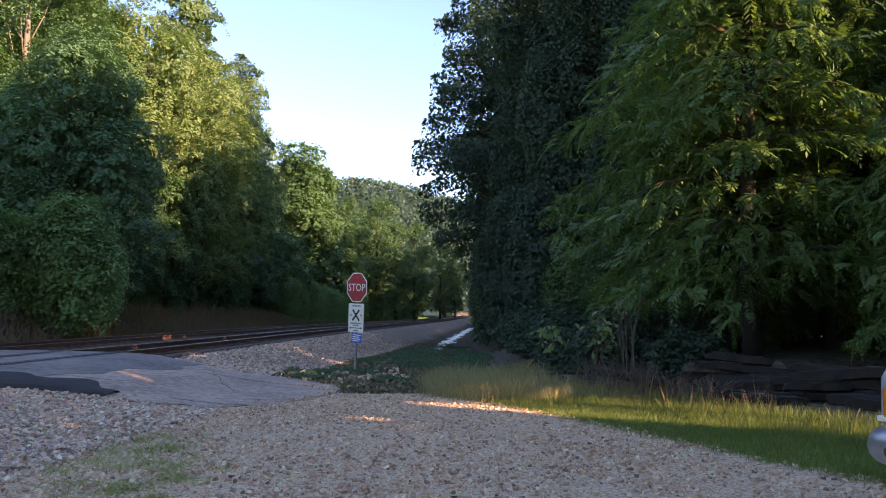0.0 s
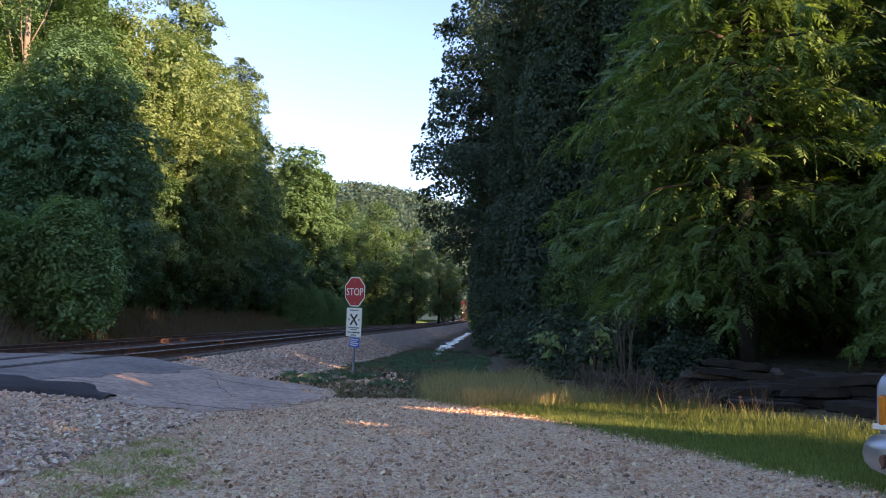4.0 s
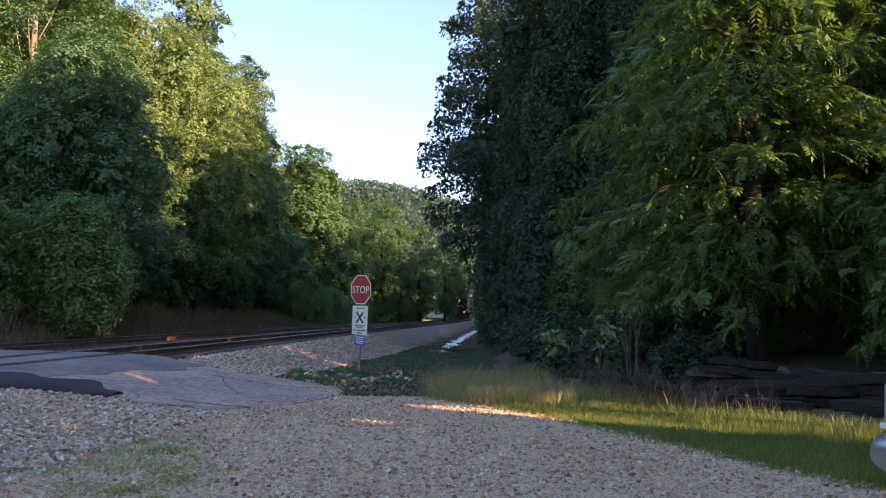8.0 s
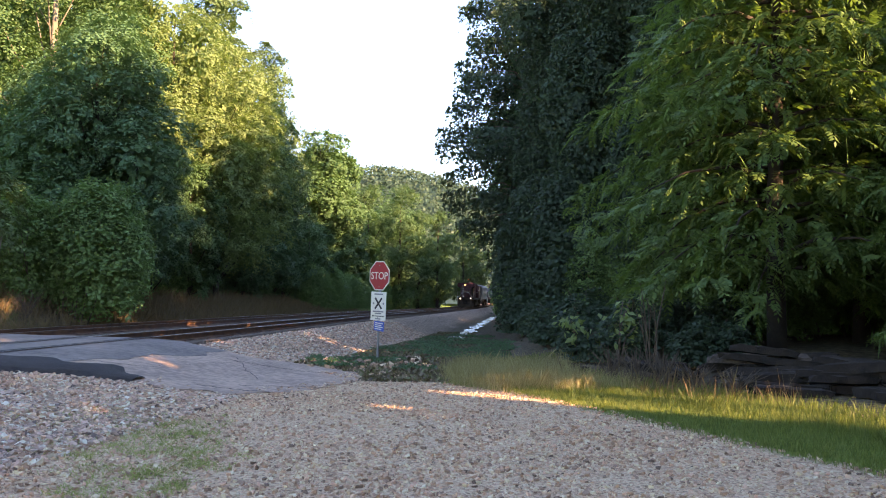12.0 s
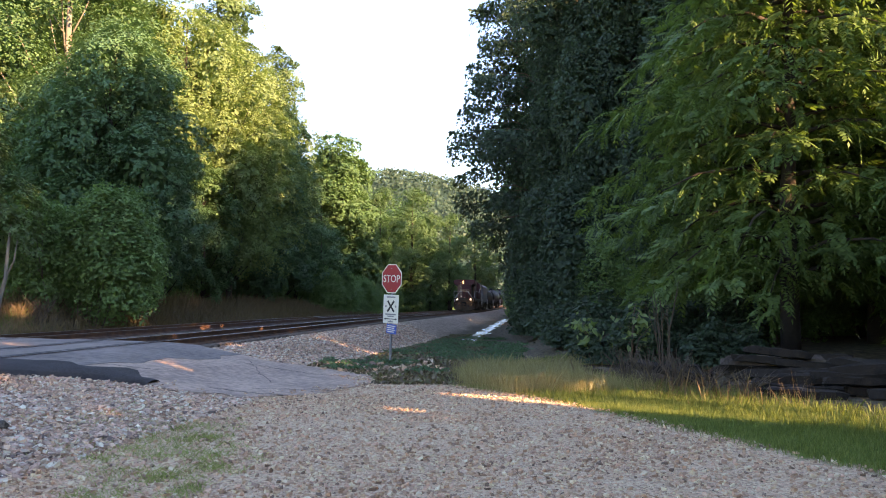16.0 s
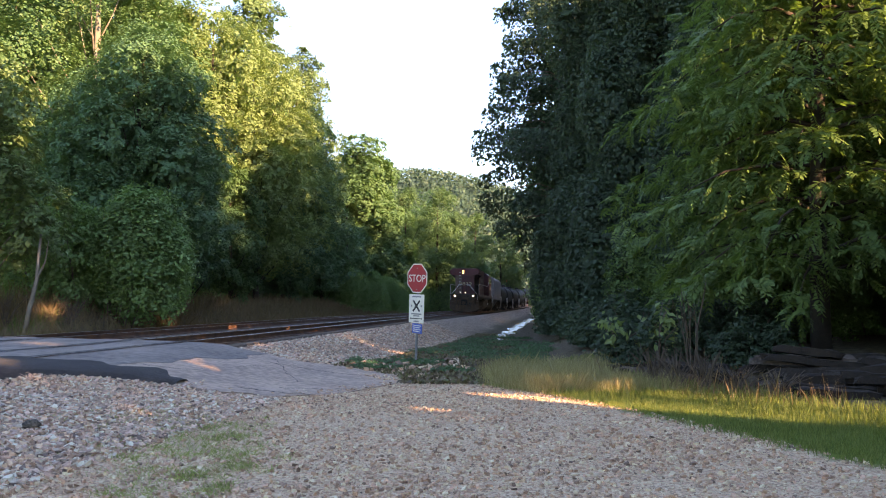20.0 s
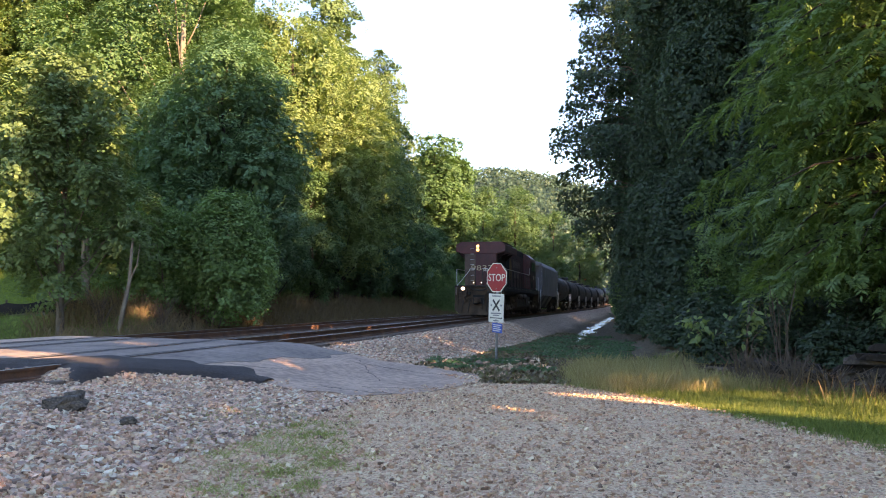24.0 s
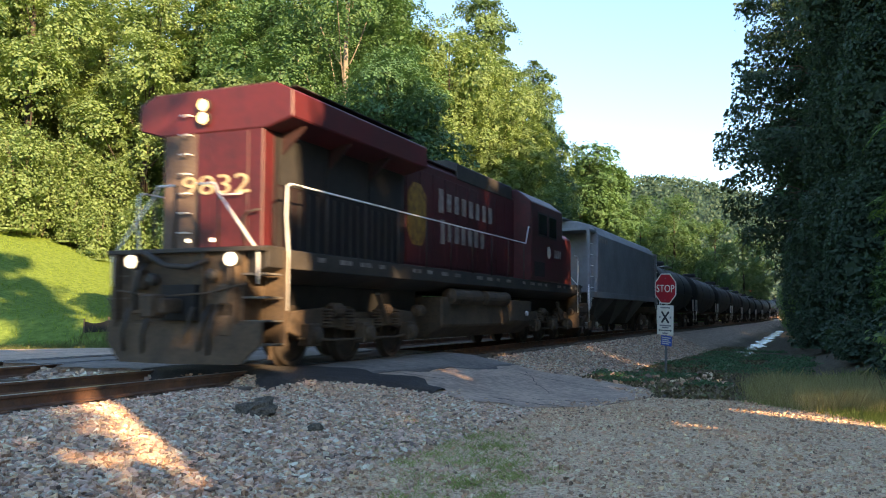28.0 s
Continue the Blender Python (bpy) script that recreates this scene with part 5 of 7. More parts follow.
def make_sapling(x, y, h, seed):
    rnd, rng = random.Random(seed), np.random.default_rng(seed)
    ob = thing("sapling", "slender sapling with large pale green leaves among the vines", "sapling", pose(x, y, float(ground_z(x, y))))
    s, ps = Shape(), []
    for k in range(5):
        a, ln = rnd.uniform(0, 6.28), rnd.uniform(0.5, 1.0)
        tip = (0.6 * ln * math.cos(a), 0.6 * ln * math.sin(a), h * rnd.uniform(0.6, 1.0))
        s.tube([(0, 0, -0.05), (tip[0] * 0.4, tip[1] * 0.4, tip[2] * 0.7), tip], [0.02, 0.014, 0.006], 5)
        for _ in range(16):
            q = rnd.uniform(0.55, 1.05)
            ps.append((tip[0] * q + rnd.gauss(0, 0.16), tip[1] * q + rnd.gauss(0, 0.16), tip[2] * q + rnd.gauss(0, 0.1)))
    p = np.array(ps)
    part("stem", s, M_BARK, ob)
    part("foliage", array_mesh("foliage", *leaves(rng, p, unit(p - p.mean(0)), 0.2, 0.5, 0.5), L_LIGHT), L_LIGHT, ob, "large pale green leaves")


def make_fence():
    """Black silt fence on stakes along the foot of the meadow."""
    fence = thing("silt_fence", "low black fabric silt fence on wooden stakes along the meadow's foot", "fence")
    rnd = random.Random(12)
    pts = []
    for k in range(10):
        x = -26.7 + 1.12 * k
        y = 29.1 + 0.05 * k + 0.06 * k * k + rnd.uniform(-0.12, 0.12)
        pts.append((x, y, float(ground_z(x, y))))
    for (x, y, z) in pts:
        part("stake", Shape().box(-0.025, 0.025, -0.025, 0.025, -0.2, 0.6), M_TIE, fence, at=pose(x, y, z, rnd.uniform(-4, 4), rnd.uniform(-4, 4), 0))
    for a, b in zip(pts, pts[1:]):
        s, cols = Shape(), 6
        vs = []
        for k in range(cols + 1):
            f = k / cols
            x, y, z = [p + (q - p) * f for p, q in zip(a, b)]
            sag = 0.10 * math.sin(math.pi * f)
            vs += [(x + 0.04, y, z - 0.05), (x + 0.04 + 0.05 * math.sin(7 * f), y, z + 0.22), (x + 0.03, y, z + 0.48 - sag), (x + 0.045, y, z + 0.48 - sag), (x + 0.055 + 0.05 * math.sin(7 * f), y, z + 0.22), (x + 0.055, y, z - 0.05)]
        s.add(vs, [(6 * k + i, 6 * k + i + 1, 6 * k + i + 7, 6 * k + i + 6) for k in range(cols) for i in range(5)])
        part("fabric", s, M_FABRIC, fence, "sagging black fabric")


def make_brush(name, label, category, x, y, n, h, spread, mat, seed, at_z=None):
    """Bare branching stalks from one foot."""
    rnd = random.Random(seed)
    ob, s = thing(name, label, category, pose(x, y, float(ground_z(x, y)))), Shape()
    for _ in range(n):
        a, b = rnd.uniform(0, 6.28), rnd.uniform(0.2, 1) * spread
        t = rnd.uniform(0.6, 1.0) * h
        m = (0.4 * b * math.cos(a), 0.4 * b * math.sin(a), 0.55 * t)
        e = (b * math.cos(a), b * math.sin(a), t)
        s.tube([(rnd.gauss(0, 0.05), rnd.gauss(0, 0.05), -0.05), m, e], [0.014, 0.010, 0.004], 4)
        s.tube([m, (m[0] + rnd.gauss(0, 0.25) * spread, m[1] + rnd.gauss(0, 0.25) * spread, m[2] + 0.35 * t)], [0.008, 0.003], 4)
    part("stalks", s, mat, ob)


def make_leaning():
    x, y = polar(-29.6, 32.5)
    ob = thing("leaning_trunk", "bare slender leaning trunk with peeling pale bark", "dead tree", pose(x, y, float(ground_z(x, y))))
    part("trunk", Shape().tube([(-0.35, 0, -0.2), (-0.15, 0, 1.0), (0.05, 0.05, 2.0), (0.12, 0, 2.9), (0.2, 0, 3.8)], [0.10, 0.085, 0.07, 0.055, 0.03], 8), M_BARK_PALE, ob, smooth=True)
    part("branch", Shape().tube([(0.05, 0.05, 2.0), (0.35, 0, 2.6), (0.45, 0, 3.3)], [0.04, 0.03, 0.01], 6), M_BARK_PALE, ob)


L_LITTER = leaf_material("fallen_leaves", (0.10, 0.075, 0.045), (0.24, 0.18, 0.11), (0.13, 0.17, 0.06), 0.15, 0.2)
M_FABRIC = material("black_fabric", (0.006, 0.006, 0.007), 0.8, vary=(0.012, 0.011, 0.011), scale=3)
M_STALK = material("dead_stalk", (0.12, 0.09, 0.06), 0.9, vary=(0.07, 0.05, 0.035), scale=6)
make_litter()
make_sapling(3.5, 19.8, 1.8, 1)
make_sapling(2.7, 20.6, 1.4, 2)
make_fence()
make_leaning()
for bx, by, bn, bh, bs, seed in ((-31.5, 36.5, 26, 1.3, 0.7, 1), (-19.5, 29.5, 22, 1.6, 1.0, 2), (-17.5, 29.0, 22, 1.5, 1.1, 3), (-15.8, 30.5, 18, 1.2, 1.0, 4)):
    make_brush("dry_shrub", "bare brown shrub of thin dead stalks", "shrub", bx, by, bn, bh, bs, M_STALK, seed)
for bx, by, bn, bh, bs, seed in ((3.2, 16.2, 22, 0.75, 0.7, 11), (4.0, 15.0, 20, 0.65, 0.7, 12), (3.6, 15.7, 24, 0.8, 0.6, 13), (2.9, 17.0, 20, 0.8, 0.6, 14), (4.5, 14.4, 16, 0.5, 0.6, 15), (3.7, 17.2, 7, 2.3, 0.5, 16)):
    make_brush("dead_weeds", "brown dead weed stalks before the old ties", "weeds", bx, by, bn, bh, bs, M_STALK, seed)


# ---- old railway ties piled at the edge of the wood ----
def make_ties():
    rnd = random.Random(31)
    meshes = []
    for m in (M_OLDTIE, M_OLDTIE_PALE):
        for sd in range(4):
            # a rotten beam: split, hollowed and ragged at its ends
            r2, o, rows = random.Random(sd + 40), Vector((sd * 7.3, 2.1 * sd, 0)), 14
            ring = [(-0.12, 0.02), (-0.11, 0.17), (-0.04, 0.19), (0.03, 0.18), (0.11, 0.19), (0.125, 0.1), (0.11, 0.0), (0.0, 0.01)]
            verts = []
            for k in range(rows + 1):
                f = k / rows
                end = max(0.0, 1 - 8 * min(f, 1 - f))
                for q, (u, w) in enumerate(ring):
                    p = Vector((f * 2.2, u * 6, w * 6))
                    wear = noise.noise(p * 1.6 + o) * 0.030 + noise.noise(p * 4.1 + o) * 0.014
                    long = (f - 0.5) * 2.5 + end * r2.uniform(-0.16, 0.10)
                    verts.append((long, u * (1 - 0.25 * end) + wear, max(0.0, w * (1 - 0.2 * end) + wear - (0.035 if q in (2, 3) and sd % 2 else 0.0))))
            n = len(ring)
            faces = [(k * n + q, k * n + (q + 1) % n, (k + 1) * n + (q + 1) % n, (k + 1) * n + q) for k in range(rows) for q in range(n)]
            faces += [tuple(range(n)), tuple(rows * n + q for q in range(n - 1, -1, -1))]
            meshes.append(Shape().add(verts, faces).mesh("old_tie", m))
    for px, py, n, turn in ((4.3, 17.6, 5, -18), (5.3, 16.2, 6, -28), (6.6, 15.2, 7, -20), (6.2, 17.2, 10, -10), (7.8, 15.8, 9, -34), (8.3, 14.2, 7, -24), (3.3, 19.6, 3, -5), (9.2, 15.8, 9, -15), (7.2, 13.8, 3, -30), (5.6, 14.8, 3, 12)):
        for k in range(n):
            layer, slot = divmod(k, 3)
            x, y = px + rnd.uniform(-0.6, 0.6), py + (slot - 1) * 0.33 + rnd.uniform(-0.08, 0.08)
            z = float(ground_z(px, py)) + 0.19 * layer
            ob = new("old_tie", meshes[rnd.randrange(4) + (4 if rnd.random() < 0.16 else 0)])
            ob.matrix_basis = pose(x, y, z, rnd.uniform(-14, 14), rnd.uniform(-6, 6), turn + rnd.uniform(-26, 26)) @ Matrix.Diagonal((rnd.uniform(0.3, 0.85), rnd.uniform(0.8, 1.1), rnd.uniform(0.75, 1.05), 1))
            tagged(ob, "old weathered wooden railway tie in a rough pile", "railway tie", group="pile of old ties")


M_OLDTIE = material("old_tie_wood", (0.013, 0.009, 0.006), 0.95, vary=(0.037, 0.026, 0.016), scale=4.5, bump=1.0, bump_scale=22)
M_OLDTIE_PALE = material("pale_tie_wood", (0.210, 0.161, 0.119), 0.95, vary=(0.049, 0.036, 0.028), scale=2.2, bump=1.0, bump_scale=22)
make_ties()


# ---- wooded hill far off ----
def make_hill():
    rng = np.random.default_rng(41)
    az, dist = np.radians(rng.uniform(-16, 9, 9000)), rng.uniform(330, 620, 9000)
    x, y = dist * np.sin(az), dist * np.cos(az)

    def top(x, y):
        return 63 * np.exp(-(((x + 70) / 80) ** 2) - ((y - 520) / 120) ** 2) + 50 * np.exp(-(((x - 40) / 95) ** 2) - ((y - 540) / 130) ** 2) + 30 * np.exp(-(((x + 230) / 110) ** 2) - ((y - 560) / 130) ** 2)

    gx, gy = np.meshgrid(np.linspace(-420, 420, 60), np.linspace(300, 800, 40))
    z = top(gx, gy) - 1.0
    i = (np.arange(39)[:, None] * 60 + np.arange(59)[None]).ravel()
    hill = tagged(new("hill", array_mesh("hill", np.stack([gx.ravel(), gy.ravel(), z.ravel()], 1), np.stack([i, i + 1, i + 61, i + 60], 1), M_FAR, True)), "distant hill covered with sunlit woods", "hill", kind="structure")
    n = np.repeat(np.arange(len(x)), 7)
    p = np.stack([x[n] + rng.normal(size=len(n)) * 2.2, y[n] + rng.normal(size=len(n)) * 2.2, top(x[n], y[n]) + 0.5 + 1.6 * np.sin(x[n] * 0.5 + y[n] * 0.3) + np.abs(rng.normal(size=len(n))) * 1.6], 1)
    v, f = leaves(rng, p, np.tile((0, -0.5, 0.5), (len(p), 1)), 1.5, 0.2, 0.9)
    part("woods", array_mesh("woods", v, f, M_FAR), M_FAR, hill, "dense treetops on the hill")["kind"] = "stuff"


make_hill()


# ---- train ----
M_RED = material("faded_red_paint", (0.098, 0.012, 0.015), 0.5, vary=(0.046, 0.009, 0.011), scale=0.9, bump=0.06, bump_scale=6, fine=0.4)
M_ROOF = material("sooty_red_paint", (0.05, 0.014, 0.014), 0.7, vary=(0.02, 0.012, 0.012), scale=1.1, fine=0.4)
M_BLACK = material("grimy_black_paint", (0.022, 0.020, 0.019), 0.65, vary=(0.055, 0.045, 0.036), scale=1.5, bump=0.2, bump_scale=15, fine=0.4)
M_GRIME = material("brake_dust_steel", (0.044, 0.029, 0.019), 0.85, vary=(0.116, 0.076, 0.046), scale=2.0, bump=0.3, bump_scale=20, fine=0.4)
# near-black for screens, and for painted shade above trucks and behind the coupler
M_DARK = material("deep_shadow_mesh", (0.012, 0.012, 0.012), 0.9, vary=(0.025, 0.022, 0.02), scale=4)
M_GREYBAR = material("white_handrail_paint", (0.840, 0.840, 0.840), 0.5, vary=(0.675, 0.660, 0.630), scale=6)
M_CREAM = material("cream_lettering", (0.518, 0.422, 0.260), 0.6, vary=(0.432, 0.340, 0.205), scale=5)
M_PALE = material("pale_lettering", (0.345, 0.295, 0.259), 0.6, vary=(0.180, 0.137, 0.122), scale=5)
M_GOLD = material("gold_emblem", (0.40, 0.22, 0.04), 0.55, vary=(0.12, 0.05, 0.02), scale=6)
M_HOPPER = material("grey_hopper_paint", (0.25, 0.255, 0.27), 0.6, vary=(0.17, 0.17, 0.175), scale=0.8, bump=0.05, bump_scale=5, fine=0.35)
M_TANK = material("black_tank_paint", (0.008, 0.008, 0.009), 0.68, vary=(0.018, 0.016, 0.015), scale=0.8, fine=0.35)
M_WHEEL = material("wheel_steel", (0.10, 0.075, 0.055), 0.7, 0.4, vary=(0.05, 0.04, 0.035), scale=5)
M_TREAD = material("wheel_tread", (0.42, 0.40, 0.38), 0.35, 0.9)
M_GLASS = material("dark_cab_glass", (0.012, 0.014, 0.016), 0.08)
M_HEADLAMP = material("headlamp_glow", (1.0, 0.9, 0.6), 0.3, emit=((1.0, 0.50, 0.13), 0.8))
M_DITCHLAMP = material("ditch_lamp_glow", (1.0, 0.95, 0.85), 0.3, emit=((1.0, 0.86, 0.62), 1.0))
M_ROUND = material("pale_badge", (0.6, 0.55, 0.45), 0.5)

M_DUSTY = material("dusty_grey_brown_paint", (0.16, 0.115, 0.085), 0.8, vary=(0.085, 0.050, 0.042), scale=2.5, bump=0.15, bump_scale=12, fine=0.4)
M_STRIPE = material("worn_stripe", (0.34, 0.31, 0.28), 0.7, vary=(0.10, 0.08, 0.07), scale=7)

WHEELS = []  # (wheelset, radius) for turning


def wheelset(parent, y, r):
    """Two flanged wheels on an axle."""
    ws = part("wheelset", Shape().lathe([(0.09, -0.95), (0.09, 0.95)], (0, 0, 0), "x", 12), M_WHEEL, parent, "steel wheelset", at=pose(0, y, r))
    for s in (-1, 1):
        w = Shape().lathe([(0.10, s * 0.82), (r * 0.55, s * 0.80), (r * 0.80, s * 0.78), (r * 0.84, s * 0.835), (r * 0.99, s * 0.835), (r, s * 0.72), (r + 0.03, s * 0.705), (r + 0.03, s * 0.68), (r * 0.6, s * 0.68), (0.1, s * 0.68)], (0, 0, 0), "x", 32)
        for k in range(6):
            a = k * math.pi / 3
            w.box(s * 0.80 - 0.012, s * 0.80 + 0.012, r * 0.62 * math.cos(a) - 0.05, r * 0.62 * math.cos(a) + 0.05, r * 0.62 * math.sin(a) - 0.05, r * 0.62 * math.sin(a) + 0.05)
        part("wheel", w, M_WHEEL, ws, smooth=False)
    WHEELS.append((ws, r))
    return ws


def loco_truck(parent, yc):
    """A three-axle locomotive truck: side frames, springs, brake gear and axle boxes."""
    for s in (-1, 1):
        x0, x1 = sorted((s * 0.98, s * 1.14))
        f = Shape()
        f.prism([(yc - 2.55, 0.60), (yc - 2.45, 0.95), (yc - 1.2, 1.02), (yc - 0.9, 0.82), (yc + 0.9, 0.82), (yc + 1.2, 1.02), (yc + 2.45, 0.95), (yc + 2.55, 0.60), (yc + 2.2, 0.52), (yc + 1.35, 0.72), (yc + 0.5, 0.60), (yc - 0.5, 0.60), (yc - 1.35, 0.72), (yc - 2.2, 0.52)], x0, x1, "x")
        part("side_frame", f, M_GRIME, parent, "cast steel truck side frame", 0.02)
        for a in (-1.95, 0.0, 1.95):
            b = Shape().box(min(s * 1.08, s * 1.30), max(s * 1.08, s * 1.30), yc + a - 0.2, yc + a + 0.2, 0.36, 0.74)
            b.lathe([(0.15, s * 1.28), (0.15, s * 1.36), (0.10, s * 1.40)], (0, yc + a, 0.54), "x", 14)
            part("axle_box", b, M_GRIME, parent, "greasy axle box", 0.02)
        for a in (-1.35, -0.55, 0.6, 1.4):
            c = Shape().lathe([(0.085 + 0.03 * (k % 2), 0.66 + 0.028 * k) for k in range(13)], (s * 1.16, yc + a, 0), "z", 12)
            part("coil_spring", c, M_GRIME, parent)
        for a in (-1.0, 0.95, 2.6):
            part("brake_cylinder", Shape().lathe([(0.07, 0), (0.13, 0.05), (0.13, 0.3), (0.05, 0.34), (0.05, 0.5)], (s * 1.2, yc + a - 0.3, 0.98), "y", 14), M_GRIME, parent, "brake cylinder", smooth=False)
        part("brake_rod", Shape().tube([(s * 1.2, yc - 2.3, 0.5), (s * 1.22, yc - 1.2, 0.44), (s * 1.22, yc + 1.2, 0.44), (s * 1.2, yc + 2.3, 0.5)], 0.025, 6), M_GRIME, parent)
        part("damper", Shape().tube([(s * 1.3, yc + 0.35, 1.3), (s * 1.3, yc + 0.75, 0.72)], [0.06, 0.045], 8), M_GRIME, parent, "slanting damper")
        part("sand_pipe", Shape().tube([(s * 0.9, yc - 2.6, 1.4), (s * 0.95, yc - 2.75, 0.7), (s * 0.8, yc - 2.6, 0.15)], 0.025, 6), M_GRIME, parent)
    part("bolster", Shape().box(-0.95, 0.95, yc - 2.3, yc + 2.3, 0.66, 0.95), M_GRIME, parent, "truck frame", 0.03)
    for a in (-1.95, 0.0, 1.95):
        wheelset(parent, yc + a, 0.53)


def rail_run(parent, pts, r, mat=None, name="handrail", label=""):
    return part(name, Shape().tube(pts, r, 7), mat or M_GREYBAR, parent, label, smooth=True)


def make_loco():
    lo = thing("locomotive", "grimy dark red diesel locomotive running long hood first, lamps lit", "locomotive")
    # under frame, deck and tank
    part("frame", Shape().prism([(-1.5, 1.62), (-1.5, 1.92), (1.5, 1.92), (1.5, 1.62), (0.9, 1.42), (-0.9, 1.42)], -0.55, 19.4), M_BLACK, lo, "black underframe and walkway edge", 0.01)
    for s in (-1, 1):
        for k in range(24):
            y = 0.9 + 0.76 * k
            if k % 5 != 4:
                part("sill_stripe", Shape().box(min(s * 1.5, s * 1.506), max(s * 1.5, s * 1.506), y, y + (0.42 if k % 3 else 0.25), 1.77, 1.85), M_STRIPE, lo, "worn pale stripe on the sill")
    tank = part("fuel_tank", Shape().prism([(-1.36, 0.62), (-1.36, 1.30), (1.36, 1.30), (1.36, 0.62), (0.95, 0.34), (-0.95, 0.34)], 6.6, 13.6), M_GRIME, lo, "dusty fuel tank", 0.04)
    for s in (-1, 1):
        for y0, y1 in ((7.0, 9.0), (9.25, 11.2)):
            part("air_reservoir", Shape().lathe([(0.05, y0), (0.19, y0 + 0.08), (0.19, y1 - 0.08), (0.05, y1)], (s * 1.34, 0, 1.32), "y", 18), M_GRIME, tank, "long air reservoir", smooth=False)
        part("tank_rib", Shape().box(min(s * 1.36, s * 1.40), max(s * 1.36, s * 1.40), 11.3, 13.4, 0.7, 1.28), M_GRIME, tank, bevel=0.01)
        part("fuel_filler", Shape().lathe([(0.07, s * 1.36), (0.07, s * 1.46)], (0, 12.9, 0.92), "x", 12), M_GREYBAR, tank)
    for yc in (3.15, 16.4):
        loco_truck(lo, yc)
    # added blocks close the gap over the trucks, deep shade in their colour
    for y0, y1 in ((0.2, 6.4), (13.6, 19.0)):
        part("underframe_core", Shape().box(-0.78, 0.78, y0, y1, 0.72, 1.5), M_DARK, lo, "solid core over the truck, coloured for deep shade")
    # hood
    hood = part("hood", Shape().prism([(-1.0, 1.92), (-1.0, 4.36), (-0.86, 4.50), (0.86, 4.50), (1.0, 4.36), (1.0, 1.92)], 0.0, 13.0), M_RED, lo, "dark red engine hood", 0.015)
    wing = [(-1.56, 4.06), (-1.56, 4.50), (-1.22, 4.66), (1.22, 4.66), (1.56, 4.50), (1.56, 4.06), (1.05, 3.92), (-1.05, 3.92)]
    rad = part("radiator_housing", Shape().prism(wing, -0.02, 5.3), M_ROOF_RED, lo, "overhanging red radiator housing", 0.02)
    part("radiator_screen", Shape().box(-1.40, 1.40, 0.35, 5.0, 4.655, 4.675), M_DARK, rad, "black roof screen")
    for s in (-1, 1):
        # near-black wall: the shade below the overhang is put into its colour
        part("radiator_wall", Shape().box(min(s * 1.0, s * 1.012), max(s * 1.0, s * 1.012), 0.30, 5.30, 1.98, 3.93), M_HOOD_DARK, hood, "wall under the radiator housing, darkened for the shade there", 0.004)
        for k in range(16):
            part("wall_rib", Shape().box(min(s * 1.012, s * 1.04), max(s * 1.012, s * 1.04), 0.45 + 0.3 * k, 0.49 + 0.3 * k, 2.0, 3.0), M_BLACK, hood)
        for k in range(3):
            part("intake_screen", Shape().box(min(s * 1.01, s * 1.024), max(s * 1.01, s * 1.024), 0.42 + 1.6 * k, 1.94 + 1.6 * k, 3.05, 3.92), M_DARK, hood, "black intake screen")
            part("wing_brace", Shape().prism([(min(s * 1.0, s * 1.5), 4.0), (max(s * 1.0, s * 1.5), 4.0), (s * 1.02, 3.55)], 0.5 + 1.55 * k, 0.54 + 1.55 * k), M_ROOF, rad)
        # hood doors in a row, each with its latch
        for k in range(18):
            y0 = 0.5 + 0.68 * k
            if y0 < 12.4:
                continue
            d = part("hood_door", Shape().box(min(s * 1.0, s * 1.022), max(s * 1.0, s * 1.022), y0 + 0.02, y0 + 0.66, 2.05, 3.0), M_HOOD_DARK, hood, "dark hood door", 0.006)
            part("latch", Shape().box(min(s * 1.022, s * 1.04), max(s * 1.022, s * 1.04), y0 + 0.55, y0 + 0.6, 2.45, 2.55), M_BLACK, d)
        for k in range(10):
            y0 = 5.35 + 0.75 * k
            part("hood_panel", Shape().box(min(s * 1.0, s * 1.016), max(s * 1.0, s * 1.016), y0 + 0.01, y0 + 0.74, 2.04, 4.18), M_RED, hood, bevel=0.006)
        # emblem and the two rows of lettering, as plain shapes
        xe = s * 1.018
        part("emblem", Shape().prism([(5.45, 2.75), (5.45, 3.6), (5.75, 3.86), (6.15, 3.86), (6.45, 3.6), (6.45, 2.75), (6.2, 2.45), (5.7, 2.45)], min(xe, xe + s * 0.006), max(xe, xe + s * 0.006), "x"), M_GOLD, hood, "gold shield emblem")
        for row, (y0, n, step, z, h) in enumerate(((7.2, 8, 0.50, 3.62, 0.44), (7.3, 7, 0.46, 2.88, 0.44))):
            for k in range(n):
                hh = h + (0.14 if k == 0 else 0.0)
                y = y0 + step * k
                b = Shape().box(min(xe, xe + s * 0.006), max(xe, xe + s * 0.006), y, y + step * 0.56, z - hh / 2, z + hh / 2)
                part("lettering_block", b, M_PALE, hood, "pale lettering block")
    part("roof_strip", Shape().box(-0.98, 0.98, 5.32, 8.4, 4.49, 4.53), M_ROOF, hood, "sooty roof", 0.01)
    part("exhaust_housing", Shape().prism([(-1.02, 4.3), (-1.02, 4.70), (-0.7, 4.82), (0.7, 4.82), (1.02, 4.70), (1.02, 4.3)], 8.4, 12.8), M_BLACK, lo, "black housing on the roof", 0.02)
    part("exhaust_stack", Shape().box(-0.5, 0.5, 9.2, 10.0, 4.8, 4.92), M_BLACK, lo, "exhaust stack", 0.02)
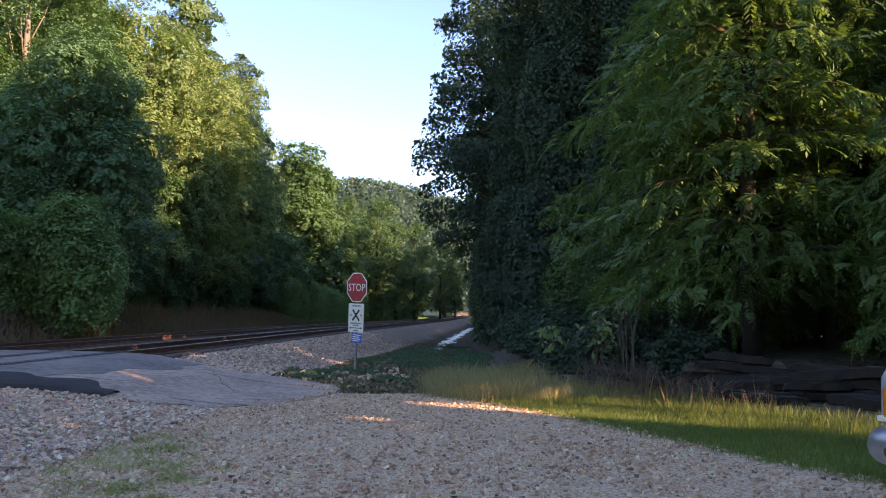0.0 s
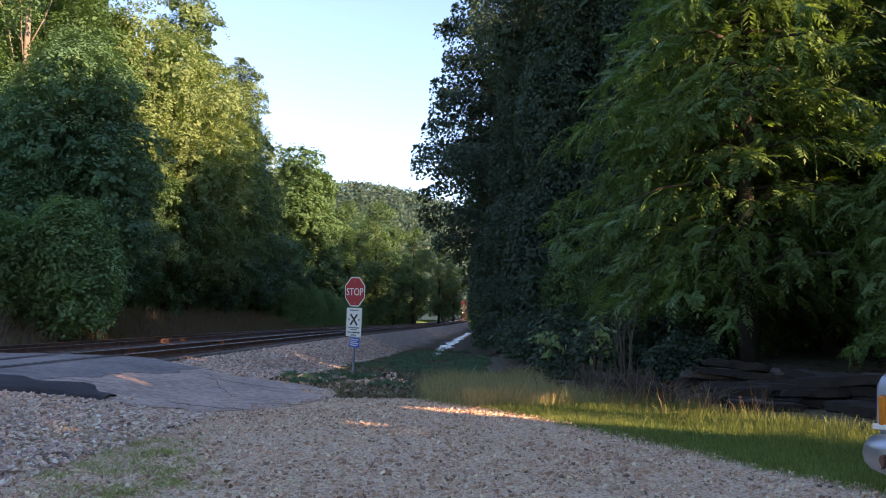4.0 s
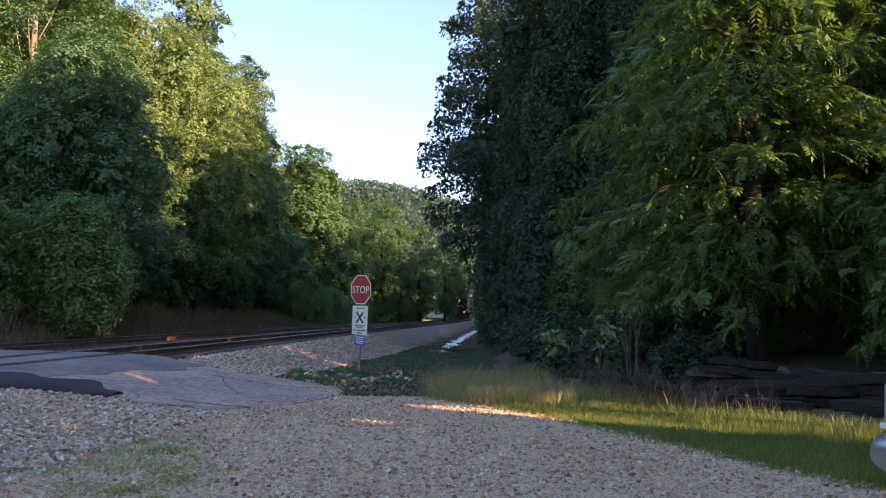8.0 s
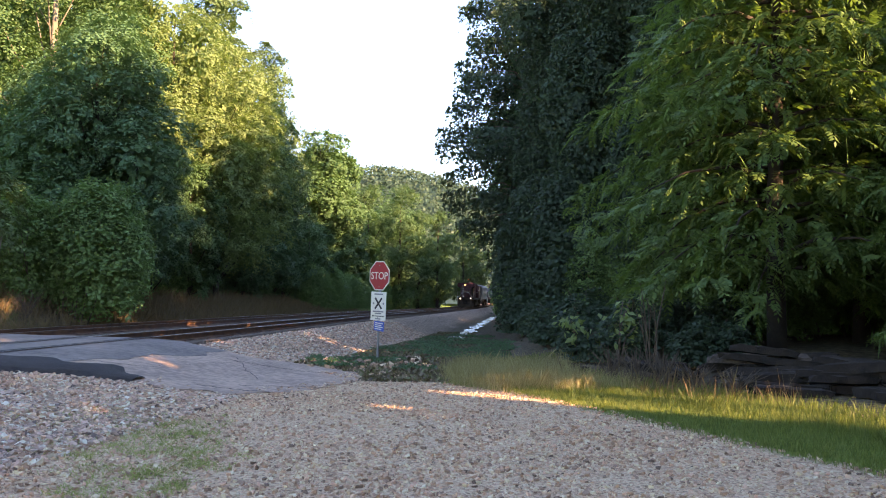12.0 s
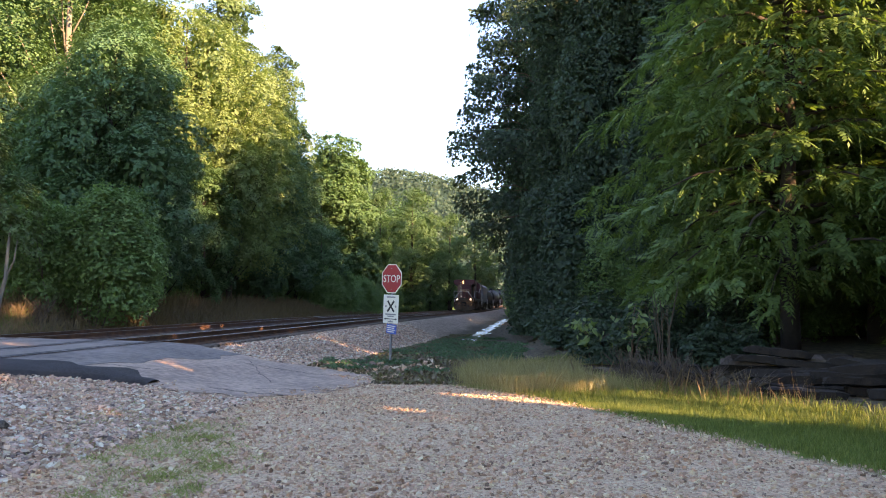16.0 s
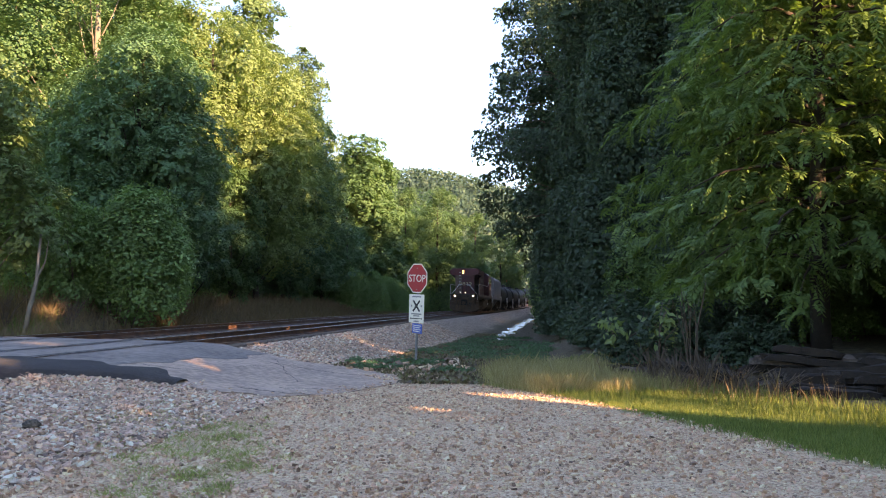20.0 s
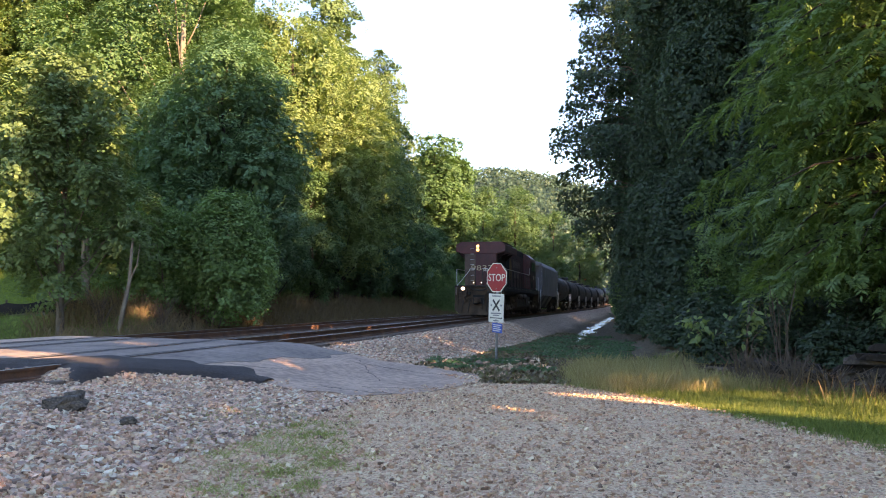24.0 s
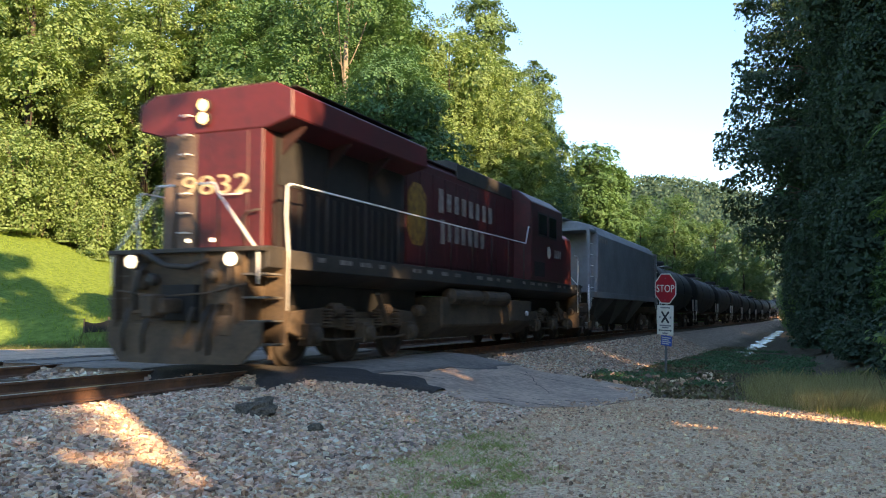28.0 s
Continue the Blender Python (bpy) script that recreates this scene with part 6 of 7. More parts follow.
    # hood end: lamps, grab irons, number and door
    for z in (4.38, 4.16):
        lamp = part("headlight", Shape().lathe([(0.125, -0.09), (0.125, 0.02)], (-0.16, 0, z), "y", 20), M_BLACK, hood, "headlight housing")
        part("lens", Shape().lathe([(0.095, -0.10), (0.105, -0.085)], (-0.16, 0, z), "y", 20), M_HEADLAMP, lamp, "glowing yellow headlight")
    lettering("number", "9832", 0.50, M_CREAM, hood, pose(0.08, -0.022, 3.02, 90, 0, 0), 0.003, "cream number 9832").scale = (1.42, 0.92, 1)
    part("end_recess", Shape().box(-1.0, -0.32, -0.006, 0.0, 1.96, 3.93), M_DUSTY, hood, "dusty grey-brown ladder strip on the hood end", 0.002)
    part("end_door", Shape().box(0.0, 0.72, -0.015, 0.0, 2.0, 3.9), M_RED, hood, "red access panel on the hood end", 0.006)
    for k in range(7):
        z = 2.25 + 0.33 * k
        rail_run(hood, [(-0.62, 0, z), (-0.62, -0.09, z), (-0.42, -0.09, z), (-0.42, 0, z)], 0.013, name="grab_iron")
    rail_run(hood, [(0.2, 0, 2.85), (0.2, -0.08, 2.85), (0.62, -0.08, 2.85), (0.62, 0, 2.9)], 0.013, name="grab_iron")
    rail_run(hood, [(0.68, 0, 2.0), (0.68, -0.08, 2.45), (0.76, -0.08, 2.55), (1.0, -0.08, 2.58)], 0.018, M_BLACK, "grab_iron")
    for x in (-0.45, 0.05):
        part("marker_lamp", Shape().lathe([(0.035, -0.05), (0.035, 0.0)], (x, 0, 2.12), "y", 12), M_DITCHLAMP, hood, "small glowing marker lamp")
    # end platform, pilot and couplers
    for e, base in ((-1, -0.55), (1, 19.4)):
        y = base

        def at(a):
            return base + e * a

        def slab(sh, x0, x1, a0, a1, z0, z1):
            return sh.box(x0, x1, min(at(a0), at(a1)), max(at(a0), at(a1)), z0, z1)

        pil = part("pilot", slab(slab(Shape(), -1.5, 1.12, 0.0, 0.10, 0.62, 1.92), -1.5, 1.5, 0.10, 0.14, 0.56, 0.80), M_GRIME, lo, "dusty pilot plate", 0.015)
        plow = Shape()
        for s in (-1, 1):
            plow.add([(0, at(0.42), 0.14), (0, at(0.30), 0.74), (s * 1.5, at(0.14), 0.76), (s * 1.5, at(0.15), 0.46), (s * 1.16, at(0.22), 0.14), (0, at(0.36), 0.14), (0, at(0.24), 0.74), (s * 1.5, at(0.08), 0.76), (s * 1.5, at(0.09), 0.46), (s * 1.16, at(0.16), 0.14)],
                     [(0, 1, 2, 3, 4), (5, 9, 8, 7, 6), (0, 5, 6, 1), (1, 6, 7, 2), (2, 7, 8, 3), (3, 8, 9, 4), (4, 9, 5, 0)])
        part("snow_plough", plow, M_GRIME, pil, "blunt steel plough")
        # the recess is a plain box, its shade put into the colour
        part("coupler_pocket", slab(Shape(), -0.34, 0.34, 0.08, 0.24, 0.80, 1.36), M_DARK, pil, "coupler pocket with its shade in the colour", 0.01)
        c = Shape()
        slab(c, -0.10, 0.10, 0.10, 0.62, 0.92, 1.14), slab(c, -0.19, 0.06, 0.55, 0.86, 0.84, 1.20), slab(c, 0.06, 0.20, 0.60, 0.78, 0.90, 1.14)
        part("coupler", c, M_GRIME, pil, "cast steel coupler", 0.03)
        part("cut_lever", Shape().tube([(-1.25, at(0.2), 1.28), (-0.6, at(0.3), 1.20), (0.0, at(0.42), 1.18), (0.6, at(0.3), 1.22), (1.25, at(0.2), 1.36)], 0.018, 6), M_GRIME, pil, "sagging cut lever")
        for hx, z0 in ((-0.72, 1.75), (-0.95, 1.10), (0.30, 1.10), (0.55, 1.05), (0.72, 1.05), (-0.55, 1.05)):
            part("air_hose", Shape().tube([(hx, at(0.12), z0), (hx + 0.02, at(0.30), z0 - 0.18), (hx - 0.06, at(0.34), z0 - 0.5), (hx - 0.10, at(0.26), z0 - 0.78)], 0.032, 7), M_BLACK, pil, "hanging black air hose", smooth=True)
        part("jumper_cable", Shape().tube([(-0.75, at(0.14), 1.72), (-0.6, at(0.3), 1.86), (-0.2, at(0.32), 1.66), (0.25, at(0.3), 1.62), (0.5, at(0.14), 1.74)], 0.045, 8), M_BLACK, pil, "thick black jumper cable", smooth=True)
        for bx in (-1.3, 0.42, 1.02):
            part("pilot_rib", slab(Shape(), bx - 0.03, bx + 0.03, 0.08, 0.20, 0.70, 1.86), M_GRIME, pil, "", 0.008)
        part("end_ledge", slab(Shape(), -1.5, 1.5, -0.02, 0.20, 1.86, 1.93), M_BLACK, pil, "black ledge over the pilot", 0.01)
        for bx, bz in ((-0.55, 1.45), (0.62, 1.5)):
            part("valve", Shape().lathe([(0.04, at(0.08)), (0.10, at(0.14)), (0.10, at(0.24)), (0.05, at(0.28))], (bx, 0, bz), "y", 12), M_BLACK, pil, "round valve")
        part("chain", Shape().tube([(0.9, at(0.16), 1.78), (0.98, at(0.26), 1.40), (0.90, at(0.20), 0.95)], 0.018, 6), M_GRIME, pil, "hanging chain")
        for bx, bz in ((-0.82, 1.05), (0.86, 1.2), (0.86, 0.72), (-0.82, 1.45)):
            part("socket_box", slab(Shape(), bx - 0.13, bx + 0.13, 0.08, 0.24, bz - 0.16, bz + 0.16), M_GRIME, pil, "", 0.03)
        for s in (-1, 1):
            for k in range(4):
                part("step", slab(Shape(), min(s * 1.1, s * 1.52), max(s * 1.1, s * 1.52), -0.42 + 0.02 * k, 0.10, 0.42 + 0.36 * k, 0.45 + 0.36 * k), M_STEPEDGE, lo, "worn step with a bright edge")
            part("step_side", slab(slab(Shape(), min(s * 1.09, s * 1.13), max(s * 1.09, s * 1.13), -0.44, 0.10, 0.4, 1.9), min(s * 1.10, s * 1.53), max(s * 1.10, s * 1.53), -0.50, -0.44, 0.4, 1.9), M_GRIME, lo, "step well")
            lamp = part("ditch_light", Shape().lathe([(0.13, at(0.02)), (0.13, at(0.22))], (s * 0.97, 0, 1.74), "y", 20), M_BLACK, lo, "ditch light housing")
            if e < 0:
                part("lens", Shape().lathe([(0.10, at(0.235)), (0.11, at(0.215))], (s * 0.97, 0, 1.74), "y", 20), M_DITCHLAMP, lamp, "glowing white ditch light")
            # bent handrails at the steps and over the end
            rail_run(lo, [(s * 1.42, at(0.14), 1.35), (s * 1.42, at(0.14), 1.85), (s * 0.62, at(0.10), 2.80), (s * 0.55, at(0.10), 2.95), (s * 0.22, at(0.10), 2.95)], 0.018, label="bent white handrail")
            rail_run(lo, [(s * 1.50, at(-0.55), 0.95), (s * 1.50, at(-0.55), 1.95), (s * 1.50, at(-0.48), 2.45), (s * 1.50, at(-0.50), 2.92), (s * 1.50, at(-0.62), 2.98), (s * 1.50, at(-0.95), 2.98)], 0.018, label="bent white handrail")
            rail_run(lo, [(s * 0.22, at(0.08), 1.92), (s * 0.22, at(0.08), 2.95)], 0.03, M_BLACK, "stanchion")
            rail_run(lo, [(s * 0.62, at(0.08), 1.92), (s * 0.62, at(0.08), 2.80)], 0.02, M_BLACK, "stanchion")
        part("end_walkway", slab(Shape(), -1.5, 1.5, -0.6, 0.0, 1.90, 1.95), M_BLACK, lo, "", 0.005)
    for s in (-1, 1):
        rail_run(lo, [(s * 1.5, 0.38, 2.98), (s * 1.5, 12.6, 2.98), (s * 1.5, 12.9, 3.5), (s * 1.5, 13.2, 3.5)], 0.017, label="long thin side handrail")
        for k in range(9):
            rail_run(lo, [(s * 1.5, 1.2 + 1.4 * k, 1.9), (s * 1.5, 1.2 + 1.4 * k, 2.98)], 0.015, M_BLACK, "stanchion")
    # cab and nose at the trailing end
    cab = part("cab", Shape().prism([(-1.55, 1.92), (-1.55, 4.30), (-1.1, 4.66), (1.1, 4.66), (1.55, 4.30), (1.55, 1.92)], 13.0, 16.6), M_RED, lo, "dark red cab", 0.03)
    part("nose", Shape().prism([(-1.25, 1.92), (-1.25, 3.55), (-1.0, 3.75), (1.0, 3.75), (1.25, 3.55), (1.25, 1.92)], 16.6, 18.9), M_RED, lo, "dark red short nose", 0.03)
    for s in (-1, 1):
        for y0, y1 in ((13.7, 14.7), (14.85, 15.8)):
            w = part("side_window", Shape().box(min(s * 1.55, s * 1.57), max(s * 1.55, s * 1.57), y0, y1, 3.3, 4.05), M_BLACK, cab, "black window frame", 0.006)
            part("pane", Shape().box(min(s * 1.57, s * 1.575), max(s * 1.57, s * 1.575), y0 + 0.06, y1 - 0.06, 3.36, 3.99), M_GLASS, w)
        part("badge", Shape().lathe([(0.19, s * 1.552), (0.19, s * 1.562)], (0, 14.9, 2.85), "x", 20), M_ROUND, cab, "round pale badge")
        for k in range(4):
            part("lettering_block", Shape().box(min(s * 1.552, s * 1.558), max(s * 1.552, s * 1.558), 15.55 + 0.22 * k, 15.70 + 0.22 * k, 2.72, 2.98), M_PALE, cab)
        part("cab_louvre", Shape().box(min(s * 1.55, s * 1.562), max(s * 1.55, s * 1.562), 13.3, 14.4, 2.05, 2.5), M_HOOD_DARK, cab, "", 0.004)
    for x in (-0.6, 0.6):
        part("windscreen", Shape().box(x - 0.4, x + 0.4, 16.6, 16.62, 3.8, 4.4), M_GLASS, cab, "dark windscreen")
    part("horn", Shape().tube([(0.3, 13.6, 4.72), (0.3, 14.1, 4.78)], [0.03, 0.1], 10), M_BLACK, cab, "air horn")
    return lo


def car_truck(parent, yc, r=0.46):
    """A two-axle freight truck."""
    for s in (-1, 1):
        x0, x1 = sorted((s * 0.95, s * 1.10))
        part("side_frame", Shape().prism([(yc - 1.25, 0.40), (yc - 1.25, 0.62), (yc - 0.55, 0.86), (yc + 0.55, 0.86), (yc + 1.25, 0.62), (yc + 1.25, 0.40), (yc + 0.7, 0.40), (yc + 0.35, 0.26), (yc - 0.35, 0.26), (yc - 0.7, 0.40)], x0, x1, "x"), M_GRIME, parent, "cast side frame", 0.02)
        for a in (-0.9, 0.9):
            part("bearing_cap", Shape().lathe([(0.13, s * 1.10), (0.13, s * 1.17), (0.06, s * 1.19)], (0, yc + a, r), "x", 12), M_BEARING, parent, "pale bearing cap")
        c = Shape()
        for a in (-0.2, 0.0, 0.2):
            c.tube([(s * 1.06, yc + a, 0.34), (s * 1.06, yc + a, 0.66)], 0.07, 8)
        part("springs", c, M_GRIME, parent)
    part("bolster", Shape().box(-0.95, 0.95, yc - 0.2, yc + 0.2, 0.6, 0.95), M_GRIME, parent, bevel=0.02)
    for a in (-0.9, 0.9):
        wheelset(parent, yc + a, r)


def end_gear(parent, y, e):
    c = Shape().box(-0.10, 0.10, min(y, y + e * 0.5), max(y, y + e * 0.5), 0.86, 1.08)
    c.box(-0.17, 0.15, min(y + e * 0.4, y + e * 0.66), max(y + e * 0.4, y + e * 0.66), 0.80, 1.14)
    part("coupler", c, M_GRIME, parent, "cast steel coupler", 0.02)
    part("air_hose", Shape().tube([(0.35, y, 0.9), (0.35, y + e * 0.25, 0.75), (0.3, y + e * 0.45, 0.4)], 0.03, 6), M_BLACK, parent)


def make_hopper():
    """Covered hopper, 17.6 m over its couplers; its front end at y = 0.65."""
    h = thing("hopper_car", "light grey covered hopper car with sloping ends", "freight car")
    y0, y1 = 0.65, 16.95
    part("body", Shape().prism([(-1.55, 1.75), (-1.58, 2.6), (-1.58, 4.05), (-1.35, 4.42), (-0.7, 4.62), (0.7, 4.62), (1.35, 4.42), (1.58, 4.05), (1.58, 2.6), (1.55, 1.75)], y0 + 1.3, y1 - 1.3), M_HOPPER, h, "smooth grey hopper side", 0.03)
    for e, a in ((1, y0), (-1, y1)):
        part("slope_sheet", Shape().add([(-1.5, a + e * 1.3, 4.3), (1.5, a + e * 1.3, 4.3), (1.5, a + e * 3.2, 1.5), (-1.5, a + e * 3.2, 1.5), (-1.5, a + e * 1.4, 4.3), (1.5, a + e * 1.4, 4.3), (1.5, a + e * 3.3, 1.5), (-1.5, a + e * 3.3, 1.5)], [(0, 1, 2, 3), (4, 7, 6, 5), (0, 4, 5, 1), (2, 6, 7, 3), (1, 5, 6, 2), (0, 3, 7, 4)]), M_HOPPER, h, "sloping end sheet")
        for s in (-1, 1):
            part("end_post", Shape().box(min(s * 1.42, s * 1.55), max(s * 1.42, s * 1.55), min(a + e * 0.05, a + e * 0.17), max(a + e * 0.05, a + e * 0.17), 1.1, 4.2), M_HOPPER, h, "upright end post", 0.01)
            part("diagonal_brace", Shape().tube([(s * 1.48, a + e * 0.2, 1.25), (s * 1.5, a + e * 1.35, 2.3)], 0.05, 6), M_HOPPER, h, "pale diagonal brace")
            rail_run(h, [(s * 1.5, a + e * 0.02, 0.6), (s * 1.5, a + e * 0.02, 2.0), (s * 1.5, a + e * 0.25, 2.1), (s * 1.5, a + e * 0.4, 1.2)], 0.025, name="grab_iron")
            for k in range(6):
                rail_run(h, [(s * 1.56, a + e * 0.1, 1.5 + 0.42 * k), (s * 1.6, a + e * 0.3, 1.5 + 0.42 * k), (s * 1.56, a + e * 0.5, 1.5 + 0.42 * k)], 0.014, name="ladder_rung")
        part("end_sill", Shape().box(-1.45, 1.45, min(a, a + e * 0.3), max(a, a + e * 0.3), 0.95, 1.3), M_GRIME, h, bevel=0.02)
        part("end_cap", Shape().box(-1.5, 1.5, min(a + e * 0.05, a + e * 1.35), max(a + e * 0.05, a + e * 1.35), 4.1, 4.2), M_HOPPER, h, "end roof ledge", 0.01)
        end_gear(h, a, -e)
    for s in (-1, 1):
        part("side_sill", Shape().box(min(s * 1.45, s * 1.56), max(s * 1.45, s * 1.56), y0 + 0.05, y1 - 0.05, 1.55, 1.78), M_HOPPER, h, "side sill", 0.01)
        for k in range(5):
            part("text_block", Shape().box(min(s * 1.582, s * 1.586), max(s * 1.582, s * 1.586), y0 + 1.7 + 0.3 * k, y0 + 1.9 + 0.3 * k, 3.75, 3.95), M_PALE, h)
    for k in range(3):
        yc = y0 + 4.3 + 3.85 * k
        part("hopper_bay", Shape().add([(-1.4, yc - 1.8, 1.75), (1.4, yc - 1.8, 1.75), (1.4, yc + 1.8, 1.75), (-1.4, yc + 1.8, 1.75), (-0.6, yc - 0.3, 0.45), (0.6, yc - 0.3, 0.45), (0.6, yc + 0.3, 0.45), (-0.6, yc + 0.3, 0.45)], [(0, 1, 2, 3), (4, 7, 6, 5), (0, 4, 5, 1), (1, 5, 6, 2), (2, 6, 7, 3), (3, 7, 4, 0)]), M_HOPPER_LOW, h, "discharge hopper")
    part("running_board", Shape().box(-0.35, 0.35, y0 + 0.8, y1 - 0.8, 4.68, 4.72), M_GALV, h, "roof walkway")
    part("centre_sill", Shape().box(-0.35, 0.35, y0, y1, 0.75, 1.05), M_GRIME, h)
    for yc in (y0 + 2.0, y1 - 2.0):
        car_truck(h, yc)
    return h


def make_tank():
    """Black tank car, 17.8 m over its couplers; its front end at y = 0.65."""
    t = thing("tank_car", "black tank car, dusty and streaked, with pale bearing caps", "freight car", group="tank cars")
    y0, y1 = 0.65, 17.15
    prof = [(0.05, y0 + 0.55), (0.8, y0 + 0.62), (1.25, y0 + 0.82), (1.45, y0 + 1.2), (1.47, y0 + 1.25)]
    prof += [(1.47, y) for y in np.linspace(y0 + 3, y1 - 3, 4)] + [(r, y0 + y1 - y) for r, y in prof[::-1]]
    tk = part("tank", Shape().lathe(prof, (0, 0, 2.55), "y", 40), M_TANK, t, "glossy black tank", smooth=True)
    for y in (y0 + 1.3, y0 + 5.3, y0 + 11.2, y1 - 1.3):
        part("tank_band", Shape().lathe([(1.475, y - 0.06), (1.492, y - 0.05), (1.492, y + 0.05), (1.475, y + 0.06)], (0, 0, 2.55), "y", 40), M_BAND, tk, "weld band")
    part("dome", Shape().lathe([(0.55, 3.9), (0.55, 4.35), (0.45, 4.42)], (0, (y0 + y1) / 2, 0), "z", 20), M_TANK, tk, "top fittings housing")
    part("top_platform", Shape().box(-0.9, 0.9, (y0 + y1) / 2 - 1.2, (y0 + y1) / 2 + 1.2, 4.0, 4.05), M_GALV, t, "top platform")
    for s in (-1, 1):
        rail_run(t, [(s * 1.52, y0 + 1.4, 2.2), (s * 1.55, y0 + 1.6, 2.25), (s * 1.55, y1 - 1.6, 2.25), (s * 1.52, y1 - 1.4, 2.2)], 0.02, M_BLACK)
        rail_run(t, [(s * 0.9, (y0 + y1) / 2 - 1.2, 4.05), (s * 0.9, (y0 + y1) / 2 - 1.2, 4.75), (s * 0.9, (y0 + y1) / 2 + 1.2, 4.75), (s * 0.9, (y0 + y1) / 2 + 1.2, 4.05)], 0.02, M_BLACK)
        for k in range(8):
            rail_run(t, [(s * 1.5, (y0 + y1) / 2 - 0.2, 1.0 + 0.36 * k), (s * 1.5, (y0 + y1) / 2 + 0.2, 1.0 + 0.36 * k)], 0.015, M_BLACK, "ladder_rung")
        for a, e in ((y0, 1), (y1, -1)):
            rail_run(t, [(s * 1.45, a + e * 0.1, 0.5), (s * 1.45, a + e * 0.1, 2.0), (s * 1.45, a + e * 0.8, 2.0), (s * 1.45, a + e * 0.8, 1.2)], 0.025, name="grab_iron")
    for a, e in ((y0, 1), (y1, -1)):
        part("end_platform", Shape().box(-1.45, 1.45, min(a, a + e * 2.0), max(a, a + e * 2.0), 1.05, 1.2), M_GRIME, t, bevel=0.02)
        part("saddle", Shape().prism([(-1.2, 1.2), (1.2, 1.2), (0.9, 1.6), (-0.9, 1.6)], a + e * 1.6, a + e * 2.2), M_TANK, t)
        end_gear(t, a, -e)
    part("outlet", Shape().lathe([(0.18, 0.75), (0.25, 1.15)], (0, (y0 + y1) / 2, 0), "z", 12), M_GRIME, t, "bottom outlet")
    for yc in (y0 + 1.9, y1 - 1.9):
        car_truck(t, yc)
    return t


M_ROOF_RED = material("lighter_red_paint", (0.125, 0.016, 0.019), 0.5, vary=(0.062, 0.012, 0.014), scale=0.7, fine=0.35)
# near-black red that carries the shade under the radiator housing
M_HOOD_DARK = material("shade_dark_hood_paint", (0.022, 0.011, 0.011), 0.6, vary=(0.010, 0.009, 0.009), scale=1.5)
M_STEPEDGE = material("worn_step_steel", (0.20, 0.18, 0.155), 0.6, 0.3, vary=(0.10, 0.085, 0.07), scale=6)
M_HOPPER_LOW = material("darker_hopper_paint", (0.09, 0.085, 0.08), 0.8, vary=(0.15, 0.14, 0.13), scale=1.2)
M_BEARING = material("bearing_cap_paint", (0.45, 0.42, 0.38), 0.6, vary=(0.2, 0.17, 0.14), scale=8)
M_BAND = material("rusty_band", (0.02, 0.018, 0.016), 0.6, vary=(0.045, 0.034, 0.025), scale=2)

LOCO = make_loco()
HOPPER = make_hopper()
TANKS = [make_tank()]
for _ in range(13):
    TANKS.append(copy_thing(TANKS[0], Matrix()))


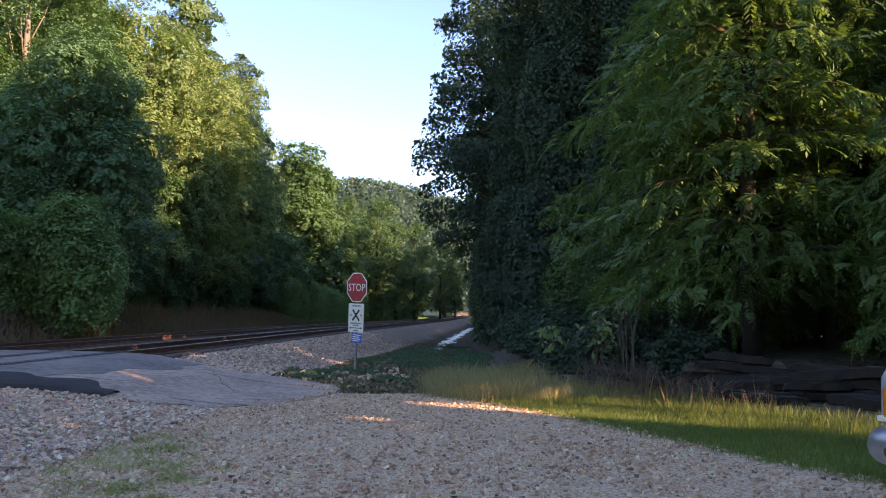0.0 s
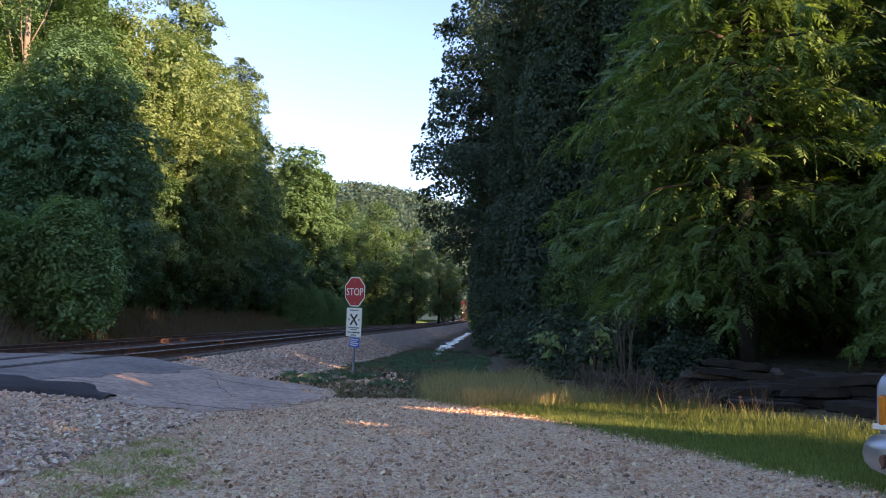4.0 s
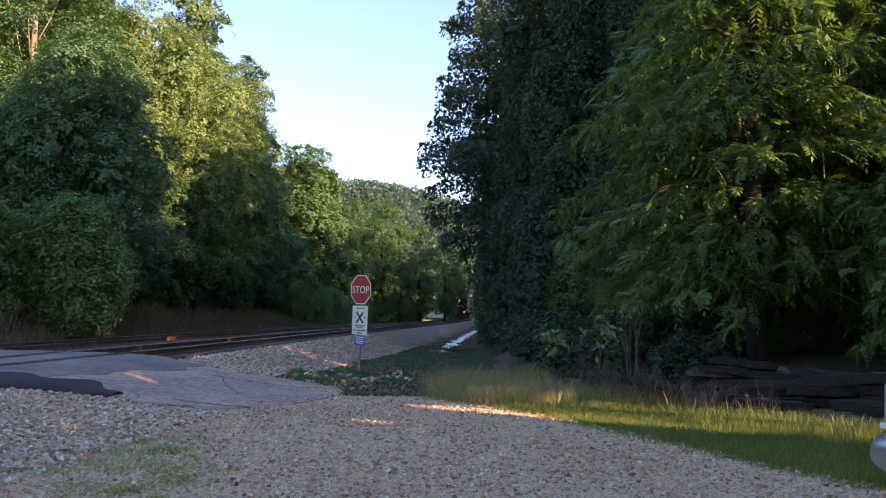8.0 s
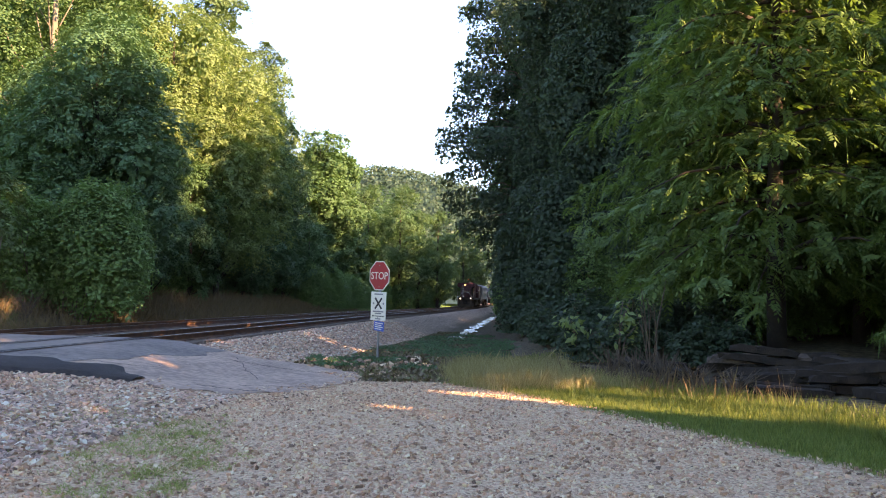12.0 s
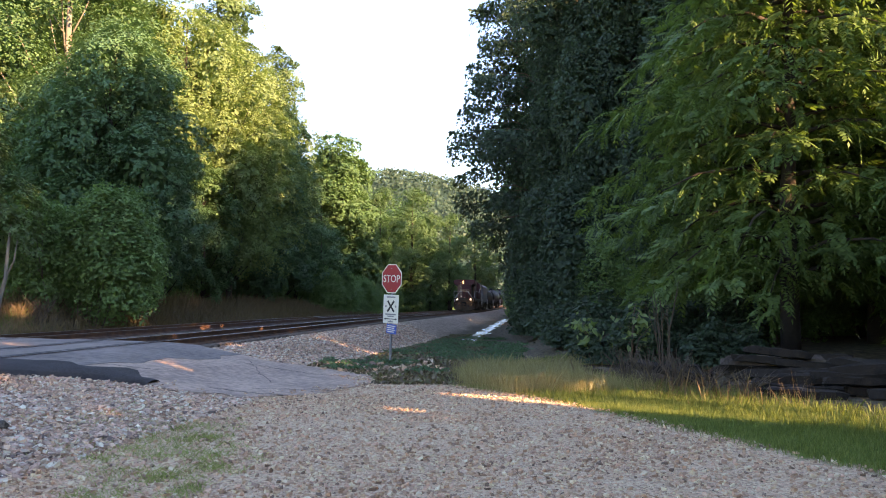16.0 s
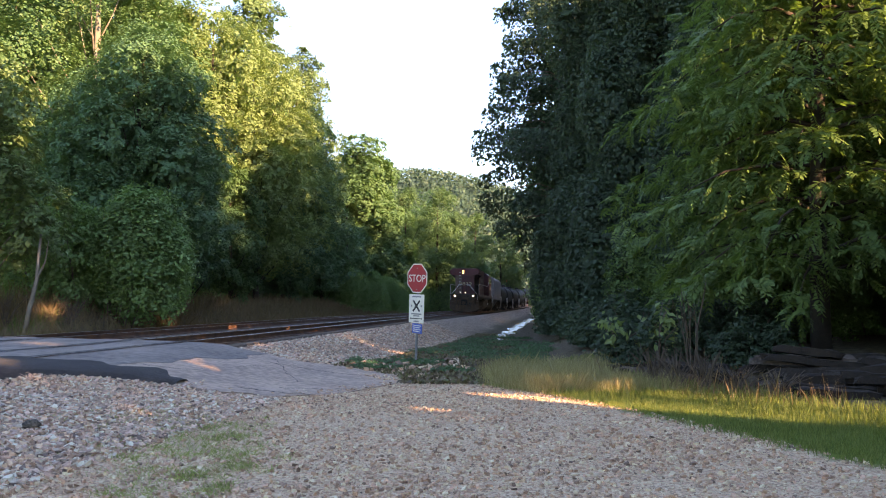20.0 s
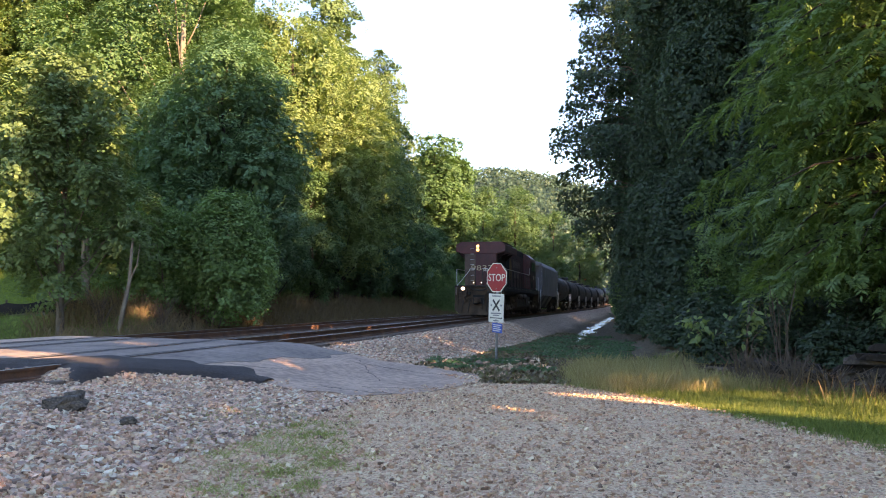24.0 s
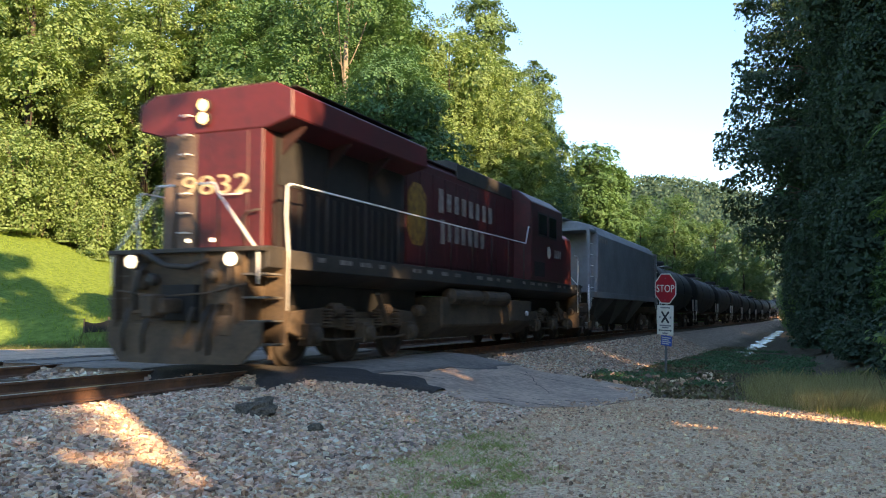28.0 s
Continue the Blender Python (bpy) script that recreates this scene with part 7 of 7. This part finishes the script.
# ---- parked pickup at the edge of the lot ----
def make_pickup():
    """Silver pickup facing the lot, its front corner by the grass."""
    m = thing("pickup_truck", "silver pickup truck parked at the grass edge, scuffed bumper", "pickup truck", pose(3.71, 4.47, 0.0, 0, 0, 25))
    side = [(0.12, 0.72), (0.14, 1.08), (0.22, 1.17), (1.55, 1.26), (3.6, 1.28), (5.2, 1.28), (5.25, 0.62), (4.75, 0.55), (4.55, 0.85), (4.2, 0.95), (3.85, 0.85), (3.65, 0.55), (1.75, 0.52), (1.55, 0.85), (1.2, 0.95), (0.85, 0.85), (0.68, 0.6)]
    part("body", Shape().prism([(u, w) for u, w in side], 0.02, 1.78), M_SILVER, m, "silver painted body", 0.09, True)
    part("cab", Shape().prism([(1.55, 1.25), (2.15, 1.75), (3.35, 1.78), (3.6, 1.25)], 0.2, 1.6), M_SILVER, m, "silver cab roof", 0.045, True)
    for y in (0.185, 1.595):
        part("side_window", Shape().prism([(2.0, 1.32), (2.25, 1.68), (3.25, 1.70), (3.4, 1.32)], y, y + 0.02), M_GLASS, m, "dark side window")
    part("windscreen", Shape().add([(1.57, 0.25, 1.30), (2.07, 0.28, 1.72), (2.07, 1.52, 1.72), (1.57, 1.55, 1.30), (1.62, 0.25, 1.28), (2.12, 0.28, 1.70), (2.12, 1.52, 1.70), (1.62, 1.55, 1.28)], [(0, 1, 2, 3), (4, 7, 6, 5), (0, 4, 5, 1), (1, 5, 6, 2), (2, 6, 7, 3), (3, 7, 4, 0)]), M_GLASS, m, "windscreen")
    b = Shape().tube([(0.50, -0.07, 0.61), (0.20, -0.08, 0.61), (0.02, 0.02, 0.61), (-0.08, 0.25, 0.61), (-0.11, 0.9, 0.61), (-0.06, 1.42, 0.61), (0.05, 1.63, 0.61), (0.20, 1.74, 0.61), (0.50, 1.75, 0.61)], [0.05, 0.11, 0.135, 0.14, 0.14, 0.14, 0.135, 0.11, 0.05], 14)
    bump = part("bumper", b, M_CHROME, m, "scuffed chrome bumper with rust", 0.0, True)
    part("bumper_pad", Shape().prism([(0.0, 0.12), (0.62, -0.03), (0.62, 0.05), (0.1, 0.2)], 0.725, 0.76, "z"), M_BLACK, bump, "black rubber strip")
    part("rust_spot", Shape().prism([(1.42, 0.60), (1.425, 0.57), (1.435, 0.555), (1.447, 0.545), (1.443, 0.57), (1.455, 0.585), (1.46, 0.615), (1.45, 0.632), (1.435, 0.64), (1.41, 0.645), (1.405, 0.635), (1.425, 0.622)], -0.215, -0.10, "x"), M_RUST, bump, "patch of rust")
    part("front_trim", Shape().box(0.085, 0.14, 0.06, 1.74, 0.76, 0.80), M_SIGN_WHITE, m, "pale trim under the lamps", 0.006)
    for y0, y1 in ((0.085, 0.14), (1.64, 1.695)):
        part("marker_lamp", Shape().box(0.085, 0.16, y0, y1, 0.78, 1.0), M_AMBER, m, "amber corner marker lamp", 0.015)
    for y in (0.47, 1.31):
        part("headlight", Shape().box(0.10, 0.16, y - 0.18, y + 0.18, 0.84, 1.04), M_LAMPGLASS, m, "clear headlight", 0.02)
    part("grille", Shape().box(0.10, 0.15, 0.68, 1.10, 0.82, 1.06), M_BLACK, m, "black grille", 0.01)
    for x in (1.2, 4.2):
        for y in (0.12, 1.68):
            w = part("wheel", Shape().lathe([(0.2, -0.1), (0.36, -0.11), (0.38, -0.06), (0.38, 0.06), (0.36, 0.11), (0.2, 0.1)], (x, y, 0.38), "y", 28), M_TYRE, m, "black tyre")
            part("rim", Shape().lathe([(0.05, -0.09), (0.22, -0.07), (0.22, 0.07), (0.05, 0.09)], (x, y, 0.38), "y", 20), M_CHROME, w, "steel rim")
    part("underbody", Shape().box(0.5, 5.0, 0.25, 1.55, 0.36, 0.62), M_BLACK, m)


M_SILVER = material("silver_car_paint", (0.42, 0.44, 0.48), 0.35, 0.3, vary=(0.34, 0.36, 0.40), scale=1.5, coat=0.4)
M_CHROME = material("dull_chrome", (0.50, 0.51, 0.54), 0.32, 0.7, vary=(0.34, 0.33, 0.33), scale=4)
M_RUST = material("rust_patch", (0.16, 0.07, 0.045), 0.9, vary=(0.09, 0.05, 0.04), scale=20)
M_AMBER = material("amber_lens", (0.75, 0.22, 0.01), 0.2, vary=(0.6, 0.16, 0.01), scale=8)
M_LAMPGLASS = material("lamp_glass", (0.55, 0.57, 0.6), 0.1)
M_TYRE = material("tyre_rubber", (0.02, 0.02, 0.02), 0.85, vary=(0.045, 0.043, 0.04), scale=6)
make_pickup()


# ---- motion ----
# seconds, and how far up the line the hood's end stands
RUN = [(0, 246.0), (4, 219.5), (8, 190.5), (12, 159.0), (15, 134.0), (17, 117.0), (20, 90.2), (22, 72.0), (23, 62.4), (24, 52.7), (25, 43.0), (26, 32.9), (27, 22.6), (28, 12.0)]


def on_track(y):
    """The pose of a car whose front stands at y on the line, its length lying up the line."""
    a, b = float(track_x(y)), float(track_x(y + 15))
    za, zb = float(rail_z(y)), float(rail_z(y + 15))
    turn = math.degrees(math.atan2(-(b - a), 15))
    return pose(a, y, za, math.degrees(math.atan2(zb - za, 15)), 0, turn)


def motions():
    behind = [(LOCO, 0.0), (HOPPER, 19.9)] + [(t, 37.5 + 17.8 * k) for k, t in enumerate(TANKS)]
    for car, gap in behind:
        walk(car, [(t, on_track(y + gap)) for t, y in RUN])
    ts = [k / 15 for k in range(421)]
    run_t, run_y = [t for t, _ in RUN], [y for _, y in RUN]
    for ws, r in WHEELS[:14]:
        home = ws.matrix_basis.translation.copy()
        walk(ws, [(t, Matrix.Translation(home) @ Matrix.Rotation((float(np.interp(t, run_t, run_y)) - 246.0) / r, 4, "X")) for t in ts])


motions()
